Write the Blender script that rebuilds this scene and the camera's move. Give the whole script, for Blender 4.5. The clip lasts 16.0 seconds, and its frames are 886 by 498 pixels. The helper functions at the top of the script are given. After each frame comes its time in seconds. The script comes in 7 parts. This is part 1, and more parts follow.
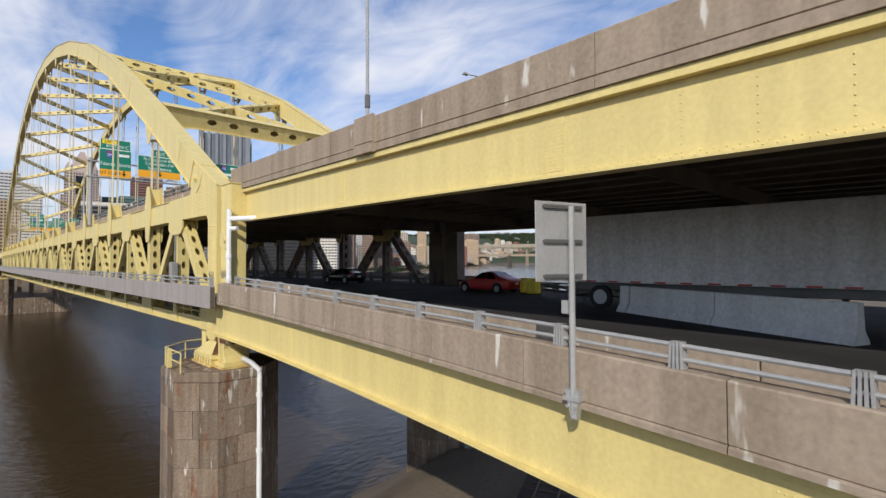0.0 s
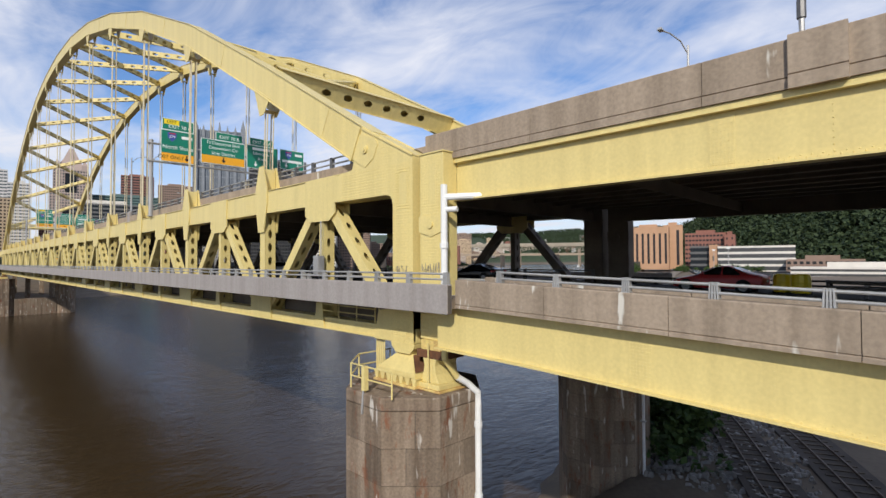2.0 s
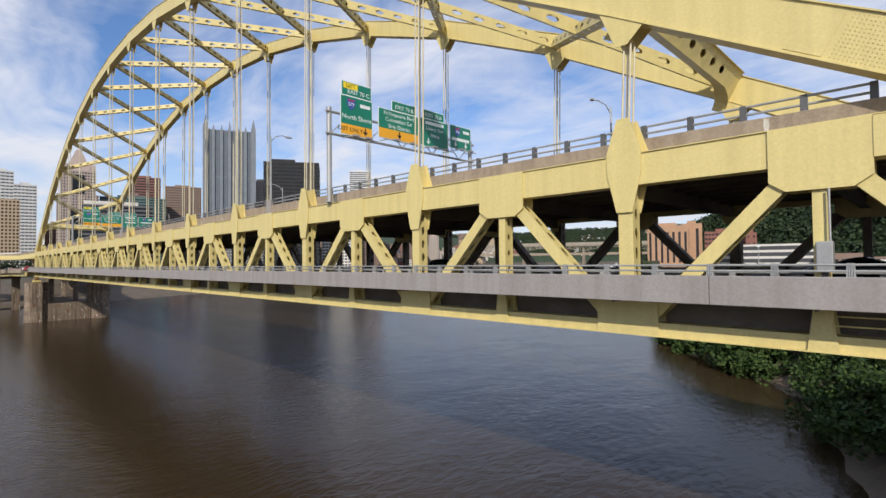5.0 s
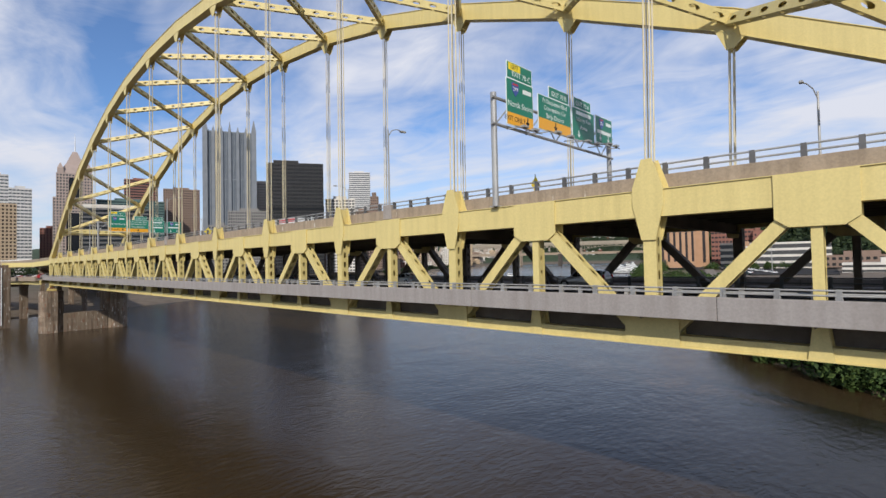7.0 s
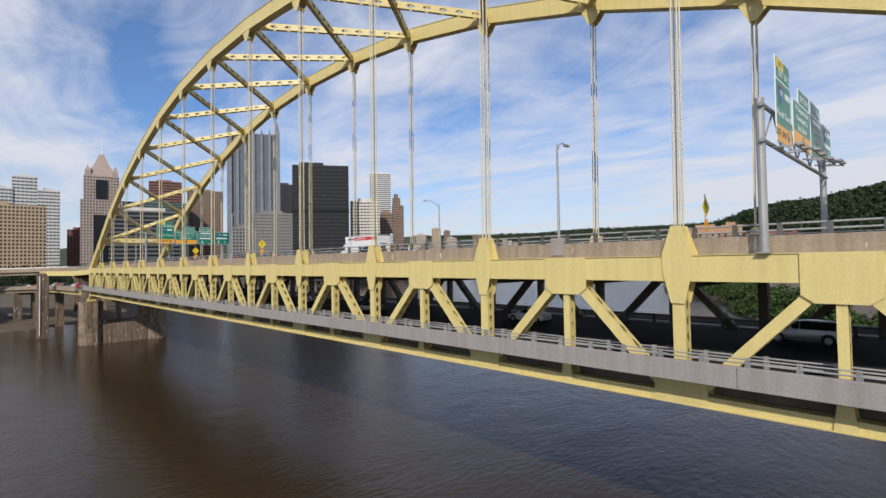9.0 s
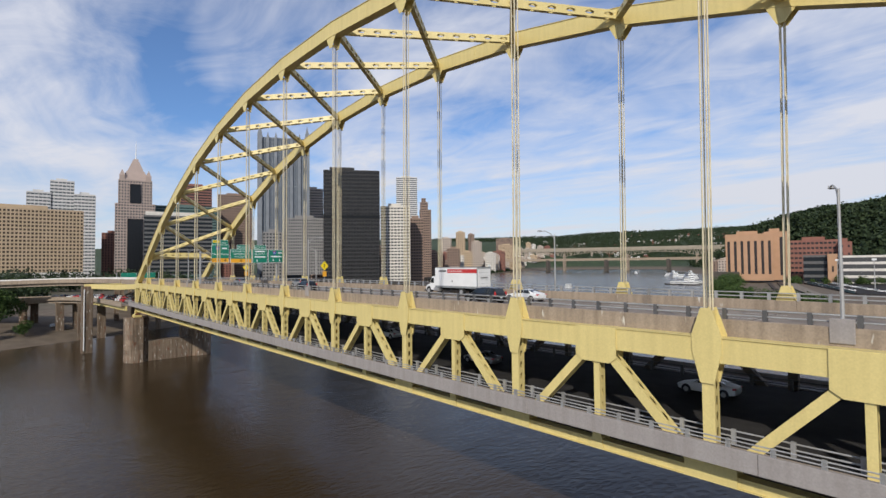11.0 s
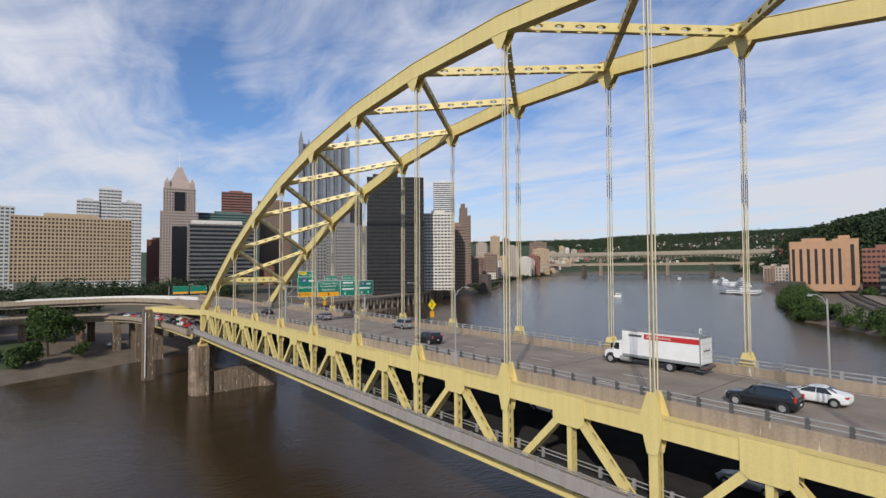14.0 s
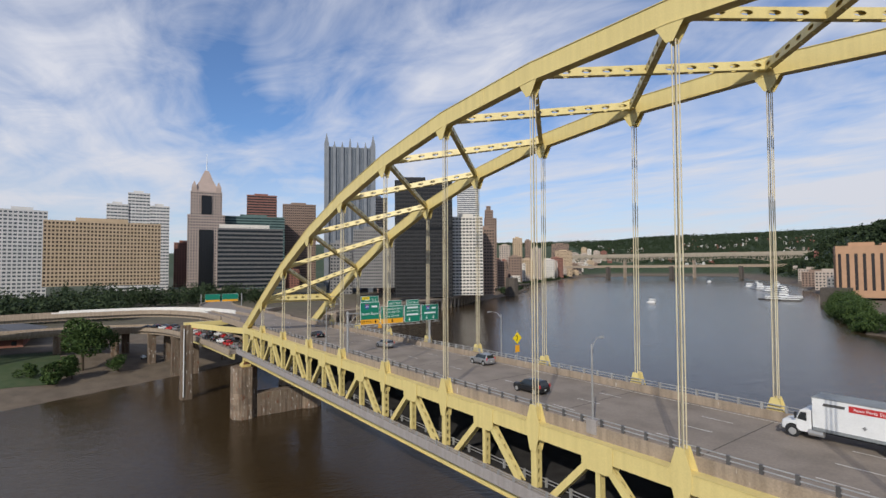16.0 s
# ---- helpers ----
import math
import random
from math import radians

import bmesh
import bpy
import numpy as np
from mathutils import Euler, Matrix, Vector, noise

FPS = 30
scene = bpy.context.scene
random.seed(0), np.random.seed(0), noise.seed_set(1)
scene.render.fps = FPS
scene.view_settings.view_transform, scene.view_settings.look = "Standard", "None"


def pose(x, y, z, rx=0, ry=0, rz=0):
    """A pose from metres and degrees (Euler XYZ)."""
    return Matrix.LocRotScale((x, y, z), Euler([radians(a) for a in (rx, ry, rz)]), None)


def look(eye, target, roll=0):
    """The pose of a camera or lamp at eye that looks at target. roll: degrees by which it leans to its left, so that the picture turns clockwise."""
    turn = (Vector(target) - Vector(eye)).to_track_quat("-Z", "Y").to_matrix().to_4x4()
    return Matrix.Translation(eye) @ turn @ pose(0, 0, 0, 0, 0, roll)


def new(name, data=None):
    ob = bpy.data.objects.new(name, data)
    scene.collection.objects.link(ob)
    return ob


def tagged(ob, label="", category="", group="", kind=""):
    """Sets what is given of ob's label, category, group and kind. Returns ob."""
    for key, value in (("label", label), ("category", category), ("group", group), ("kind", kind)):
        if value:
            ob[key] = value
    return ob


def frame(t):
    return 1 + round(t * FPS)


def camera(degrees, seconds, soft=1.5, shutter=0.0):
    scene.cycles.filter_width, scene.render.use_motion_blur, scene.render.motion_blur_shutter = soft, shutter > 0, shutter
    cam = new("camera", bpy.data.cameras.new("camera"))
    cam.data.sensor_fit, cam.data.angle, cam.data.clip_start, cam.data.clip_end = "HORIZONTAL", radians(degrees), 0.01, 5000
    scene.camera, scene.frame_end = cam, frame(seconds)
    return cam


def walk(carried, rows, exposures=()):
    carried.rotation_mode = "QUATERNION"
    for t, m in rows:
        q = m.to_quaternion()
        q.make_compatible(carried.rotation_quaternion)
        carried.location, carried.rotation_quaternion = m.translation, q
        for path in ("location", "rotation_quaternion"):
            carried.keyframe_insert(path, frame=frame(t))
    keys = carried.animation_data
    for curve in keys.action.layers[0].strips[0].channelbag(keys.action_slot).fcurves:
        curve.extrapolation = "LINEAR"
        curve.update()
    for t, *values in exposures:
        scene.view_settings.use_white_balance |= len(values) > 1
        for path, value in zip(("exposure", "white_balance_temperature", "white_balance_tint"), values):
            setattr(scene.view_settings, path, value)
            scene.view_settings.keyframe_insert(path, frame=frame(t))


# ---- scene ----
cam = camera(83.4, 16.0)
PATH = [
    (0, (31.613, -11.497, 19.962), (30.174, -10.109, 20.013), -0.27),
    (0.5, (29.075, -12.281, 19.879), (27.644, -10.885, 19.928), -0.10),
    (1, (25.965, -13.301, 19.83), (24.544, -11.895, 19.878), -0.11),
    (1.5, (22.138, -14.63, 19.797), (20.726, -13.215, 19.839), -0.12),
    (2, (18.091, -16.075, 19.641), (16.681, -14.657, 19.69), -0.29),
    (2.5, (13.952, -17.48, 19.513), (12.542, -16.062, 19.567), -0.16),
    (3, (9.945, -18.949, 19.394), (8.537, -17.529, 19.447), -0.34),
    (3.5, (6.134, -20.236, 19.316), (4.725, -18.819, 19.365), -0.50),
    (4, (2.505, -21.57, 19.288), (1.095, -20.153, 19.339), -0.67),
    (6.5, (-15.504, -27.373, 20.167), (-16.896, -25.938, 20.219), -0.8),
    (7, (-19.389, -28.701, 20.694), (-20.777, -27.262, 20.747), -1.2),
    (7.5, (-23.156, -29.547, 21.52), (-24.55, -28.113, 21.574), -1.2),
    (8, (-26.878, -29.823, 22.534), (-28.285, -28.403, 22.585), -0.9),
    (8.5, (-30.611, -30.475, 23.517), (-32.03, -29.066, 23.569), -1.1),
    (9, (-34.291, -31.013, 24.348), (-35.721, -29.616, 24.403), -1.0),
    (11.5, (-52.687, -33.412, 30.196), (-54.185, -32.088, 30.265), -0.5),
    (12, (-56.533, -33.941, 31.14), (-58.04, -32.628, 31.214), -0.4),
    (12.5, (-60.362, -34.497, 32.235), (-61.883, -33.202, 32.308), -0.5),
    (13, (-64.122, -34.951, 33.439), (-65.66, -33.674, 33.511), -0.5),
    (13.5, (-67.931, -35.484, 34.61), (-69.481, -34.222, 34.683), -0.5),
    (14, (-71.767, -35.959, 35.693), (-73.328, -34.711, 35.77), -0.5),
    (14.5, (-75.455, -36.554, 36.784), (-77.028, -35.321, 36.86), -0.4),
    (15, (-79.184, -36.984, 37.92), (-80.769, -35.766, 37.998), -0.5),
    (15.5, (-82.535, -37.483, 38.867), (-84.13, -36.278, 38.945), -0.4),
    (16, (-86.384, -37.884, 40.066), (-87.99, -36.695, 40.146), -0.4),
]
walk(cam, [(t, look(eye, target, roll)) for t, eye, target, roll in PATH], exposures=[(0, 0.06), (4, 0.04), (8, -0.09), (12, -0.14), (16, -0.18)])

# ---------- light ----------
SUN_TO = Vector((0.50, -0.70, 0.52)).normalized()
sun_data = bpy.data.lights.new("sun", "SUN")
sun_data.energy, sun_data.angle, sun_data.color = 3.6, radians(0.6), (1.0, 0.94, 0.85)
sun = new("sun", sun_data)
sun.matrix_basis = look((0, 0, 200), Vector((0, 0, 200)) - SUN_TO)

world = bpy.data.worlds.new("sky")
scene.world = world
world.use_nodes = True
wt = world.node_tree
wt.nodes.clear()


def wn(kind, **kw):
    n = wt.nodes.new(kind)
    for k, v in kw.items():
        if k in n.inputs:
            n.inputs[k].default_value = v
    return n


def sky_world():
    out = wn("ShaderNodeOutputWorld")
    bg = wn("ShaderNodeBackground", Strength=0.12)
    sky = wn("ShaderNodeTexSky")
    sky.sky_type, sky.sun_disc = "NISHITA", False
    sky.sun_elevation = math.asin(SUN_TO.z)
    sky.sun_rotation = math.atan2(SUN_TO.x, SUN_TO.y)
    sky.air_density, sky.dust_density, sky.ozone_density = 1.0, 0.3, 3.5
    # streaky clouds on a plane high above: direction / height
    co = wn("ShaderNodeTexCoord")
    sep = wn("ShaderNodeSeparateXYZ")
    wt.links.new(co.outputs["Generated"], sep.inputs[0])
    up = wn("ShaderNodeMath")
    up.operation = "MAXIMUM"
    up.inputs[1].default_value = 0.0
    wt.links.new(sep.outputs["Z"], up.inputs[0])
    add = wn("ShaderNodeMath")
    add.inputs[1].default_value = 0.09
    wt.links.new(up.outputs[0], add.inputs[0])
    comb = wn("ShaderNodeCombineXYZ")
    for i, a in enumerate("XY"):
        d = wn("ShaderNodeMath")
        d.operation = "DIVIDE"
        wt.links.new(sep.outputs[a], d.inputs[0])
        wt.links.new(add.outputs[0], d.inputs[1])
        wt.links.new(d.outputs[0], comb.inputs[i])
    mp = wn("ShaderNodeMapping")
    mp.inputs["Rotation"].default_value = (0, 0, radians(-28))
    mp.inputs["Scale"].default_value = (0.58, 1.0, 1.0)
    wt.links.new(comb.outputs[0], mp.inputs[0])
    big = wn("ShaderNodeTexNoise", Scale=0.75, Detail=5.0, Roughness=0.55, Distortion=1.1)
    fine = wn("ShaderNodeTexNoise", Scale=2.6, Detail=9.0, Roughness=0.62, Distortion=0.9)
    for n in (big, fine):
        wt.links.new(mp.outputs[0], n.inputs["Vector"])
    mul = wn("ShaderNodeMath")
    mul.operation = "MULTIPLY_ADD"
    mul.inputs[1].default_value = 0.42
    wt.links.new(fine.outputs["Fac"], mul.inputs[0])
    wt.links.new(big.outputs["Fac"], mul.inputs[2])
    ramp = wn("ShaderNodeValToRGB")
    ramp.color_ramp.elements[0].position, ramp.color_ramp.elements[1].position = 0.595, 0.87
    ramp.color_ramp.elements[0].color, ramp.color_ramp.elements[1].color = (0.03, 0.03, 0.03, 1), (0.97, 0.97, 0.97, 1)
    # the cover closes towards the south bank
    dot = wn("ShaderNodeVectorMath")
    dot.operation = "DOT_PRODUCT"
    dot.inputs[1].default_value = (0.30, 0.95, 0.0)
    wt.links.new(co.outputs["Generated"], dot.inputs[0])
    bank = wn("ShaderNodeMapRange")
    bank.inputs["From Min"].default_value, bank.inputs["From Max"].default_value = 0.62, 0.98
    bank.inputs["To Min"].default_value, bank.inputs["To Max"].default_value = 0.0, 0.16
    wt.links.new(dot.outputs["Value"], bank.inputs[0])
    cover = wn("ShaderNodeMath")
    wt.links.new(mul.outputs[0], cover.inputs[0])
    wt.links.new(bank.outputs[0], cover.inputs[1])
    wt.links.new(cover.outputs[0], ramp.inputs[0])
    # haze towards the horizon
    haze = wn("ShaderNodeMapRange")
    haze.inputs["From Min"].default_value, haze.inputs["From Max"].default_value = 0.0, 0.26
    haze.inputs["To Min"].default_value, haze.inputs["To Max"].default_value = 0.80, 0.0
    wt.links.new(sep.outputs["Z"], haze.inputs[0])
    mix = wn("ShaderNodeMixRGB")
    wt.links.new(ramp.outputs[0], mix.inputs[0])
    clear = wn("ShaderNodeMixRGB")
    clear.blend_type = "MULTIPLY"
    clear.inputs[0].default_value = 1.0
    clear.inputs[2].default_value = (0.74, 0.93, 1.16, 1)
    wt.links.new(sky.outputs[0], clear.inputs[1])
    wt.links.new(clear.outputs[0], mix.inputs[1])
    mix.inputs[2].default_value = (6.5, 6.7, 7.5, 1)
    low = wn("ShaderNodeMixRGB")
    wt.links.new(haze.outputs[0], low.inputs[0])
    wt.links.new(mix.outputs[0], low.inputs[1])
    low.inputs[2].default_value = (6.1, 6.25, 6.75, 1)
    wt.links.new(low.outputs[0], bg.inputs[0])
    wt.links.new(bg.outputs[0], out.inputs[0])


sky_world()

# ---------- materials ----------


def material(name, base, other=None, rough=0.6, metal=0.0, grain=1.0, stain=0.08, bump=0.15, streak=False, drip=None, spec=0.5, wear=None, per_piece=0.0):
    """A painted or mineral surface: a fine grain, larger stains, and relief, all in metres."""
    m = bpy.data.materials.new(name)
    m.use_nodes = True
    t = m.node_tree
    t.nodes.clear()
    N, L = t.nodes.new, t.links.new
    out, b = N("ShaderNodeOutputMaterial"), N("ShaderNodeBsdfPrincipled")
    L(b.outputs[0], out.inputs[0])
    co = N("ShaderNodeTexCoord")
    geo = N("ShaderNodeNewGeometry")
    pos = geo.outputs["Position"]
    n1 = N("ShaderNodeTexNoise")
    n1.inputs["Scale"].default_value, n1.inputs["Detail"].default_value = 9.0 / grain, 6
    n2 = N("ShaderNodeTexNoise")
    n2.inputs["Scale"].default_value, n2.inputs["Detail"].default_value = 0.55 / grain, 5
    L(pos, n1.inputs["Vector"])
    if streak:
        mp = N("ShaderNodeMapping")
        mp.inputs["Scale"].default_value = (3.2, 3.2, 0.16)
        L(pos, mp.inputs[0])
        L(mp.outputs[0], n2.inputs["Vector"])
    else:
        L(pos, n2.inputs["Vector"])
    r2 = N("ShaderNodeValToRGB")
    r2.color_ramp.elements[0].position, r2.color_ramp.elements[1].position = 0.38, 0.68
    L(n2.outputs["Fac"], r2.inputs[0])
    mix = N("ShaderNodeMixRGB")
    mix.inputs[1].default_value = (*base, 1)
    mix.inputs[2].default_value = (*(other or [c * (1 - 3 * stain) for c in base]), 1)
    L(r2.outputs[0], mix.inputs[0])
    g = N("ShaderNodeMixRGB")
    g.blend_type = "MULTIPLY"
    g.inputs[0].default_value = min(1.0, stain * 4)
    L(mix.outputs[0], g.inputs[1])
    rg = N("ShaderNodeValToRGB")
    rg.color_ramp.elements[0].color, rg.color_ramp.elements[1].color = (0.55, 0.55, 0.55, 1), (1.25, 1.25, 1.25, 1)
    rg.color_ramp.elements[0].position, rg.color_ramp.elements[1].position = 0.25, 0.75
    L(n1.outputs["Fac"], rg.inputs[0])
    L(rg.outputs[0], g.inputs[2])
    col = g.outputs[0]
    if wear:
        n3 = N("ShaderNodeTexNoise")
        n3.inputs["Scale"].default_value, n3.inputs["Detail"].default_value, n3.inputs["Roughness"].default_value = 1.6 / grain, 9, 0.7
        mp3 = N("ShaderNodeMapping")
        mp3.inputs["Scale"].default_value = (1.0, 1.0, 0.35)
        L(pos, mp3.inputs[0])
        L(mp3.outputs[0], n3.inputs["Vector"])
        r3 = N("ShaderNodeValToRGB")
        r3.color_ramp.elements[0].position, r3.color_ramp.elements[1].position = wear[3], wear[3] + 0.09
        L(n3.outputs["Fac"], r3.inputs[0])
        w = N("ShaderNodeMixRGB")
        L(r3.outputs[0], w.inputs[0])
        L(col, w.inputs[1])
        w.inputs[2].default_value = (*wear[:3], 1)
        col = w.outputs[0]
    if drip:
        # narrow pale runs of lime, long in z
        n4 = N("ShaderNodeTexNoise")
        n4.inputs["Scale"].default_value, n4.inputs["Detail"].default_value = 1.0, 3
        mp4 = N("ShaderNodeMapping")
        mp4.inputs["Scale"].default_value = (2.4, 2.4, 0.5)
        L(pos, mp4.inputs[0])
        L(mp4.outputs[0], n4.inputs["Vector"])
        r4 = N("ShaderNodeValToRGB")
        r4.color_ramp.elements[0].position, r4.color_ramp.elements[1].position = drip[3], drip[3] + 0.06
        L(n4.outputs["Fac"], r4.inputs[0])
        w4 = N("ShaderNodeMixRGB")
        L(r4.outputs[0], w4.inputs[0])
        L(col, w4.inputs[1])
        w4.inputs[2].default_value = (*drip[:3], 1)
        col = w4.outputs[0]
    if per_piece:
        oi = N("ShaderNodeObjectInfo")
        hs = N("ShaderNodeHueSaturation")
        mr = N("ShaderNodeMapRange")
        mr.inputs["To Min"].default_value, mr.inputs["To Max"].default_value = 1 - per_piece, 1 + per_piece
        L(oi.outputs["Random"], mr.inputs[0])
        L(mr.outputs[0], hs.inputs["Value"])
        L(col, hs.inputs["Color"])
        col = hs.outputs[0]
    L(col, b.inputs["Base Color"])
    b.inputs["Metallic"].default_value = metal
    b.inputs["Specular IOR Level"].default_value = spec
    rr = N("ShaderNodeMapRange")
    rr.inputs["To Min"].default_value, rr.inputs["To Max"].default_value = max(0.02, rough - 0.1), min(1, rough + 0.1)
    L(n1.outputs["Fac"], rr.inputs[0])
    L(rr.outputs[0], b.inputs["Roughness"])
    if bump:
        bp = N("ShaderNodeBump")
        bp.inputs["Strength"].default_value, bp.inputs["Distance"].default_value = bump, 0.02 * grain
        L(n1.outputs["Fac"], bp.inputs["Height"])
        L(bp.outputs[0], b.inputs["Normal"])
    return m


def glass(name, colour, rough=0.08, spec=0.9):
    m = bpy.data.materials.new(name)
    m.use_nodes = True
    b = m.node_tree.nodes["Principled BSDF"]
    b.inputs["Base Color"].default_value = (*colour, 1)
    b.inputs["Roughness"].default_value = rough
    b.inputs["Specular IOR Level"].default_value = spec
    n = m.node_tree.nodes.new("ShaderNodeTexNoise")
    n.inputs["Scale"].default_value = 0.25
    g = m.node_tree.nodes.new("ShaderNodeNewGeometry")
    bp = m.node_tree.nodes.new("ShaderNodeBump")
    bp.inputs["Strength"].default_value, bp.inputs["Distance"].default_value = 0.2, 0.05
    m.node_tree.links.new(g.outputs["Position"], n.inputs["Vector"])
    m.node_tree.links.new(n.outputs["Fac"], bp.inputs["Height"])
    m.node_tree.links.new(bp.outputs[0], b.inputs["Normal"])
    return m


def water_material():
    m = bpy.data.materials.new("river_water")
    m.use_nodes = True
    t = m.node_tree
    N, L = t.nodes.new, t.links.new
    b = t.nodes["Principled BSDF"]
    geo = N("ShaderNodeNewGeometry")
    big = N("ShaderNodeTexNoise")
    big.inputs["Scale"].default_value, big.inputs["Detail"].default_value = 0.012, 4
    L(geo.outputs["Position"], big.inputs["Vector"])
    mix = N("ShaderNodeMixRGB")
    mix.inputs[1].default_value = (0.052, 0.033, 0.015, 1)
    mix.inputs[2].default_value = (0.038, 0.026, 0.014, 1)
    L(big.outputs["Fac"], mix.inputs[0])
    L(mix.outputs[0], b.inputs["Base Color"])
    b.inputs["Roughness"].default_value = 0.17
    b.inputs["IOR"].default_value = 1.33
    b.inputs["Specular IOR Level"].default_value = 0.33
    mp = N("ShaderNodeMapping")
    mp.inputs["Scale"].default_value = (1.0, 0.55, 1.0)
    mp.inputs["Rotation"].default_value = (0, 0, 0.5)
    L(geo.outputs["Position"], mp.inputs[0])
    w1, w2 = N("ShaderNodeTexNoise"), N("ShaderNodeTexNoise")
    w1.inputs["Scale"].default_value, w1.inputs["Detail"].default_value = 1.3, 6
    w2.inputs["Scale"].default_value, w2.inputs["Detail"].default_value = 0.16, 3
    for w in (w1, w2):
        L(mp.outputs[0], w.inputs["Vector"])
    s = N("ShaderNodeMath")
    s.operation = "MULTIPLY_ADD"
    s.inputs[1].default_value = 2.0
    L(w2.outputs["Fac"], s.inputs[0])
    L(w1.outputs["Fac"], s.inputs[2])
    bp = N("ShaderNodeBump")
    bp.inputs["Strength"].default_value, bp.inputs["Distance"].default_value = 0.55, 0.18
    L(s.outputs[0], bp.inputs["Height"])
    L(bp.outputs[0], b.inputs["Normal"])
    return m


YELLOW = material("yellow_paint", (0.71, 0.58, 0.235), (0.64, 0.52, 0.21), rough=0.45, stain=0.05, bump=0.05, streak=True, wear=(0.30, 0.17, 0.06, 0.74))
RUSTY = material("rusty_yellow_paint", (0.74, 0.58, 0.20), (0.45, 0.25, 0.09), rough=0.6, stain=0.1, bump=0.2, streak=True, wear=(0.22, 0.09, 0.04, 0.60))
RUST = material("bare_rust", (0.17, 0.075, 0.032), (0.09, 0.038, 0.018), rough=0.85, stain=0.16, bump=0.4, streak=True)
CONCRETE = material("weathered_concrete", (0.355, 0.28, 0.205), (0.25, 0.195, 0.14), rough=0.85, stain=0.12, bump=0.3, streak=True, wear=(0.15, 0.12, 0.09, 0.66), drip=(0.58, 0.55, 0.48, 0.67))
FASCIA = material("grey_concrete", (0.33, 0.30, 0.28), (0.28, 0.25, 0.23), rough=0.85, stain=0.08, bump=0.2, streak=True)
PIER = material("stained_pier_concrete", (0.25, 0.19, 0.135), (0.12, 0.082, 0.052), rough=0.9, stain=0.18, bump=0.5, streak=True, wear=(0.17, 0.07, 0.035, 0.55), drip=(0.50, 0.46, 0.40, 0.63), per_piece=0.24)
JOINT = material("dark_joint", (0.10, 0.085, 0.07), rough=0.9)
ROAD = material("worn_concrete_road", (0.275, 0.228, 0.185), (0.20, 0.165, 0.132), rough=0.85, grain=2.0, stain=0.1, bump=0.2)
ASPHALT = material("asphalt", (0.045, 0.042, 0.04), (0.032, 0.030, 0.029), rough=0.95, spec=0.15, stain=0.1, bump=0.3)
GALV = material("galvanised_steel", (0.42, 0.415, 0.40), (0.33, 0.325, 0.315), rough=0.5, metal=0.35, stain=0.06, bump=0.05)
DARKSTEEL = material("dark_grey_steel", (0.16, 0.155, 0.15), rough=0.5, metal=0.5)
# brown of the deck beams; also painted-in shade on yellow far-side members
BEAM_AND_SHADE = material("deck_steel_and_shade_brown", (0.17, 0.135, 0.10), (0.11, 0.085, 0.06), rough=0.7)
WHITE = material("white_paint", (0.78, 0.78, 0.76), rough=0.4, stain=0.04, bump=0.03)
LINEPAINT = material("road_line_paint", (0.62, 0.60, 0.55), (0.45, 0.42, 0.38), rough=0.7, stain=0.14)
GREEN = material("sign_green", (0.005, 0.20, 0.125), rough=0.35, stain=0.02, bump=0.0)
AMBER = material("sign_amber", (0.85, 0.40, 0.02), rough=0.35, stain=0.02, bump=0.0)
SIGNYELLOW = material("sign_yellow", (0.90, 0.68, 0.02), rough=0.35, stain=0.02, bump=0.0)
LETTER = material("sign_white", (0.80, 0.85, 0.82), rough=0.35, stain=0.02, bump=0.0)
SIGNBLUE = material("sign_blue", (0.05, 0.09, 0.35), rough=0.35, stain=0.02, bump=0.0)
REDPAINT = material("red_paint", (0.50, 0.03, 0.03), rough=0.35, stain=0.03, bump=0.0)
BLACKPAINT = material("black_paint", (0.015, 0.016, 0.018), rough=0.2, stain=0.03, bump=0.0)
SILVER = material("silver_paint", (0.36, 0.36, 0.36), rough=0.3, metal=0.5, stain=0.03, bump=0.0)
RUBBER = material("black_rubber", (0.02, 0.02, 0.02), rough=0.85)
CARGLASS = glass("tinted_car_glass", (0.015, 0.02, 0.022), 0.05)
WATER = water_material()

# ---------- mesh helper ----------


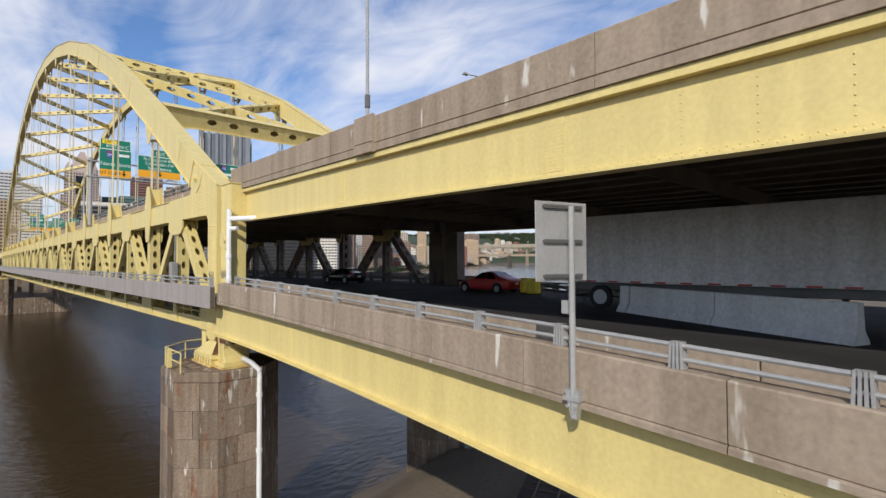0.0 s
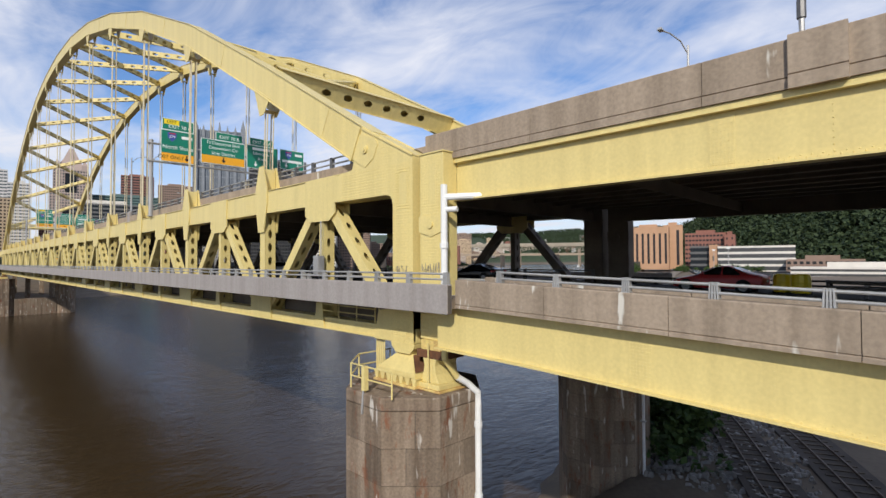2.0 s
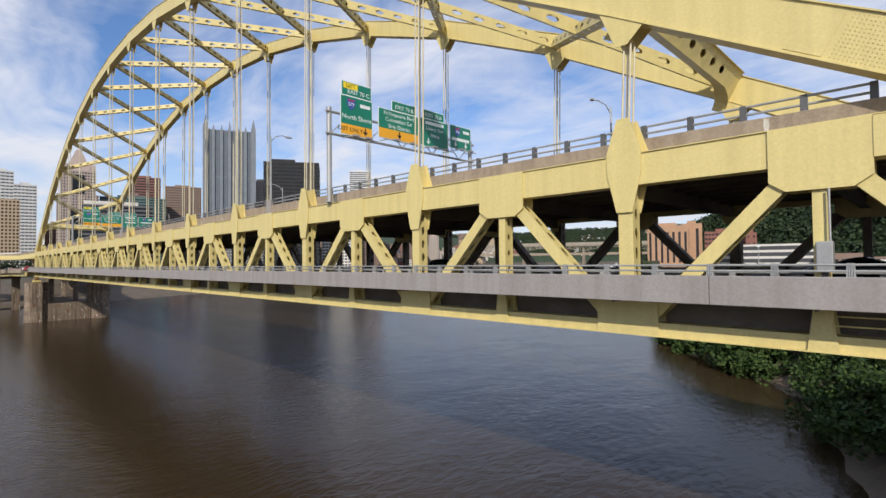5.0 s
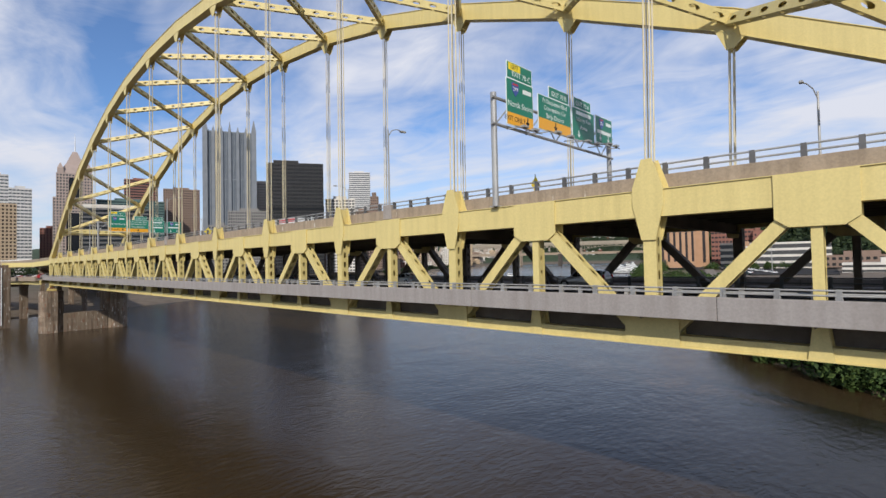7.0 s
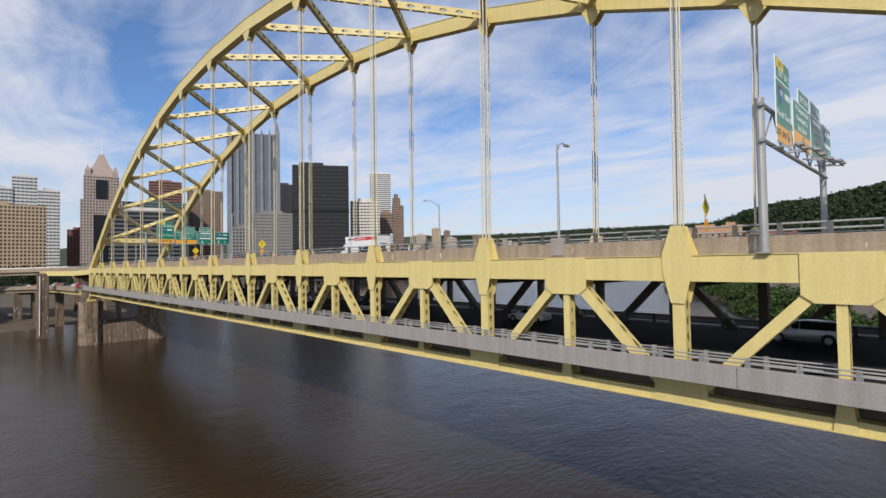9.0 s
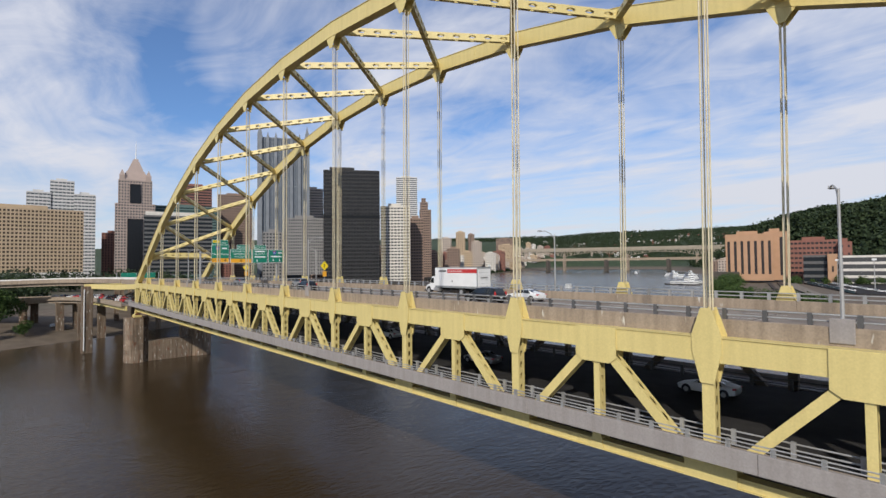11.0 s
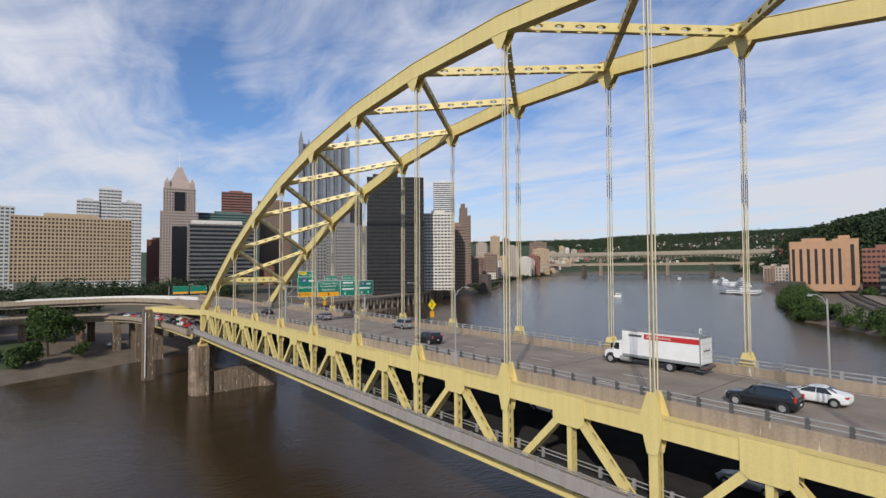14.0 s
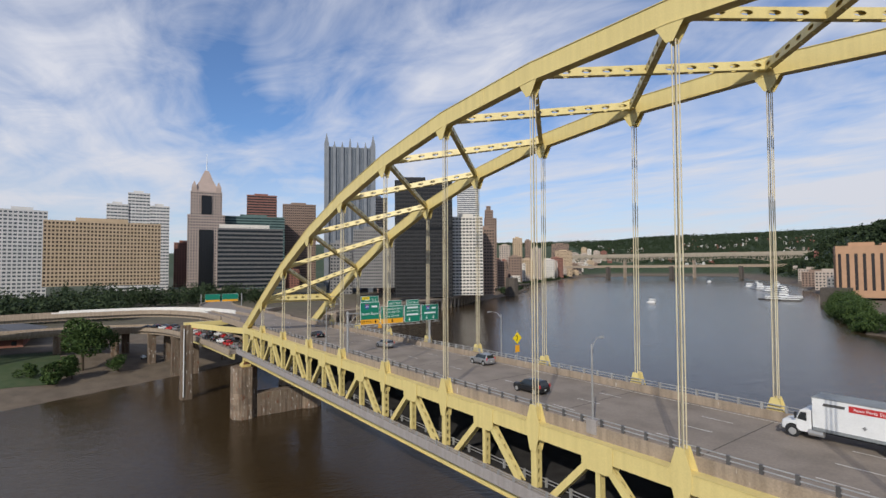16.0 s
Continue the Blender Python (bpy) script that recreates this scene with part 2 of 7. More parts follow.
class M:
    """Collects faces of one part; done() links it as one mesh object."""

    def __init__(self):
        self.v, self.f, self.k = [], [], []

    def poly(self, pts, k=0):
        i = len(self.v)
        self.v += [tuple(p) for p in pts]
        self.f.append(tuple(range(i, i + len(pts))))
        self.k.append(k)

    def hexa(self, p, k=0):
        i = len(self.v)
        self.v += [tuple(q) for q in p]
        for q in ((3, 2, 1, 0), (4, 5, 6, 7), (0, 1, 5, 4), (1, 2, 6, 5), (2, 3, 7, 6), (3, 0, 4, 7)):
            self.f.append(tuple(i + a for a in q))
            self.k.append(k)

    def box(self, x0, x1, y0, y1, z0, z1, k=0):
        self.hexa([(x0, y0, z0), (x1, y0, z0), (x1, y1, z0), (x0, y1, z0), (x0, y0, z1), (x1, y0, z1), (x1, y1, z1), (x0, y1, z1)], k)

    def prism(self, pts, y0, y1, k=0):
        """A polygon in the xz plane, drawn out along y."""
        i, n = len(self.v), len(pts)
        self.v += [(x, y0, z) for x, z in pts] + [(x, y1, z) for x, z in pts]
        self.f += [tuple(range(i, i + n)), tuple(range(i + 2 * n - 1, i + n - 1, -1))]
        self.f += [(i + a, i + n + a, i + n + (a + 1) % n, i + (a + 1) % n) for a in range(n)]
        self.k += [k] * (n + 2)

    def column(self, pts, z0, z1, k=0, top=None):
        """A polygon in the xy plane, drawn upwards; top: scale of its upper end about its middle."""
        i, n = len(self.v), len(pts)
        s = 1 if top is None else top
        cx, cy = sum(p[0] for p in pts) / n, sum(p[1] for p in pts) / n
        self.v += [(x, y, z0) for x, y in pts] + [(cx + (x - cx) * s, cy + (y - cy) * s, z1) for x, y in pts]
        self.f += [tuple(range(i + n - 1, i - 1, -1)), tuple(range(i + n, i + 2 * n))]
        self.f += [(i + a, i + (a + 1) % n, i + n + (a + 1) % n, i + n + a) for a in range(n)]
        self.k += [k] * (n + 2)

    def beam(self, p, q, w, h, side=(0, 1, 0), k=0):
        """A bar from p to q; w across along side, h the other way."""
        p, q = Vector(p), Vector(q)
        d = (q - p).normalized()
        s = Vector(side)
        s = (s - d * s.dot(d)).normalized()
        u = d.cross(s)
        s, u = s * w / 2, u * h / 2
        self.hexa([p - s - u, p + s - u, p + s + u, p - s + u, q - s - u, q + s - u, q + s + u, q - s + u], k)

    def tube(self, pts, r, n=8, k=0):
        """A round bar through the points; r may be one radius or one for each point."""
        pts = [Vector(p) for p in pts]
        i, m = len(self.v), len(pts)
        rs = r if isinstance(r, (list, tuple)) else [r] * m
        for j, p in enumerate(pts):
            d = (pts[min(j + 1, m - 1)] - pts[max(j - 1, 0)]).normalized()
            s = d.cross(Vector((0, 0, 1)) if abs(d.z) < 0.9 else Vector((1, 0, 0))).normalized()
            u = d.cross(s)
            for a in range(n):
                c = 2 * math.pi * a / n
                self.v.append(tuple(p + (s * math.cos(c) + u * math.sin(c)) * rs[j]))
        for j in range(m - 1):
            for a in range(n):
                b = (a + 1) % n
                self.f.append((i + j * n + a, i + (j + 1) * n + a, i + (j + 1) * n + b, i + j * n + b))
                self.k.append(k)
        self.f += [tuple(i + a for a in range(n)), tuple(i + (m - 1) * n + a for a in range(n - 1, -1, -1))]
        self.k += [k, k]

    def sheet(self, o, u, v, nu, nv, ru, rv, k=0, sides=10):
        """A plate from o along u and v with nu x nv oval holes of half-axes ru, rv (metres); nv columns across v."""
        o, u, v = Vector(o), Vector(u), Vector(v)
        lu, lv = u.length, v.length
        eu, ev = u / lu, v / lv
        cu, cv = lu / nu, lv / nv
        for a in range(nu):
            for b in range(nv):
                c = o + eu * (a + 0.5) * cu + ev * (b + 0.5) * cv
                i = len(self.v)
                for s in range(sides):
                    t = 2 * math.pi * (s + 0.5) / sides
                    x, y = math.cos(t), math.sin(t)
                    g = 1 / max(abs(x), abs(y))
                    self.v.append(tuple(c + eu * x * ru + ev * y * rv))
                    self.v.append(tuple(c + eu * max(-1, min(1, x * g)) * cu / 2 + ev * max(-1, min(1, y * g)) * cv / 2))
                for s in range(sides):
                    e = (s + 1) % sides
                    self.f.append((i + 2 * s, i + 2 * s + 1, i + 2 * e + 1, i + 2 * e))
                    self.k.append(k)
                # corners of the cell
                for sx in (-1, 1):
                    for sy in (-1, 1):
                        t = math.atan2(sy, sx) % (2 * math.pi)
                        s = int((t / (2 * math.pi) * sides - 0.5) // 1) % sides
                        e = (s + 1) % sides
                        self.v.append(tuple(c + eu * sx * cu / 2 + ev * sy * cv / 2))
                        self.f.append((i + 2 * s + 1, len(self.v) - 1, i + 2 * e + 1))
                        self.k.append(k)

    def rivet(self, p, n, r=0.035):
        p, n = Vector(p), Vector(n).normalized()
        s = n.cross(Vector((0, 0, 1)) if abs(n.z) < 0.9 else Vector((1, 0, 0))).normalized()
        u = n.cross(s)
        i = len(self.v)
        for a in range(6):
            c = a * math.pi / 3
            self.v.append(tuple(p + (s * math.cos(c) + u * math.sin(c)) * r))
        for a in range(6):
            c = a * math.pi / 3
            self.v.append(tuple(p + n * r * 0.7 + (s * math.cos(c) + u * math.sin(c)) * r * 0.5))
        for a in range(6):
            b = (a + 1) % 6
            self.f.append((i + a, i + b, i + 6 + b, i + 6 + a))
            self.k.append(0)
        self.f.append(tuple(range(i + 6, i + 12)))
        self.k.append(0)

    def mesh(self, name, mats, weld=False):
        me = bpy.data.meshes.new(name)
        me.from_pydata(self.v, [], self.f)
        for m in mats if isinstance(mats, (list, tuple)) else [mats]:
            me.materials.append(m)
        me.polygons.foreach_set("material_index", self.k)
        bm = bmesh.new()
        bm.from_mesh(me)
        if weld:
            bmesh.ops.remove_doubles(bm, verts=bm.verts, dist=0.0005)
        bmesh.ops.recalc_face_normals(bm, faces=bm.faces)
        bm.to_mesh(me)
        bm.free()
        return me

    def done(self, name, mats, parent=None, label="", bevel=0.0, smooth=False, weld=False):
        me = self.mesh(name, mats, weld)
        ob = new(name, me)
        if parent:
            ob.parent = parent
        if label:
            tagged(ob, label)
        if bevel:
            b = ob.modifiers.new("bevel", "BEVEL")
            b.width, b.segments, b.limit_method = bevel, 2, "ANGLE"
        if smooth:
            me.polygons.foreach_set("use_smooth", [True] * len(me.polygons))
        return ob


def thing(name, label, category, group="", kind="", at=(0, 0, 0)):
    e = new(name)
    e.location = at
    return tagged(e, label, category, group, kind)


def share(name, mesh, parent, place=(0, 0, 0), label=""):
    """One more part on a mesh that is already there."""
    ob = new(name, mesh)
    ob.parent, ob.location = parent, place
    if label:
        tagged(ob, label)
    return ob


# ---------- measures of the bridge ----------
PANEL, PANELS, WIDE = 15.24, 15, 18.6
SPAN = PANEL * PANELS
CROWN, PIN_X, PIN_Z, TOP_Z = -SPAN / 2, -3.0, 25.5, 60.6
CHORD_LOW, CHORD_TOP, TIE_LOW, TIE_TOP = 23.0, 24.5, 15.8, 16.45
UPPER, LOWER = 24.4, 18.0
FASCIA_Y = -2.3


RIB = [25.5, 32.4, 40.6, 47.3, 52.55, 56.55, 59.15, 60.35]
RIB_X = [PIN_X] + [-PANEL * k for k in range(1, PANELS)] + [-SPAN - PIN_X]
RIB_Z = RIB + RIB[::-1]


def rib_z(x):
    """The rib's axis: straight from panel point to panel point."""
    return float(np.interp(-x, [-v for v in RIB_X], RIB_Z))


def rib_dir(x):
    a, b = max(x - 0.3, RIB_X[-1]), min(x + 0.3, PIN_X)
    return Vector((a - b, 0, rib_z(a) - rib_z(b))).normalized()

def rise(x):
    """How far the upper roadway is cambered above the chord line of its ends."""
    return max(0.0, 0.55 * (1 - ((x - CROWN) / (SPAN / 2)) ** 2))


# ---------- ground and river ----------


def city_shore(y):
    return float(np.interp(y, [-4000, -400, -54, -7, 115, 163, 237, 300, 382, 453, 548, 700, 911, 1200, 1500, 2450, 4500], [-900, -330, -276, -298, -362, -409, -475, -513, -562, -605, -677, -800, -960, -1150, -1350, -1766, -2600]))


def near_shore(y):
    return float(np.interp(y, [-4000, -300, 0, 28, 62, 90, 288, 345, 495, 663, 1116, 1956, 3123, 4500], [240, 30, -1, -9, -19, -46, -128, -178, -236, -280, -455, -880, -1320, -1900]))


def ground_z(x, y):
    dc, dn = city_shore(y) - x, x - near_shore(y)
    d = max(dc, dn)
    if d < -12 and y < 2300:
        return -3.0
    if dc > dn:
        z = np.interp(d, [-12, 0, 6, 60, 130, 600], [-3, -0.3, 0.6, 6.0, 9.5, 14.0])
        z += float(np.interp(d, [0, 4, 40, 130, 400], [0, 2, 9, 13, 18]) * np.interp(y, [400, 520], [0, 1]))
        z += float(np.interp(d, [60, 350], [0, 70]) * np.interp(y, [800, 1400], [0, 1]))
    else:
        z = np.interp(d, [-12, 0, 5, 9, 60, 200, 400], [-3, -0.4, 2.5, 5.0, 5.5, 7.0, 9.0])
        # wooded ridge south of the river
        s = y - np.interp(x, [-600, -250, 0], [850, 760, 600])
        ridge = np.interp(x, [-1200, -780, -600, -540, -480, -425, -370, -320, -280, 0, 600], [22, 26, 62, 92, 103, 108, 114, 119, 123, 136, 150])
        if s > 0:
            z += float(np.interp(dn, [20, 150], [0, 1])) * ridge * (1 - math.exp(-(s / 260.0) ** 2)) * (1 + 0.06 * noise.noise((x / 130, y / 130, 0)) + 0.08 * noise.noise((x / 310, y / 310, 7)))
    if y > 2300:
        z = max(z, -3 + (y - 2300) * 0.06)
    far = math.hypot(x, y)
    if far > 2200:
        z += (far - 2200) / 1800 * np.interp(x, [-2500, -2000, -1500, -1000], [118, 124, 135, 130]) * (1 + 0.14 * noise.noise((x / 700, y / 700, 3)))
    return float(z)


def ground():
    xs = np.concatenate([np.arange(-4400, -1400, 120), np.arange(-1400, -800, 30), np.arange(-800, -420, 20), np.arange(-420, -180, 6), np.arange(-180, -60, 10), np.arange(-60, 60, 3), np.arange(60, 300, 20), np.arange(300, 1800, 120)])
    ys = np.concatenate([np.arange(-1500, -200, 100), np.arange(-200, 160, 7), np.arange(160, 620, 14), np.arange(620, 1600, 26), np.arange(1600, 4700, 150)])
    nx, ny = len(xs), len(ys)
    v = [(x, y, ground_z(x, y)) for y in ys for x in xs]
    f = [(j * nx + i, j * nx + i + 1, (j + 1) * nx + i + 1, (j + 1) * nx + i) for j in range(ny - 1) for i in range(nx - 1)]
    me = bpy.data.meshes.new("ground")
    me.from_pydata(v, [], f)
    me.polygons.foreach_set("use_smooth", [True] * len(f))
    me.materials.append(EARTH)
    tagged(new("ground", me), "earth banks, city ground and wooded ridge beside the river", "ground", kind="structure")
    w = M()
    w.poly([(-4600, -4000, 0), (2500, -4000, 0), (2500, 4700, 0), (-4600, 4700, 0)])
    tagged(w.done("water", WATER), "brown rippled river water", "river", kind="structure")


def earth_material():
    m = material("bank_earth", (0.17, 0.13, 0.09), (0.115, 0.088, 0.06), rough=0.95, grain=3, stain=0.12, bump=0.4)
    t = m.node_tree
    N, L = t.nodes.new, t.links.new
    b = next(n for n in t.nodes if n.type == "BSDF_PRINCIPLED")
    old = b.inputs["Base Color"].links[0].from_socket
    geo = N("ShaderNodeNewGeometry")
    sep = N("ShaderNodeSeparateXYZ")
    L(geo.outputs["Position"], sep.inputs[0])
    # grass and woods grow above the stony strip by the water, and on the ridge
    mr = N("ShaderNodeMapRange")
    mr.inputs["From Min"].default_value, mr.inputs["From Max"].default_value = 7.0, 16.0
    L(sep.outputs["Z"], mr.inputs[0])
    n = N("ShaderNodeTexNoise")
    n.inputs["Scale"].default_value, n.inputs["Detail"].default_value, n.inputs["Roughness"].default_value = 0.045, 10, 0.75
    L(geo.outputs["Position"], n.inputs["Vector"])
    r = N("ShaderNodeValToRGB")
    r.color_ramp.elements[0].color, r.color_ramp.elements[1].color = (0.010, 0.022, 0.008, 1), (0.055, 0.085, 0.028, 1)
    r.color_ramp.elements[0].position, r.color_ramp.elements[1].position = 0.3, 0.7
    L(n.outputs["Fac"], r.inputs[0])
    mix = N("ShaderNodeMixRGB")
    L(mr.outputs[0], mix.inputs[0])
    L(old, mix.inputs[1])
    L(r.outputs[0], mix.inputs[2])
    L(mix.outputs[0], b.inputs["Base Color"])
    return m


EARTH = earth_material()
ground()

# ---------- the tied arch ----------


def hollow_bar(m, p, q, w, h, side, holes, ru, rv, open_sides=False):
    """A box member: two solid plates across side, two plates with oval holes."""
    p, q = Vector(p), Vector(q)
    d = (q - p).normalized()
    s = Vector(side)
    s = (s - d * s.dot(d)).normalized()
    u = d.cross(s)
    for g in (-1, 1):
        o = s * g * (w / 2 - 0.015)
        if open_sides:
            for lay in (0, 0.03):
                m.sheet(p + s * g * (w / 2 - lay) - u * h / 2, q - p, u * h, holes, 1, ru * 0.5, rv * 0.9)
        else:
            m.beam(p + o, q + o, 0.03, h, s)
    for g in (-1, 1):
        for lay in (0, 0.03):
            o = u * g * (h / 2 - 0.01 - lay) - s * (w / 2 - 0.03)
            m.sheet(p + o, q - p, s * (w - 0.06), holes, 1, ru, rv)


def rib_outline(x_list, off):
    return [(x + off * n[0], rib_z(x) + off * n[1]) for x in x_list for n in [(-rib_dir(x).z, rib_dir(x).x)]]


def arch_rib(y, name_label):
    t = thing("arch_rib", name_label, "bridge arch", "arch ribs")
    xs = RIB_X
    m = M()
    n = len(xs)
    H, W = 0.94, 0.46
    for sgn in (-1, 1):
        for a in range(n - 1):
            A, B = xs[a], xs[a + 1]
            tu = [Vector((A, y, rib_z(A))), Vector((B, y, rib_z(B)))]
            nn = [Vector((-rib_dir(A).z, 0, rib_dir(A).x)), Vector((-rib_dir(B).z, 0, rib_dir(B).x))]
            # web plate
            yy = Vector((0, sgn * W, 0))
            y2 = Vector((0, sgn * (W - 0.04), 0))
            m.hexa([tu[0] + yy - nn[0] * H, tu[0] + y2 - nn[0] * H, tu[0] + y2 + nn[0] * H, tu[0] + yy + nn[0] * H,
                    tu[1] + yy - nn[1] * H, tu[1] + y2 - nn[1] * H, tu[1] + y2 + nn[1] * H, tu[1] + yy + nn[1] * H])
    for sgn in (-1, 1):
        for a in range(n - 1):
            A, B = xs[a], xs[a + 1]
            tu = [Vector((A, y, rib_z(A))), Vector((B, y, rib_z(B)))]
            nn = [Vector((-rib_dir(A).z, 0, rib_dir(A).x)), Vector((-rib_dir(B).z, 0, rib_dir(B).x))]
            lo, hi = sgn * H, sgn * (H + 0.06)
            e = Vector((0, W + 0.09, 0))
            m.hexa([tu[0] + nn[0] * lo - e, tu[0] + nn[0] * lo + e, tu[0] + nn[0] * hi + e, tu[0] + nn[0] * hi - e,
                    tu[1] + nn[1] * lo - e, tu[1] + nn[1] * lo + e, tu[1] + nn[1] * hi + e, tu[1] + nn[1] * hi - e])
    m.done("rib", YELLOW, t)
    # hanger brackets under the rib
    for k in range(1, PANELS):
        x = -PANEL * k
        z = rib_z(x) - 2.5
        d = rib_dir(x)
        b = M()
        wing = 1.25
        za, zb = rib_z(x - wing) - 0.9, rib_z(x + wing) - 0.9
        for s in (-1, 1):
            b.prism([(x - 0.30, z), (x + 0.30, z), (x + wing, zb), (x - wing, za)], y + s * 0.50, y + s * 0.46)
        b.box(x - 0.28, x + 0.28, y - 0.46, y + 0.46, z + 0.3, z + 0.4)
        b.done("bracket", YELLOW, t)
    # splice plates along the web
    for k in range(PANELS):
        x = -PANEL * (k + 0.5)
        d, c = rib_dir(x), Vector((x, y, rib_z(x)))
        for s in (-1, 1):
            b = M()
            b.beam(c + Vector((0, s * 0.475, 0)) - d * 0.7, c + Vector((0, s * 0.475, 0)) + d * 0.7, 0.02, 1.7, (0, 1, 0))
            b.done("splice_plate", YELLOW, t)
    return t


NEAR_RIB = arch_rib(0.0, "pale yellow painted steel box arch rib of the bridge")
FAR_RIB = arch_rib(WIDE, "pale yellow painted steel box arch rib, second of the pair")


def plated_bar(t, p, q, w, h, side, holes):
    """A box brace of four plates, each pierced by a row of oval holes: one part with three sub-parts."""
    d = (q - p).normalized()
    s = (side - d * side.dot(d)).normalized()
    u = d.cross(s)
    first = None
    for k in range(4):
        g = 1 if k % 2 else -1
        m = M()
        if k < 2:
            m.sheet(p + u * g * (h / 2 - 0.02) - s * w / 2, q - p, s * w, holes, 1, 0.50, 0.21)
        else:
            m.sheet(p + s * g * (w / 2 - 0.02) - u * (h / 2 - 0.04), q - p, u * (h - 0.08), holes, 1, 0.25, 0.19)
        ob = m.done("cover_plate" if first else "brace", YELLOW, first or t, weld=True)
        sol = ob.modifiers.new("thickness", "SOLIDIFY")
        sol.thickness, sol.offset = 0.03, 0.0
        first = first or ob


def arch_bracing():
    t = thing("arch_bracing", "crossed yellow steel bracing with oval holes between the arch ribs", "bracing")
    for k in range(1, PANELS - 1):
        a, b = -PANEL * k, -PANEL * (k + 1)
        for flip in (0, 1):
            p = Vector((a, 0.45, rib_z(a)))
            q = Vector((b, WIDE - 0.45, rib_z(b)))
            if flip:
                p, q = Vector((b, 0.45, rib_z(b))), Vector((a, WIDE - 0.45, rib_z(a)))
            d = (q - p).normalized()
            nrm = d.cross(rib_dir((a + b) / 2)).normalized()
            if nrm.z < 0:
                nrm = -nrm
            off = nrm * (0.05 if flip else -0.05)
            plated_bar(t, p + d * 0.1 + off, q - d * 0.1 + off, 0.9, 0.62, nrm, 11)
    # portal beams a little way up from both ends, with deep curved haunches
    e0, e1 = 0.45, WIDE - 0.45
    arc = [(e0 + 3.0 * (1 - math.cos(a)), -0.40 - 1.5 * (1 - math.sin(a))) for a in [math.pi / 2 * k / 7 for k in range(8)]]
    low = arc + [(WIDE - y, v) for y, v in reversed(arc)]
    for x0 in (-PANEL, -SPAN + PANEL):
        c = Vector((x0, 0, rib_z(x0)))
        d = rib_dir(x0)
        if d.z > 0 and x0 > CROWN or d.z < 0 and x0 < CROWN:
            d = -d
        n = Vector((-d.z, 0, d.x))
        if n.z < 0:
            n = -n
        top = 1.15

        def at(y, v, f):
            return c + Vector((0, y, 0)) + n * v + d * f

        def plate(name, f0, f1):
            m = M()
            pts = low + [(e1, top), (e0, top)]
            k = len(pts)
            m.v += [at(y, v, f0) for y, v in pts] + [at(y, v, f1) for y, v in pts]
            m.f += [tuple(reversed(range(k))), tuple(range(k, 2 * k))] + [(a, (a + 1) % k, k + (a + 1) % k, k + a) for a in range(k)]
            m.k += [0] * (k + 2)
            m.done(name, YELLOW, t)
        plate("portal_web", -0.36, -0.32)
        m = M()
        for lay in (0.36, 0.33):
            m.sheet(at(3.45, -0.40, lay), Vector((0, WIDE - 6.9, 0)), n * (top + 0.40), 6, 1, 0.42, 0.26)
        m.done("holed_web", YELLOW, t, weld=True)
        for flip in (0, 1):
            m = M()
            pts = [(y, v) for y, v in arc] + [(3.45, top), (e0, top)]
            if flip:
                pts = [(WIDE - y, v) for y, v in pts]
            k = len(pts)
            m.v += [at(y, v, 0.33) for y, v in pts] + [at(y, v, 0.36) for y, v in pts]
            m.f += [tuple(reversed(range(k))), tuple(range(k, 2 * k))] + [(a, (a + 1) % k, k + (a + 1) % k, k + a) for a in range(k)]
            m.k += [0] * (k + 2)
            m.done("haunch", YELLOW, t)
        for name, line in (("portal_flange", [(e0, top + 0.02), (e1, top + 0.02)]), ("portal_flange", low)):
            m = M()
            k = len(line)
            m.v += [at(y, v - 0.02, f) for f in (-0.5, 0.5) for y, v in line] + [at(y, v + 0.02, f) for f in (-0.5, 0.5) for y, v in line]
            for a in range(k - 1):
                m.f += [(a, a + 1, k + a + 1, k + a), (2 * k + a, 3 * k + a, 3 * k + a + 1, 2 * k + a + 1), (a, 2 * k + a, 2 * k + a + 1, a + 1), (k + a, k + a + 1, 3 * k + a + 1, 3 * k + a)]
                m.k += [0] * 4
            m.done(name, YELLOW, t)


arch_bracing()


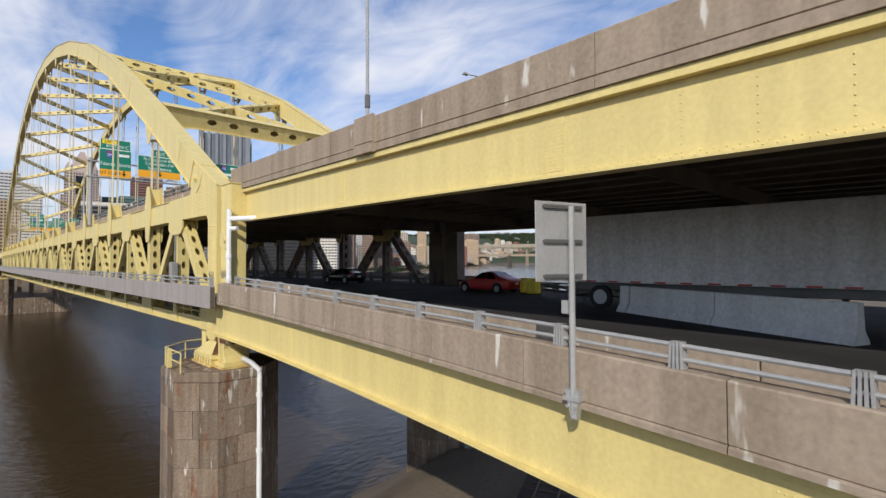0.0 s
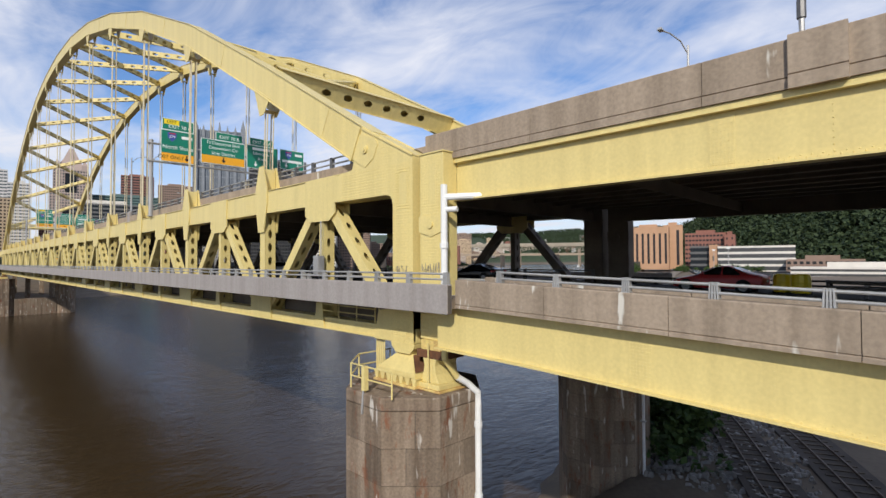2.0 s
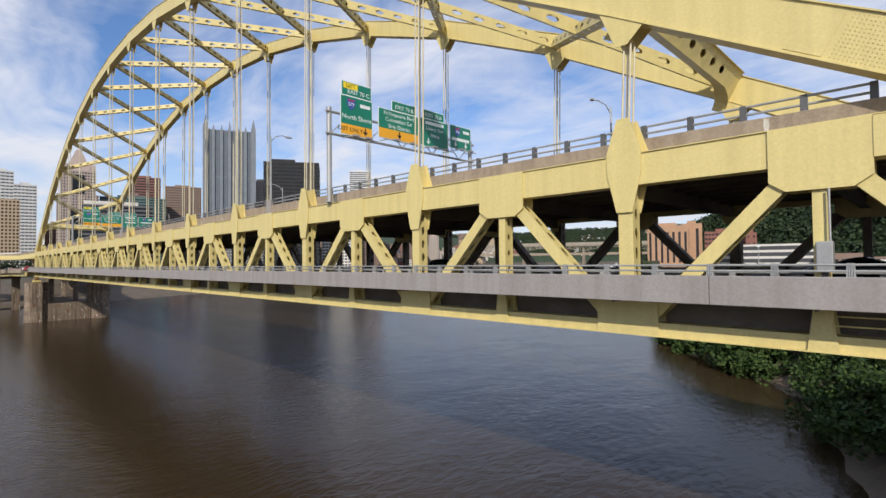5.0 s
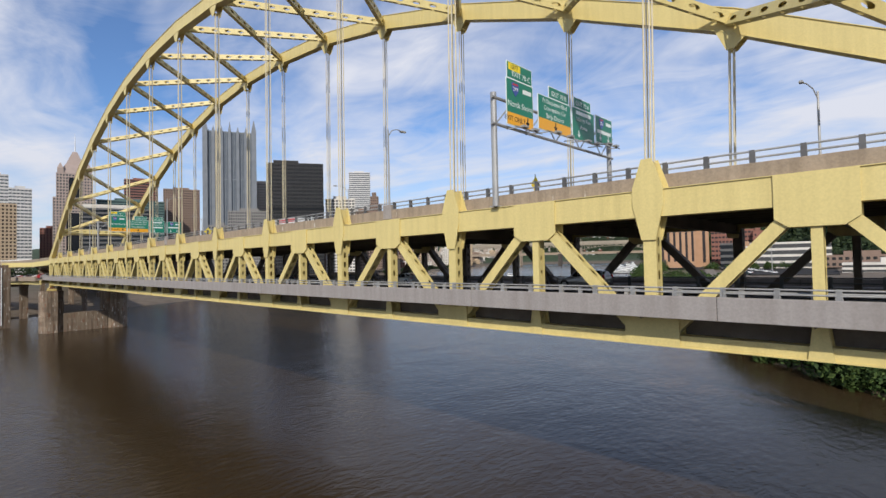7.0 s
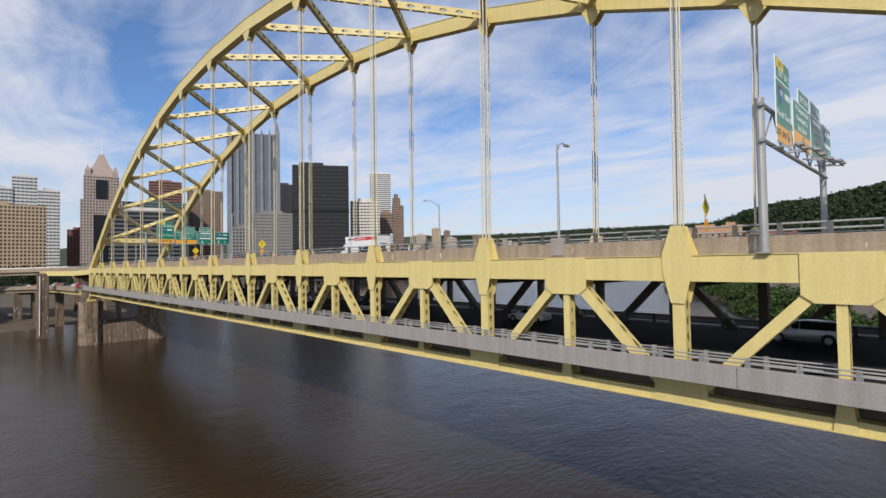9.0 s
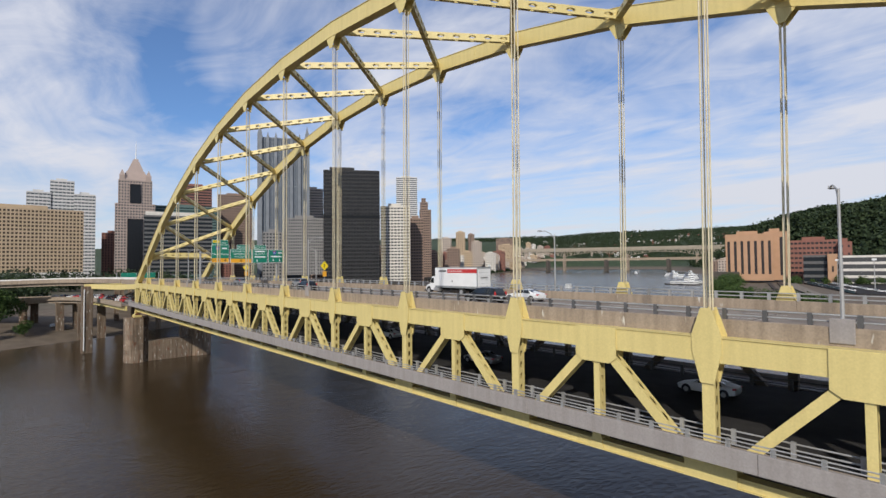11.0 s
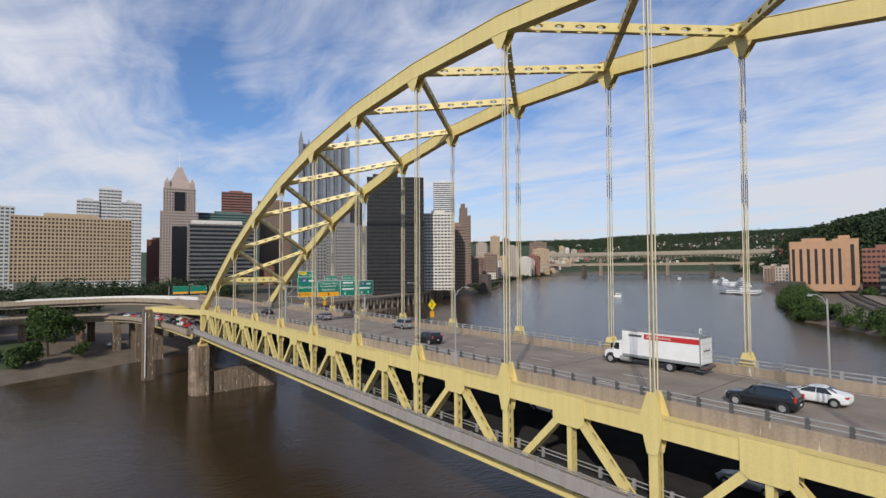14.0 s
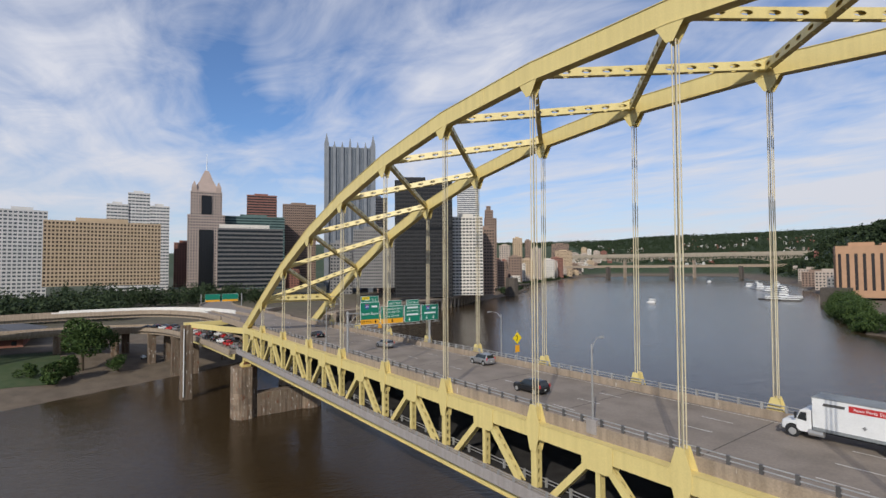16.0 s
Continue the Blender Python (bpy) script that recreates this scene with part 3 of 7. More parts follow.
def side_truss(y, label, web):
    t = thing("stiffening_truss", label, "bridge truss", "stiffening trusses")
    c = M()
    c.box(-SPAN - 0.6, 0.6, y - 0.42, y + 0.42, CHORD_LOW, CHORD_TOP)
    c.done("top_chord", YELLOW, t)
    c = M()
    c.box(-SPAN + 4.5, -4.5, y - 0.50, y + 0.50, CHORD_TOP, CHORD_TOP + 0.04)
    c.done("chord_flange", YELLOW, t)
    c = M()
    c.box(-SPAN - 0.7, 0.7, y - 0.40, y + 0.40, TIE_LOW + 0.04, TIE_TOP)
    c.box(-SPAN - 0.7, 0.7, y - 0.55, y + 0.55, TIE_LOW, TIE_LOW + 0.05)
    c.done("bottom_chord", YELLOW, t)
    top_g, mid_g, low_g, small_g = M(), M(), M(), M()
    for s in (-1, 1):
        a, b = s * 0.52, s * 0.44
        top_g.prism([(-0.30, 1.8), (0.30, 1.8), (0.86, 0.15), (0.86, -0.85), (0.40, -2.8), (-0.40, -2.8), (-0.86, -0.85), (-0.86, 0.15)], a, b)
        mid_g.prism([(-1.62, 0.0), (1.62, 0.0), (1.62, -2.1), (1.05, -2.5), (-1.05, -2.5), (-1.62, -2.1)], a, b - s * 0.01)
        low_g.prism([(-1.5, 1.6), (1.5, 1.6), (1.5, 0.0), (-1.5, 0.0)], a, b)
    small_g.prism([(-0.27, 1.7), (0.27, 1.7), (0.5, 0.0), (-0.5, 0.0)], -0.04, 0.04)
    for e in (-0.22, 0.0, 0.22):
        top_g.box(e - 0.05, e + 0.05, -0.40, 0.40, 0.2, 1.62)
    top_g.box(-0.42, 0.42, -0.43, 0.43, 0.0, 0.16)
    gm, mm, lm, sm = top_g.mesh("hanger_gusset", YELLOW), mid_g.mesh("mid_gusset", YELLOW), low_g.mesh("low_gusset", YELLOW), small_g.mesh("small_gusset", YELLOW)
    post, sub, dia = M(), M(), M()
    hollow_bar(post, (0, 0, TIE_TOP), (0, 0, CHORD_LOW), 0.78, 0.72, (0, 1, 0), 7, 0.30, 0.15)
    hollow_bar(sub, (0, 0, TIE_TOP), (0, 0, 22.2), 0.74, 0.46, (0, 1, 0), 6, 0.27, 0.13)
    hollow_bar(dia, (6.6, 0, TIE_TOP + 0.2), (0.9, 0, 22.7), 0.76, 0.62, (0, 1, 0), 7, 0.36, 0.14)
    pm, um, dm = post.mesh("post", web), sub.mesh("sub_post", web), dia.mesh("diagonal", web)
    for k in range(PANELS + 1):
        x = -PANEL * k
        if 0 < k < PANELS:
            share("hanger_gusset", gm, t, (x, y, CHORD_TOP) if y == 0 else (x - 0.3, y, CHORD_TOP + 0.25 + rise(x)))
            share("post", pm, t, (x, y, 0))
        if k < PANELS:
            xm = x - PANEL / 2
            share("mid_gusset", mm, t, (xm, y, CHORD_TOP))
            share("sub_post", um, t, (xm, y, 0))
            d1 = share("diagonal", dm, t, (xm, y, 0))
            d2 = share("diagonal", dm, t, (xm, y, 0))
            d2.rotation_euler = (0, 0, math.pi)
            for e in (-0.48, 0.48):
                share("small_gusset", sm, t, (xm, y + e, TIE_LOW + 0.04))
        if 0 < k < PANELS:
            share("low_gusset", lm, t, (x, y, TIE_LOW + 0.04))
    if y == 0:
        r = M()
        for i in range(13):
            for j in range(7):
                for s in (-1, 1):
                    r.rivet((s * (0.95 + i * 0.14), -0.42, CHORD_LOW + 0.18 + j * 0.19), (0, -1, 0), 0.026)
        rm = r.mesh("rivets", YELLOW)
        for k in range(1, 9):
            tagged(share("rivets", rm, t, (-PANEL * k, y, 0)), kind="stuff")
    return t


NEAR_TRUSS = side_truss(0.0, "yellow painted double deck stiffening truss with perforated members", YELLOW)
# the far web is yellow too; brown puts the shade between the decks into its colour
FAR_TRUSS = side_truss(WIDE, "yellow stiffening truss behind the roadways, its web coloured brown for shade", BEAM_AND_SHADE)


def scrawl(t, x0, x1, z0, z1, y, seed):
    """Unreadable spray strokes."""
    r = random.Random(seed)
    m = M()
    n = 7
    for k in range(n):
        x = x0 + (x1 - x0) * k / n
        w = (x1 - x0) / n
        pts = [(x + w * r.uniform(0, 1.2), y, r.uniform(z0, z1)) for _ in range(5)]
        m.tube(pts, 0.014, 5)
    tagged(m.done("spray_strokes", SPRAY, t, "faded grey spray strokes"), kind="stuff")


SPRAY = material("spray_paint", (0.30, 0.27, 0.20), rough=0.6)


def end_frame(y, mirror):
    """The end post with its large riveted gusset and the rib's foot."""
    t = thing("end_post", "riveted yellow steel end post where the arch rib meets the pier", "bridge post", "end posts")
    f = (lambda x: -SPAN - x) if mirror else (lambda x: x)

    def pr(m, pts, y0, y1):
        m.prism([(f(x), z) for x, z in pts], y0, y1)
    arc = [(-0.80 - 0.5 + 0.5 * math.cos(a), 22.55 - 0.1 + 0.5 * math.sin(a)) for a in [0, 0.5, 1.0, math.pi / 2]]
    outline = [(-5.4, 24.46), (-4.25, 24.58), (-3.30, 26.78), (0.66, 24.75), (0.66, 17.2), (0.0, 15.75), (-0.80, 15.75), (-0.80, 22.4)] + arc[1:] + [(-6.0, 22.98), (-6.0, 24.46)]
    # brown on the far near-end post imitates shade below the deck
    under = BEAM_AND_SHADE if y > 1 and not mirror else YELLOW
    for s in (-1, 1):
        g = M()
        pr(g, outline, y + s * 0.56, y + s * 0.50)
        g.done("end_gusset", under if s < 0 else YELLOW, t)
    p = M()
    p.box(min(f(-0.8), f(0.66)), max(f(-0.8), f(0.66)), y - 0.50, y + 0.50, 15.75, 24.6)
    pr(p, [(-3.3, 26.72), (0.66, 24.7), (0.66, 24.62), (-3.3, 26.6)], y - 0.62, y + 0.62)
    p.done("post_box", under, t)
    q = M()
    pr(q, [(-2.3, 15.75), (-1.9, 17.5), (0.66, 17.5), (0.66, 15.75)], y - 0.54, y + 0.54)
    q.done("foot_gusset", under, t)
    # pin plate and pin
    for s in (-1, 1):
        n = M()
        pr(n, [(-3.55, 26.4), (-2.2, 26.0), (-1.95, 25.6), (-2.3, 24.95), (-3.0, 24.55), (-3.75, 24.9), (-4.15, 25.15)], y + s * 0.60, y + s * 0.56)
        n.done("pin_plate", YELLOW, t)
        n = M()
        n.tube([(f(-3.0), y + s * 0.60, 25.5), (f(-3.0), y + s * 0.68, 25.5), (f(-3.0), y + s * 0.681, 25.5), (f(-3.0), y + s * 0.74, 25.5)], [0.22, 0.22, 0.11, 0.11], 14)
        n.done("pin", YELLOW, t)
    if y == 0 and not mirror:
        r = M()
        for i in range(10):
            for j in range(66):
                x, z = -0.72 + i * 0.146, 16.0 + j * 0.128
                if 22.1 < z < 24.15 and -0.52 < x < 0.42:
                    continue
                r.rivet((x, y - 0.56, z), (0, -1, 0), 0.034)
        # the doubled frame of large rivets round the plain panel
        for j in range(15):
            for x in (-0.48, -0.38, 0.26, 0.38):
                r.rivet((x, y - 0.56, 22.2 + j * 0.135), (0, -1, 0), 0.05)
        for i in range(4):
            for z in (22.2, 22.33, 23.97, 24.1):
                r.rivet((-0.25 + i * 0.13, y - 0.56, z), (0, -1, 0), 0.05)
        for z in (17.9, 20.3, 21.75):
            r.box(-0.79, 0.65, y - 0.565, y - 0.56, z, z + 0.02)
        for i in range(32):
            for j in range(21):
                x, z = -0.95 - i * 0.145, 23.06 + j * 0.145
                if z < 24.6 + 0.51 * (0.5 - x) - 0.1 and x > -5.2 and not (z > 24.45 and x < -3.9) and (x + 3.0) ** 2 + (z - 25.5) ** 2 > 1.25:
                    r.rivet((x, y - 0.56, z), (0, -1, 0), 0.032)
        # riveted splice of the rib above the pin
        d = rib_dir(-6.0)
        up = Vector((-d.z, 0, d.x)) if d.x > 0 else Vector((d.z, 0, -d.x))
        for i in range(17):
            for j in range(12):
                c = Vector((-4.75, 0, rib_z(-4.75))) + d * (i * 0.145) + up * (-0.8 + j * 0.145)
                r.rivet((c.x, y - 0.46, c.z), (0, -1, 0), 0.03)
        b = M()
        b.beam((-4.30, y - 0.60, 25.10), (-3.42, y - 0.60, 26.74), 0.12, 0.17, (0, 1, 0))
        b.done("splice_band", YELLOW, t)
        o = r.done("rivets", YELLOW, t)
        tagged(o, kind="stuff")
        scrawl(t, -0.55, 0.35, 19.0, 19.45, y - 0.60, 5)
    return t


for yy in (0.0, WIDE):
    for mir in (False, True):
        end_frame(yy, mir)


def hangers():
    for y in (0.0, WIDE):
        for k in range(1, PANELS):
            x = -PANEL * k
            t = thing("hanger", "group of four yellow steel hanger cables from arch to truss", "hanger cable", "hangers", at=(x, y, CHORD_TOP))
            top = rib_z(x) - 2.3 - CHORD_TOP
            for a in (-0.17, 0.17):
                for b in (-0.22, 0.22):
                    m = M()
                    m.tube([(a - (0.3 if y else 0.0), b, 0.9), (a + (0.0 if y else 0.2), b, top)], 0.052, 6)
                    m.done("cable", CABLE, t)


CABLE = material("cable_paint", (0.68, 0.60, 0.40), (0.55, 0.46, 0.30), rough=0.5, stain=0.08, bump=0.0)
hangers()

# ---------- decks of the main span ----------


def cambered(ob, k=1.0):
    """Lays a straight part, or all of a thing, along the camber of the upper roadway."""
    for o in [ob] + list(ob.children):
        if o.data is None:
            continue
        if o.data.users > 1:
            o.location.z += k * rise(o.location.x)
            continue
        bm = bmesh.new()
        bm.from_mesh(o.data)
        lo, hi = min(v.co.x for v in bm.verts), max(v.co.x for v in bm.verts)
        if hi - lo > 6:
            for i in range(46):
                x = -SPAN + i * 5.08 + 0.017
                if lo < x < hi:
                    bmesh.ops.bisect_plane(bm, geom=bm.verts[:] + bm.edges[:] + bm.faces[:], plane_co=(x, 0, 0), plane_no=(1, 0, 0))
        for v in bm.verts:
            v.co.z += k * rise(v.co.x)
        bm.to_mesh(o.data)
        bm.free()
    return ob


def slab(name, label, x0, x1, y0, y1, z0, z1, mat, category="bridge deck", bevel=0.0):
    m = M()
    m.box(x0, x1, y0, y1, z0, z1)
    return tagged(m.done(name, mat, bevel=bevel), label, category, kind="structure")


APP = 70.0
cambered(slab("upper_deck", "worn concrete upper roadway of the bridge", -SPAN - 30, 0.6, 0.55, WIDE - 0.55, UPPER - 0.35, UPPER, ROAD))
slab("lower_deck", "dark asphalt lower roadway under the upper deck", -SPAN - 2, 4.6, -0.2, WIDE + 0.2, LOWER - 0.4, LOWER, ASPHALT)
slab("sidewalk", "tan concrete walkway slab outside the truss", -SPAN - 1, 4.5, FASCIA_Y + 0.3, -0.2, LOWER - 0.25, LOWER + 0.15, CONCRETE)
slab("far_sidewalk", "grey concrete walkway slab beyond the far truss", -SPAN - 1, 4.5, WIDE + 0.2, WIDE + 1.9, LOWER - 0.25, LOWER + 0.15, FASCIA)


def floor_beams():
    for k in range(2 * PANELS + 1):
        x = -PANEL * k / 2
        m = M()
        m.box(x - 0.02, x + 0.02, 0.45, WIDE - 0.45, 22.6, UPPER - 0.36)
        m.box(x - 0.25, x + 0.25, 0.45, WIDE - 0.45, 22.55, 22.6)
        tagged(m.done("upper_floor_beam", BEAM_AND_SHADE), "dark steel floor beam under the upper deck", "floor beam", "upper floor beams")
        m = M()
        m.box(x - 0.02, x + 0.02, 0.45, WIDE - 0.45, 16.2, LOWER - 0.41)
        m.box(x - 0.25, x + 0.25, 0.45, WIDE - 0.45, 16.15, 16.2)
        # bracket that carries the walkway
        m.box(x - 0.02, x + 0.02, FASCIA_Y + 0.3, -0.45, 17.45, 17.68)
        tagged(m.done("lower_floor_beam", BEAM_AND_SHADE), "yellow brown steel floor beam under the lower deck", "floor beam", "lower floor beams")
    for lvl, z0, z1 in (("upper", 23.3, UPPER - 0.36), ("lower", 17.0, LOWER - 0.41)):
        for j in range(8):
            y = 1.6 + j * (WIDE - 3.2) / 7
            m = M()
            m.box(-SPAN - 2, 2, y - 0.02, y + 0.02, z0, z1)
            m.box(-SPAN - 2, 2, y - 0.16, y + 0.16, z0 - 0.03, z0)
            tagged(m.done("stringer", BEAM_AND_SHADE), "dark steel stringer under the " + lvl + " deck", "stringer", lvl + " stringers")


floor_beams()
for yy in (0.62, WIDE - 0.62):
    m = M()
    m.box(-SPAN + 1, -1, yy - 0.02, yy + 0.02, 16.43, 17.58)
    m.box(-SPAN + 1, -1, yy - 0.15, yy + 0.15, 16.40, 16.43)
    tagged(m.done("edge_stringer", BEAM_AND_SHADE), "deep brown steel edge stringer under the lower deck", "stringer", "edge stringers")


def bend(ob, x0, a, b, dz):
    """Lays a straight part, or all of a thing, along the approach's curve in plan and its fall: s metres on, a s + b s s sideways and dz s up."""
    for o in [ob] + list(ob.children):
        if o.data is None:
            continue
        me = o.data
        if me.users > 1:
            s = max(0.0, o.location.x - x0)
            o.location.y += a * s + b * s * s
            o.location.z += dz * s
            o.rotation_euler.z = math.atan(a + 2 * b * s)
            continue
        bm = bmesh.new()
        bm.from_mesh(me)
        lo, hi = min(v.co.x for v in bm.verts), max(v.co.x for v in bm.verts)
        if b and hi - lo > 4:
            for k in range(1, int((hi - x0) / 3.0) + 1):
                x = x0 + 3.0 * k + 0.013
                if x > lo:
                    bmesh.ops.bisect_plane(bm, geom=bm.verts[:] + bm.edges[:] + bm.faces[:], plane_co=(x, 0, 0), plane_no=(1, 0, 0))
        for v in bm.verts:
            s = max(0.0, v.co.x - x0)
            v.co.y += a * s + b * s * s
            v.co.z += dz * s
        bm.to_mesh(me)
        bm.free()
    return ob


UP = (0.66, -0.0527, 0.0, -0.0156)
LOW = (4.6, 0.0047, -0.0024, -0.0301)


def approach_decks():
    m = M()
    m.box(0.7, APP, 0.66, WIDE - 0.45, UPPER - 0.2, UPPER + 0.15)
    bend(tagged(m.done("approach_upper_deck", ROAD), "concrete upper roadway of the approach", "bridge deck", kind="structure"), *UP)
    m = M()
    m.box(4.62, APP, -1.06, WIDE - 0.2, LOWER - 0.4, LOWER - 0.02)
    bend(tagged(m.done("approach_lower_deck", ASPHALT), "dark asphalt lower roadway of the approach", "bridge deck", kind="structure"), LOW[0], 0.0, 0.0, -0.006)
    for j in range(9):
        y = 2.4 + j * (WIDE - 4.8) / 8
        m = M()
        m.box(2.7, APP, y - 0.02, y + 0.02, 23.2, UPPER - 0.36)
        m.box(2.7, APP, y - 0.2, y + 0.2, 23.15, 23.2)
        bend(tagged(m.done("stringer", BEAM_AND_SHADE), "dark steel stringer under the approach deck", "stringer", "approach stringers"), *UP)
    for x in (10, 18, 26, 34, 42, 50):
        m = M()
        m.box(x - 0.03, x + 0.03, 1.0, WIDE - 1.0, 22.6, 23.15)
        bend(tagged(m.done("cross_beam", BEAM_AND_SHADE), "dark steel cross beam under the approach deck", "floor beam", "approach cross beams"), *UP)


approach_decks()


def along_x(m, pts, x0, x1):
    """A profile of (y, z) drawn out from x0 to x1."""
    n, i = len(pts), len(m.v)
    m.v += [(x0, y, z) for y, z in pts] + [(x1, y, z) for y, z in pts]
    faces = [(i + k, i + (k + 1) % n, i + n + (k + 1) % n, i + n + k) for k in range(n)]
    faces += [tuple(i + k for k in reversed(range(n))), tuple(i + n + k for k in range(n))]
    m.f += faces
    m.k += [0] * len(faces)


def fascia_wall(name, label, x0, x1, y0, y1, z0, z1, mat, step=6.1, groove=0.0, coping=0.0):
    """A concrete parapet cast in lengths, with narrow open joints between them, a drip groove near its foot and a proud band on top."""
    t = thing(name, label, "parapet", kind="structure")
    n = max(1, round((x1 - x0) / step))
    for i in range(n):
        a, b = x0 + (x1 - x0) * i / n, x0 + (x1 - x0) * (i + 1) / n
        m = M()
        if groove:
            g = z0 + groove
            pts = [(y0, z0), (y1, z0), (y1, z1), (y0 + 0.03, z1), (y0, z1 - 0.03), (y0, g + 0.025), (y0 + 0.035, g), (y0 - 0.025, g - 0.03), (y0 - 0.025, z0)]
            along_x(m, pts[1:], a + 0.01, b - 0.01)
            m.done("panel", mat, t)
        else:
            m.box(a + 0.012, b - 0.012, y0, y1, z0, z1)
            m.done("panel", mat, t, bevel=0.03)
    m = M()
    m.box(x0, x1, y0 + 0.05, y1 - 0.05, z0 + 0.03, z1 - 0.03)
    m.done("core", JOINT, t)
    return t


fascia_wall("walkway_fascia", "long grey concrete fascia along the lower walkway", -SPAN - 1, 4.6, FASCIA_Y, FASCIA_Y + 0.3, 17.56, 18.72, FASCIA, 15.24)
fascia_wall("far_fascia", "grey concrete fascia along the far walkway", -SPAN - 1, 4.6, WIDE + 1.9, WIDE + 2.2, 17.35, 18.72, FASCIA, 15.24)
cambered(fascia_wall("upper_parapet", "tan concrete parapet of the upper roadway", -SPAN - 30, 0.6, 0.50, 0.90, UPPER - 0.75, 25.28, CONCRETE, 15.24), 0.7)
cambered(fascia_wall("far_upper_parapet", "tan concrete parapet on the far edge of the upper roadway", -SPAN - 30, 0.6, WIDE - 0.90, WIDE - 0.50, UPPER - 0.75, 25.28, CONCRETE, 15.24))
# approach spans
ap = fascia_wall("approach_parapet", "stained tan concrete parapet above the approach girder", 0.66, APP, 0.275, 0.675, 24.34, 25.67, CONCRETE, 6.1, 0.30)
for x in (16.05, 46.5):
    # thickened length that carries a lamp
    m = M()
    along_x(m, [(0.125, 24.3), (0.275, 24.3), (0.275, 25.73), (0.155, 25.73), (0.125, 25.70), (0.125, 24.70), (0.16, 24.67), (0.10, 24.64), (0.10, 24.3)], x - 0.62, x + 0.62)
    m.done("pilaster", CONCRETE, ap)
bend(ap, *UP)
bend(fascia_wall("far_approach_parapet", "tan concrete parapet on the far edge of the approach", 0.66, APP, WIDE - 0.45, WIDE - 0.05, 24.24, 25.45, CONCRETE, 6.1), *UP)
bend(fascia_wall("lower_parapet", "stained tan concrete parapet along the lower roadway", 4.65, APP, -1.90, -1.50, 17.80, 18.90, CONCRETE, 4.2, 0.13), *LOW)
bend(fascia_wall("inner_parapet", "tan concrete barrier between walkway and lower roadway", 4.65, APP, -0.11, 0.19, 17.8, 18.97, CONCRETE, 4.2), *LOW)
m = M()
m.box(4.65, APP, -1.50, -0.11, 17.85, 18.15)
bend(tagged(m.done("walkway", FASCIA), "grey concrete walkway behind the lower parapet", "walkway", kind="structure"), *LOW)


def railing(name, label, x0, x1, y, z, posts, rails, post_h, mat, dark, ribbed=False):
    t = thing(name, label, "railing")
    pm = M()
    if not ribbed:
        pm.box(-0.11, 0.11, -0.10, 0.10, 0.0, 0.04)
    if ribbed:
        # cast post: a plate with four upright ribs, a little narrower at the top
        comb = [(0.13, 0.10), (-0.13, 0.10)]
        for e in (-0.105, -0.035, 0.035, 0.105):
            comb += [(e - 0.022, 0.0), (e - 0.022, -0.09), (e + 0.022, -0.09), (e + 0.022, 0.0)]
        pm.column(comb, 0.0, post_h + 0.02, top=0.82)
    else:
        pm.prism([(-0.13, 0.04), (0.13, 0.04), (0.12, post_h), (-0.12, post_h)], -0.10, 0.10)
    mesh = pm.mesh("post", dark)
    n = max(1, round((x1 - x0) / posts))
    for i in range(n + 1):
        share("post", mesh, t, (x0 + (x1 - x0) * i / n, y, z))
    for h in rails:
        m = M()
        m.tube([(x0, y - 0.02, z + h), (x1, y - 0.02, z + h)], 0.042 if ribbed else 0.055, 8)
        m.done("rail", mat, t)
    return t


cambered(railing("bridge_railing", "grey two bar steel railing with dark posts on the upper parapet", -SPAN - 1, -6.0, 0.72, 25.28, 2.18, (0.28, 0.62), 0.68, GALV, DARKSTEEL), 0.7)
cambered(railing("bridge_railing", "pale grey two bar steel railing on the far upper parapet", -SPAN - 1, -6.0, WIDE - 0.72, 25.28, 2.18, (0.28, 0.62), 0.68, GALV, GALV))
railing("walkway_railing", "grey two bar railing with ribbed posts on the walkway fascia", -SPAN, 4.4, FASCIA_Y + 0.17, 18.72, 2.2, (0.2, 0.42), 0.46, GALV, GALV, True)
bend(railing("walkway_railing", "grey two bar railing with ribbed posts on the lower parapet", 6.75, 69.15, -1.72, 18.90, 2.4, (0.16, 0.38), 0.42, GALV, GALV, True), *LOW)
railing("roadway_railing", "grey two bar railing between walkway and lower roadway", -SPAN, 4.4, 0.75, LOWER, 3.05, (0.45, 0.8), 0.9, GALV, GALV)
railing("roadway_railing", "dark two bar railing at the far edge of the lower roadway", -SPAN, 0.0, WIDE - 0.75, LOWER, 3.05, (0.5, 0.9), 1.0, DARKSTEEL, DARKSTEEL)
railing("roadway_railing", "low dark railing at the far edge of the approach roadway", 3.0, APP, WIDE - 0.6, LOWER - 0.12, 1.55, (0.28, 0.55), 0.6, RUBBER, RUBBER)


def plate_girder(name, label, x0, x1, y, z0, z1, mat, stiff=True):
    t = thing(name, label, "plate girder")
    m = M()
    m.box(x0, x1, y - 0.02, y + 0.02, z0, z1)
    m.done("web", mat, t)
    m = M()
    m.box(x0, x1, y - 0.24, y + 0.24, z0 - 0.06, z0)
    m.done("lower_flange", mat, t)
    m = M()
    m.box(x0, x1, y - 0.24, y + 0.24, z1, z1 + 0.06)
    m.done("upper_flange", mat, t)
    return t


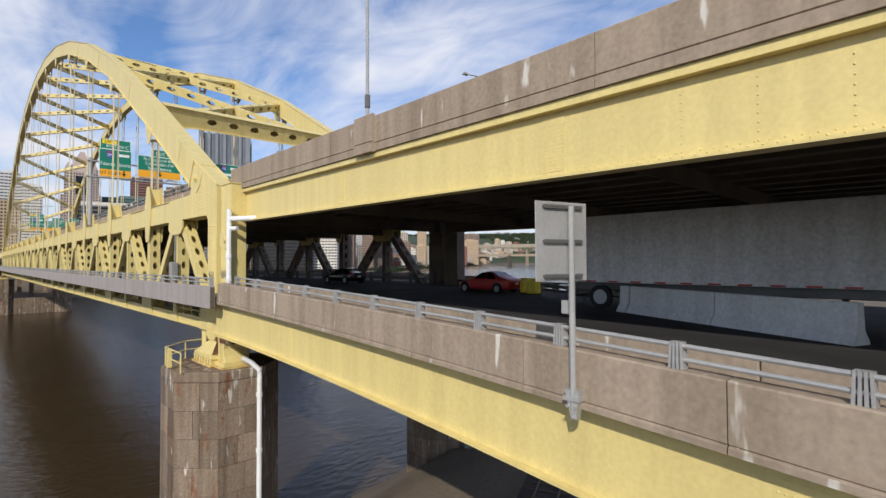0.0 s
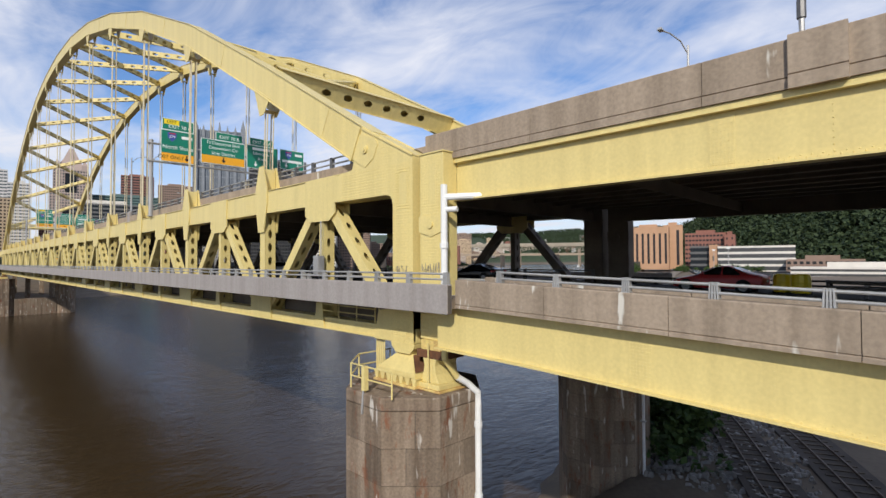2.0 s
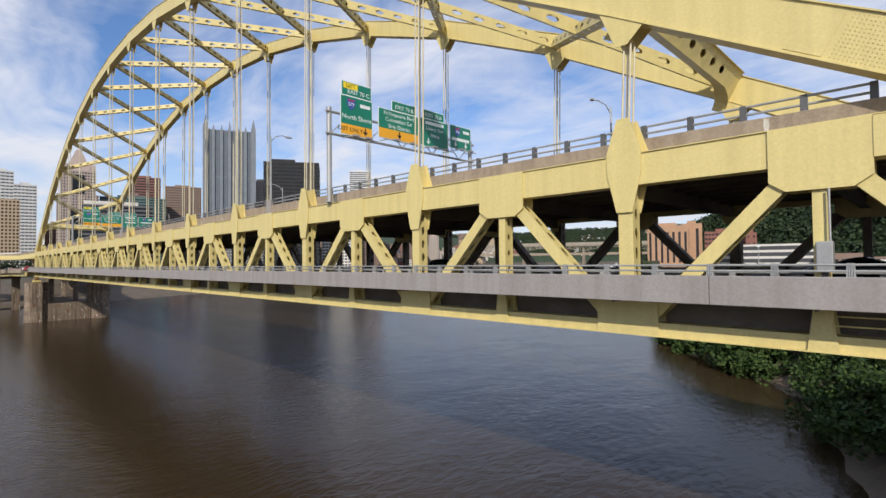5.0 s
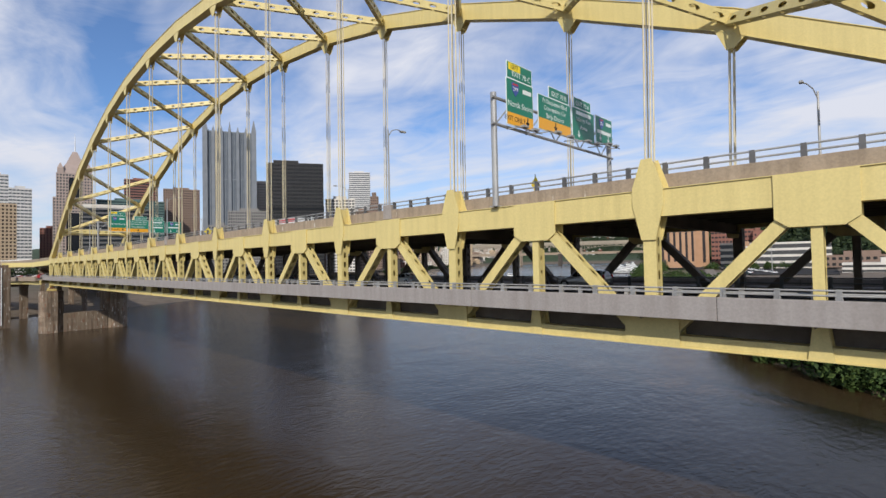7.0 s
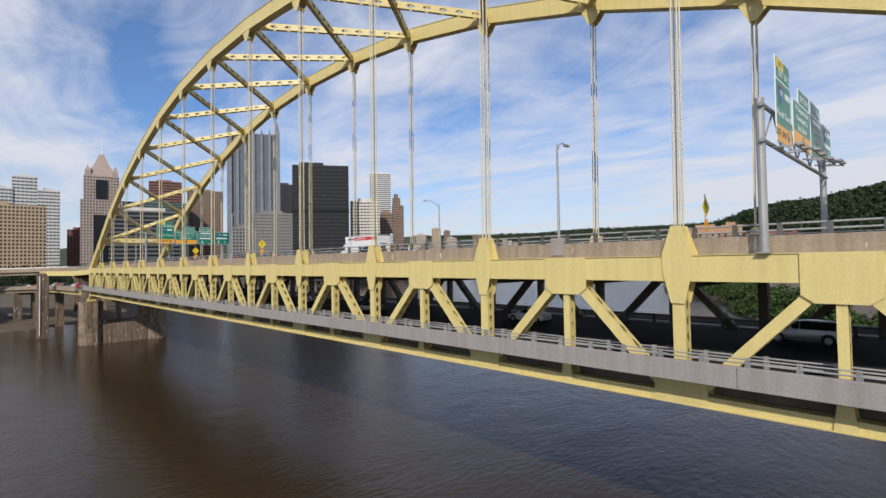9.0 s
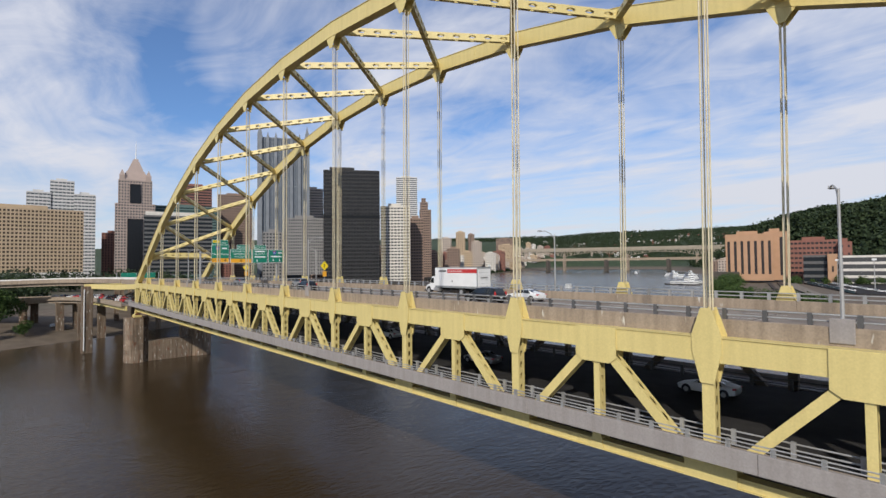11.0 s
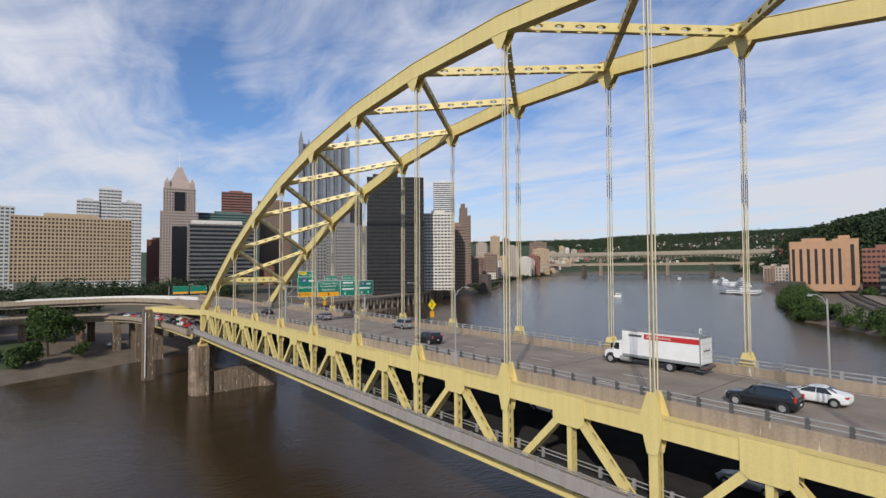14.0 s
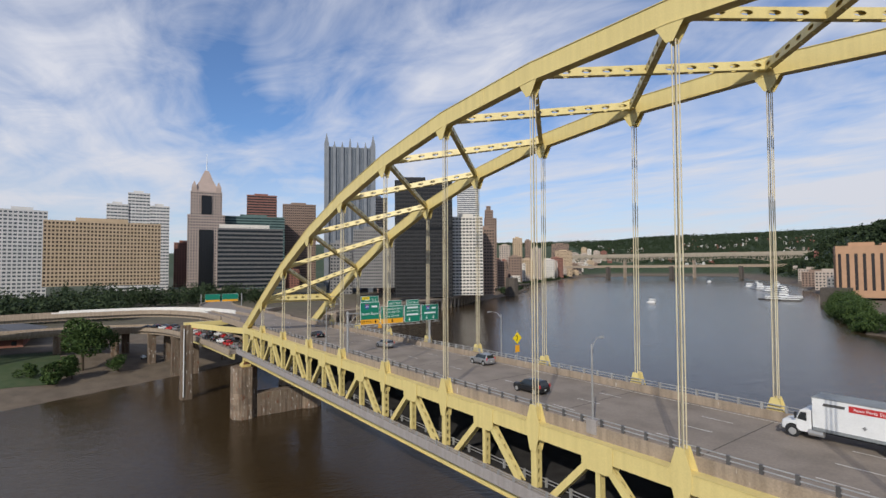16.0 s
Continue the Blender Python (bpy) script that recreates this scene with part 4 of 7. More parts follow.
def girder_rivets(t, y, z0, z1, patches, rows):
    """Splice plates with close rivets, single stiffener rows, and the rivets along the lower flange angle."""
    for x in patches:
        m = M()
        m.box(x - 0.36, x + 0.36, y - 0.034, y - 0.02, z0 + 0.14, z1 - 0.1)
        for i in range(7):
            for j in range(int((z1 - z0 - 0.4) / 0.1)):
                m.rivet((x - 0.30 + i * 0.10, y - 0.034, z0 + 0.22 + j * 0.1), (0, -1, 0), 0.022)
        m.done("splice_plate", YELLOW, t)
    m = M()
    for x in rows:
        for j in range(int((z1 - z0 - 0.2) / 0.17)):
            m.rivet((x, y - 0.02, z0 + 0.15 + j * 0.17), (0, -1, 0), 0.024)
    x = 3.0
    while x < 40:
        m.rivet((x, y - 0.02, z0 + 0.07), (0, -1, 0), 0.024)
        m.rivet((x + 0.12, y - 0.02, z0 + 0.14), (0, -1, 0), 0.022)
        x += 0.24
    tagged(m.done("rivets", YELLOW, t), kind="stuff")


ug = plate_girder("upper_girder", "pale yellow riveted plate girder carrying the upper approach", 2.6, APP, 0.555, 22.47, 24.12, YELLOW)
m = M()
m.box(2.6, APP, 0.33, 0.72, 24.18, 24.33)
m.done("deck_shelf", YELLOW, ug)
girder_rivets(ug, 0.555, 22.47, 24.12, (13.7, 24.5, 36.0), (9.0, 11.2, 16.3, 18.6, 21.0, 23.2, 26.4, 27.7, 29.1, 30.5, 32.0))
bend(ug, *UP)
lg = plate_girder("lower_girder", "pale yellow riveted plate girder carrying the lower approach", 3.2, APP, -1.42, 16.07, 17.9, YELLOW)
girder_rivets(lg, -1.42, 16.07, 17.7, (11.8, 30.0), (8.0, 15.2, 19.0, 22.5, 26.0))
bend(lg, LOW[0], LOW[1], LOW[2], -0.033)
# a yellow girder in brown: its shade under the deck is in the colour
bend(plate_girder("upper_girder", "steel plate girder on the far side of the approach, shaded by its brown colour", 2.6, APP, WIDE - 0.95, 22.46, 24.1, BEAM_AND_SHADE), *UP)
plate_girder("lower_girder", "yellow plate girder on the far side of the lower approach", 3.2, APP, WIDE - 0.5, 15.9, 17.5, YELLOW)


def approach_post(y, mat):
    t = thing("approach_post", "riveted yellow steel post carrying the approach girders", "bridge post", "approach posts")
    m = M()
    m.box(1.06, 2.58, y - 0.45, y + 0.45, 16.1, 24.55)
    m.done("post_box", mat, t, bevel=0.02)
    c = M()
    c.prism([(1.02, 24.55), (2.62, 24.55), (2.62, 24.61), (1.02, 24.61)], y - 0.5, y + 0.5)
    c.done("cap", mat, t)
    g = M()
    g.prism([(1.02, 21.0), (1.82, 20.75), (2.62, 21.0), (2.62, 21.7), (1.02, 21.7)], y - 0.50, y - 0.45)
    g.tube([(1.82, y - 0.50, 21.3), (1.82, y - 0.58, 21.3)], 0.17, 12)
    g.done("pin_plate", mat, t)
    if y == 0:
        r = M()
        for i in range(11):
            for j in range(64):
                z = 16.3 + j * 0.128
                if not (20.7 < z < 21.8 and 1 < i < 9) and not (4 <= i <= 6 and 22.2 < z < 24.0):
                    r.rivet((1.14 + i * 0.136, y - 0.45, z), (0, -1, 0), 0.033)
        tagged(r.done("rivets", mat, t), kind="stuff")
        scrawl(t, 1.2, 2.4, 19.0, 19.6, y - 0.49, 9)


def inspection_rail():
    """Rails in the opening below the walkway beside the end post."""
    t = thing("inspection_railing", "thin yellow pipe railing in the opening below the walkway", "railing")
    for x in (-7.3, -5.6, -3.9, -2.3):
        m = M()
        m.tube([(x, -0.5, 16.45), (x, -0.5, 17.5)], 0.035, 6)
        m.done("post", YELLOW, t)
    for z in (16.85, 17.2):
        m = M()
        m.tube([(-7.35, -0.5, z), (-2.25, -0.5, z)], 0.03, 6)
        m.done("rail", YELLOW, t)


inspection_rail()
t = thing("utility_box", "grey metal utility box on a truss post above the walkway", "utility box")
m = M()
m.box(-7.72, -7.2, -0.86, -0.42, 18.85, 20.0)
m.done("cabinet", GALV, t, bevel=0.03)
m = M()
m.box(-7.68, -7.24, -0.88, -0.86, 18.93, 19.92)
m.done("door", GALV, t)
m = M()
m.tube([(-7.3, -0.6, 20.0), (-7.3, -0.6, 22.0)], 0.04, 6)
m.done("conduit", GALV, t)
m = M()
m.box(-7.6, -7.4, -0.6, -0.42, 18.12, 18.85)
m.done("bracket", DARKSTEEL, t)
approach_post(0.0, YELLOW)
# the far post's brown is shade painted over the yellow
approach_post(WIDE, BEAM_AND_SHADE)


def octagon(cx, cy, r, cut=0.42):
    c = r * cut
    return [(cx - c, cy - r), (cx + c, cy - r), (cx + r, cy - c), (cx + r, cy + c), (cx + c, cy + r), (cx - c, cy + r), (cx - r, cy + c), (cx - r, cy - c)]


def pier(cx, cy, r, z0, z1, label):
    t = thing("bridge_pier", label, "pier")
    m = M()
    m.column(octagon(cx, cy, r - 0.04), z0, z1 - 0.6)
    m.done("core", JOINT, t)
    m = M()
    m.column(octagon(cx, cy, r + 0.01), z1 - 0.57, z1)
    m.done("cap", PIER, t, bevel=0.06)
    z, i = z1 - 0.57, 0
    while z > z0:
        h = 1.55
        pts = octagon(cx, cy, r)
        for a in range(8):
            p, q = Vector((*pts[a], 0)), Vector((*pts[(a + 1) % 8], 0))
            d = (q - p)
            n = Vector((d.y, -d.x, 0)).normalized()
            cuts = [0.0, 0.42 + 0.16 * ((i + a) % 2), 1.0] if d.length > 2.0 else [0.0, 1.0]
            for u, v in zip(cuts, cuts[1:]):
                A, B = p + d * u + d.normalized() * 0.012, p + d * v - d.normalized() * 0.012
                s = M()
                lo = max(z0, z - h)
                s.hexa([A - n * 0.2 + Vector((0, 0, lo + 0.012)), A + Vector((0, 0, lo + 0.012)), B + Vector((0, 0, lo + 0.012)), B - n * 0.2 + Vector((0, 0, lo + 0.012)),
                        A - n * 0.2 + Vector((0, 0, z - 0.012)), A + Vector((0, 0, z - 0.012)), B + Vector((0, 0, z - 0.012)), B - n * 0.2 + Vector((0, 0, z - 0.012))])
                s.done("stone", PIER, t)
        z -= h
        i += 1
    return t


pier(0.12, 0.0, 3.03, -1.5, 13.9, "brown stained octagonal pier of concrete blocks in the river")
pier(0.25, WIDE, 2.98, -1.5, 13.9, "brown stained octagonal pier of concrete blocks by the bank")
pier(-SPAN - 1.2, 0.0, 3.2, -1.5, 13.8, "brown stained octagonal pier at the city end of the span")
pier(-SPAN - 1.2, WIDE, 3.2, -1.5, 13.8, "brown stained octagonal pier at the city end, second of the pair")
slab("pier_wall", "low concrete wall between the two city end piers", -SPAN - 3.2, -SPAN + 0.8, 3.0, WIDE - 3.0, -1.5, 6.2, PIER, "pier wall", 0.1)


def bearing(cx, cy, big):
    t = thing("bearing", "rusty yellow cast steel bridge bearing on the pier top", "bearing", "bearings")

    def stack(name, rows, mat):
        m = M()
        for hx, hy, z0, z1, top in rows:
            m.column([(cx - hx, cy - hy), (cx + hx, cy - hy), (cx + hx, cy + hy), (cx - hx, cy + hy)], z0, z1, top=top)
        return m.done(name, mat, t, bevel=0.03)
    if big:
        stack("base_plate", [(1.5, 1.2, 13.9, 14.02, 1)], RUSTY)
        stack("base_casting", [(1.40, 1.1, 14.34, 14.56, 1), (1.34, 1.06, 14.56, 15.26, 0.42)], YELLOW)
        for i in range(7):
            # feet between the round openings along the sill
            m = M()
            x = cx - 1.35 + i * 0.45
            m.prism([(x - 0.08, 14.02), (x + 0.08, 14.02), (x + 0.13, 14.24), (x + 0.2, 14.34), (x - 0.2, 14.34), (x - 0.13, 14.24)], cy - 1.1, cy + 1.1)
            m.done("foot", YELLOW, t)
        m = M()
        m.hexa([(cx + 1.345, cy - 1.0, 14.6), (cx + 1.345, cy + 1.0, 14.6), (cx + 1.36, cy + 1.0, 14.6), (cx + 1.36, cy - 1.0, 14.6),
                (cx + 0.60, cy - 0.45, 15.24), (cx + 0.60, cy + 0.45, 15.24), (cx + 0.615, cy + 0.45, 15.24), (cx + 0.615, cy - 0.45, 15.24)])
        m.done("rusted_end_plate", RUST, t, "rust-brown bare end face")
        m = M()
        m.prism([(cx - 0.85, 15.75), (cx + 0.85, 15.75), (cx + 0.80, 15.56), (cx + 0.50, 15.28), (cx - 0.50, 15.28), (cx - 0.80, 15.56)], cy - 0.6, cy + 0.6)
        m.done("saddle", YELLOW, t)
    else:
        stack("base_plate", [(0.9, 0.95, 13.9, 14.0, 1)], RUSTY)
        stack("base_sill", [(0.78, 0.86, 14.0, 14.22, 1)], YELLOW)
        m = M()
        waist = [(0.62, 14.22), (0.40, 14.62), (0.33, 15.0), (0.42, 15.3)]
        m.prism([(cx - w, z) for w, z in waist] + [(cx + w, z) for w, z in reversed(waist)], cy - 0.7, cy + 0.7)
        m.done("rocker", YELLOW, t, bevel=0.03)
        stack("top_plate", [(0.82, 0.72, 15.3, 15.66, 1)], RUST)
        m = M()
        m.box(cx - 0.60, cx + 0.60, cy - 0.62, cy + 0.62, 15.66, 16.1)
        m.done("shoe", RUSTY, t)
        for e in (-0.86, 0.86):
            m = M()
            m.tube([(cx + 0.1, cy + e, 14.0), (cx + 0.1, cy + e, 16.0)], 0.035, 6)
            m.done("guide_rod", YELLOW, t)


for yy in (0.0, WIDE):
    bearing(-0.05, yy, True)
    bearing(1.9, yy, False)
    bearing(-SPAN, yy, True)

# ---------- the city ----------


def facade(name, base, frame_c, glass_c, fx, fz, wx=0.6, wz=0.5):
    """Materials for one building: wall and window glass."""
    return material(name + "_wall", base, frame_c, rough=0.8, grain=4, stain=0.05, bump=0.05), glass(name + "_glass", [c * 0.6 for c in glass_c], 0.25, 0.35)


def block(name, label, cx, cy, w, d, z0, z1, wall, pane, bay=3.2, storey=3.6, ww=0.6, wh=0.5, split=True, turn=None, bands=False, roof=True, parent=None, deep=0.25):
    """A building of straight walls: body, window panes set into the wall bays of every storey, and a parapet roof."""
    t = parent or thing(name, label, "building")
    if turn is None:
        turn = math.atan2(-cx - 60, cy + 35)
    R = Matrix.Rotation(turn, 4, "Z")
    c = Vector((cx, cy, 0))

    def at(x, y, z):
        return c + R @ Vector((x, y, 0)) + Vector((0, 0, z))
    body = M()

    def hexa(m, x0, x1, y0, y1, a, b, k=0):
        m.hexa([at(x0, y0, a), at(x1, y0, a), at(x1, y1, a), at(x0, y1, a), at(x0, y0, b), at(x1, y0, b), at(x1, y1, b), at(x0, y1, b)], k)
    hexa(body, -w / 2 + deep, w / 2 - deep, -d / 2 + deep, d / 2 - deep, z0, z1, 1)

    def piece(name, *a):
        if split:
            m = M()
            hexa(m, *a)
            m.done(name, wall, t)
        else:
            hexa(body, *a)
    if split:
        body.done("glazed_core", [wall, pane], t)
    ns = max(1, round((z1 - z0) / storey))
    sh = (z1 - z0) / ns
    # spandrels
    for i in range(ns + 1):
        a = z0 + i * sh - sh * (1 - wh) / 2
        b = z0 + i * sh + sh * (1 - wh) / 2
        piece("floor_band", -w / 2, w / 2, -d / 2, d / 2, max(z0, a), min(z1 + 0.8, b) if i < ns else z1 + 0.8)
    if not bands:
        for ax, ln in ((0, w), (1, d)):
            nb = max(1, round(ln / bay))
            bw = ln / nb
            for i in range(nb + 1):
                p = -ln / 2 + i * bw
                h = bw * (1 - ww) / 2
                a, b = max(-ln / 2, p - h), min(ln / 2, p + h)
                if ax == 0:
                    piece("wall_pier", a, b, -d / 2 + 0.02, -d / 2 + deep + 0.1, z0, z1)
                else:
                    for e in (-1, 1):
                        x0, x1 = sorted((e * (w / 2 - 0.02), e * (w / 2 - deep - 0.1)))
                        piece("wall_pier", x0, x1, a + 0.02, b - 0.02, z0, z1)
    if not split:
        body.done("facade", [wall, pane], t)
    if roof:
        r = M()
        hexa(r, -w * 0.25, w * 0.2, -d * 0.25, d * 0.25, z1 + 0.5, z1 + 4.5)
        r.done("roof_plant", wall, t)
    return t


F_HOTEL = facade("sandstone", (0.48, 0.36, 0.235), (0.44, 0.33, 0.21), (0.10, 0.07, 0.05), 3, 3)
F_PALE = facade("pale_metal", (0.62, 0.60, 0.57), (0.55, 0.54, 0.52), (0.16, 0.18, 0.20), 3, 3)
F_TAN = facade("tan_stone", (0.46, 0.38, 0.31), (0.42, 0.35, 0.29), (0.08, 0.09, 0.10), 3, 3)
F_PINK = facade("pink_granite", (0.40, 0.31, 0.265), (0.36, 0.285, 0.245), (0.07, 0.09, 0.10), 3, 3)
F_DARK = facade("dark_band", (0.12, 0.115, 0.11), (0.10, 0.10, 0.10), (0.02, 0.025, 0.03), 3, 3)
F_BLACK = facade("black_steel", (0.028, 0.027, 0.027), (0.022, 0.022, 0.022), (0.012, 0.013, 0.015), 3, 3)
F_VENT = facade("vent_louvre", (0.010, 0.010, 0.010), (0.008, 0.008, 0.008), (0.006, 0.006, 0.006), 3, 3)
F_RED = facade("red_brick", (0.25, 0.105, 0.075), (0.215, 0.09, 0.065), (0.05, 0.05, 0.05), 3, 3)
F_BROWN = facade("brown_stone", (0.25, 0.17, 0.13), (0.22, 0.15, 0.11), (0.05, 0.05, 0.05), 3, 3)
F_GREY = facade("grey_stone", (0.24, 0.23, 0.22), (0.21, 0.20, 0.19), (0.05, 0.06, 0.07), 3, 3)
F_GREEN = facade("green_glass", (0.10, 0.16, 0.15), (0.09, 0.14, 0.13), (0.04, 0.08, 0.08), 3, 3)
F_MIRROR = facade("silver_glass", (0.21, 0.225, 0.245), (0.17, 0.185, 0.205), (0.15, 0.18, 0.215), 3, 3)
F_WHITE = facade("white_concrete", (0.66, 0.62, 0.55), (0.60, 0.56, 0.50), (0.12, 0.12, 0.12), 3, 3)
F_ORANGE = facade("orange_brick", (0.45, 0.265, 0.155), (0.40, 0.235, 0.135), (0.06, 0.05, 0.05), 3, 3)

block("hotel", "broad sandstone coloured hotel slab with a grid of windows", -690, -14, 96, 22, 26, 88, *F_HOTEL, bay=3.0, storey=3.65, ww=0.6, wh=0.56, deep=0.5)
block("office_tower", "pale metal clad office tower with stepped top", -775, -83, 40, 30, 10, 104, *F_PALE, bay=4, storey=4.0, ww=0.7, wh=0.5)
g = block("office_tower", "pale metal clad office tower in three steps", -899, 8, 25, 34, 10, 130, *F_PALE, bay=4.2, storey=4.4, ww=0.86, wh=0.46)
block("", "", -899, 33, 26, 34, 10, 147, *F_PALE, bay=4.2, storey=4.4, ww=0.86, wh=0.46, parent=g)
block("", "", -895, 58, 24, 34, 10, 130, *F_PALE, bay=4.2, storey=4.4, ww=0.86, wh=0.46, parent=g)


block("city_building", "dark red brick building behind the hotel", -980, 104, 30, 26, 10, 84, *F_RED, bay=4, storey=4, ww=0.5, wh=0.5)
block("city_building", "tan mid rise building behind the hotel", -1000, 128, 26, 26, 10, 66, *F_TAN, bay=4, storey=4, ww=0.5, wh=0.5)


def pyramid_tower():
    t = block("pyramid_tower", "tan stone tower with a stepped pyramid roof and a thin mast", -858, 112, 47, 43, 10, 117, *F_PINK, bay=3.4, storey=4.0, ww=0.55, wh=0.55, roof=False)
    block("", "", -858, 112, 40, 38, 117, 150, *F_PINK, bay=3.4, storey=4.0, ww=0.55, wh=0.55, parent=t, roof=False)
    a = math.atan2(858 - 60, 112 + 35)
    R = Matrix.Rotation(a, 4, "Z")
    m = M()
    for s0, s1, z0, z1 in ((19, 16.5, 150, 155), (15, 10.5, 155, 164), (10.0, 2.6, 164, 183)):
        pts = [R @ Vector((x, y, 0)) + Vector((-858, 112, 0)) for x, y in ((-s0, -s0), (s0, -s0), (s0, s0), (-s0, s0))]
        m.column([(p.x, p.y) for p in pts], z0, z1, top=s1 / s0)
    m.done("roof", F_PINK[0], t)
    for sx, sy in ((-1, -1), (1, -1), (1, 1), (-1, 1)):
        m = M()
        pts = [R @ Vector((15.5 * sx + x, 15.5 * sy + y, 0)) + Vector((-858, 112, 0)) for x, y in ((-3.4, -3.4), (3.4, -3.4), (3.4, 3.4), (-3.4, 3.4))]
        m.column([(p.x, p.y) for p in pts], 150, 157)
        m.column([(p.x, p.y) for p in pts], 157, 165, top=0.08)
        m.done("turret", F_PINK[0], t)
    m = M()
    m.tube([(-858, 112, 180), (-858, 112, 208)], [0.8, 0.25], 8)
    m.done("mast", WHITE, t)
    n = Vector((798, -147, 0)).normalized()
    s = Vector((-n.y, n.x, 0))
    m = M()
    for w, z0, z1, off in ((9, 12, 97, 22.2), (6.5, 118, 145, 19.6)):
        c = Vector((-858, 112, 0)) + n * off
        m.hexa([c - s * w + Vector((0, 0, z0)), c + s * w + Vector((0, 0, z0)), c + s * w + n * 0.5 + Vector((0, 0, z0)), c - s * w + n * 0.5 + Vector((0, 0, z0)),
                c - s * w + Vector((0, 0, z1)), c + s * w + Vector((0, 0, z1)), c + s * w + n * 0.5 + Vector((0, 0, z1)), c - s * w + n * 0.5 + Vector((0, 0, z1))])
    m.done("dark_glazing", F_BLACK[1], t)


pyramid_tower()
tower = block("office_block", "dark banded office block with a white roof edge", -632, 112, 63, 40, 22, 82, *F_DARK, bands=True, storey=4.2, wh=0.55, roof=False)
block("", "", -634, 106, 48, 30, 82.4, 86.2, *F_WHITE, bands=True, storey=4, wh=0.04, parent=tower, roof=False)
block("office_tower", "dark red brick tower behind the others", -960, 220, 48, 40, 10, 166, *F_RED, bands=True, storey=4.5)
block("office_tower", "brown banded tower behind the others", -892, 261, 52, 40, 10, 146, *F_BROWN, bay=3, storey=4, ww=0.6)
block("office_tower", "green glass office block", -865, 182, 84, 40, 10, 119, *F_GREEN, bands=True, storey=4)
block("office_tower", "grey concrete office block with fine windows", -585, 234, 46, 36, 20, 83, *F_GREY, bay=2.4, storey=3.6, ww=0.5)
tower = block("office_tower", "black steel and glass office tower", -520, 257, 58, 50, 12, 129, *F_BLACK, bay=1.6, storey=3.9, ww=0.62, wh=0.62, roof=False)
block("", "", -529, 250, 26, 30, 129, 134.5, *F_BLACK, bay=1.6, storey=5, parent=tower, roof=False)
block("", "", -520, 257, 58.6, 50.6, 79, 82.2, *F_VENT, bay=58, storey=3.2, wh=0.9, ww=0.99, parent=tower, roof=False)
block("office_tower", "tan stone tower behind the glass tower", -750, 329, 30, 30, 10, 146, *F_TAN, bay=3, storey=4)
block("office_tower", "white banded high rise tower", -847, 587, 42, 35, 10, 205, *F_PALE, bands=True, storey=4)
block("office_tower", "white concrete apartment block with balconies", -508, 307, 33, 26, 12, 95, *F_WHITE, bay=3.5, storey=3.4, ww=0.75)
tower = block("office_tower", "brown brick stepped tower", -672, 489, 19, 22, 10, 118, *F_BROWN, bay=3, storey=3.8, roof=False)
block("", "", -674, 488, 13, 15, 118, 131, *F_BROWN, bay=3, storey=3.8, parent=tower, roof=False)
block("", "", -675, 488, 7, 8, 131, 138, *F_BROWN, bay=3, storey=3.8, parent=tower, roof=False)
block("office_tower", "dark brown brick slab", -532, 356, 19, 26, 10, 86, *F_BROWN, bay=3, storey=3.6)


def glass_castle():
    t = block("glass_tower", "silver mirror glass tower with a crown of pointed spires", -707, 263, 60, 60, 10, 200, *F_MIRROR, bay=2.0, storey=60, ww=0.6, wh=0.98, roof=False)
    a = math.atan2(707 - 60, 263 + 35)
    R = Matrix.Rotation(a, 4, "Z")
    for i in range(-3, 4):
        for j in (-1, 1):
            for sw in (0, 1):
                if sw and abs(i) == 3:
                    continue
                x, y = (i * 10, j * 30) if sw == 0 else (j * 30, i * 10)
                h = 18 if abs(i) == 3 else (14 if i == 0 else 8)
                c = R @ Vector((x, y, 0)) + Vector((-707, 263, 0))
                s = 1.7 if abs(i) != 3 else 3.0
                q = [R @ Vector((u, v, 0)) + c for u, v in ((-s, -s), (s, -s), (s, s), (-s, s))]
                q = [(p.x, p.y) for p in q]
                m = M()
                m.column(q, 20, 198 + h * 0.3)
                m.column(q, 198 + h * 0.3, 200 + h, top=0.08)
                m.done("spire", F_MIRROR[0], t)


glass_castle()

# ---------- far end of the bridge and the ramps ----------


def path_frames(pts):
    pts = [Vector(p) for p in pts]
    out = []
    for i, p in enumerate(pts):
        d = (pts[min(i + 1, len(pts) - 1)] - pts[max(i - 1, 0)])
        d.z = 0
        d.normalize()
        out.append((p, Vector((-d.y, d.x, 0))))
    return out


def smooth_path(pts, n=8):
    """Points of a soft curve through pts."""
    P = [Vector(p) for p in pts]
    P = [P[0] * 2 - P[1]] + P + [P[-1] * 2 - P[-2]]
    out = []
    for i in range(1, len(P) - 2):
        for j in range(n):
            t = j / n
            a, b, c, d = P[i - 1], P[i], P[i + 1], P[i + 2]
            out.append(0.5 * (2 * b + (c - a) * t + (2 * a - 5 * b + 4 * c - d) * t * t + (3 * b - a - 3 * c + d) * t ** 3))
    out.append(P[-2])
    return out


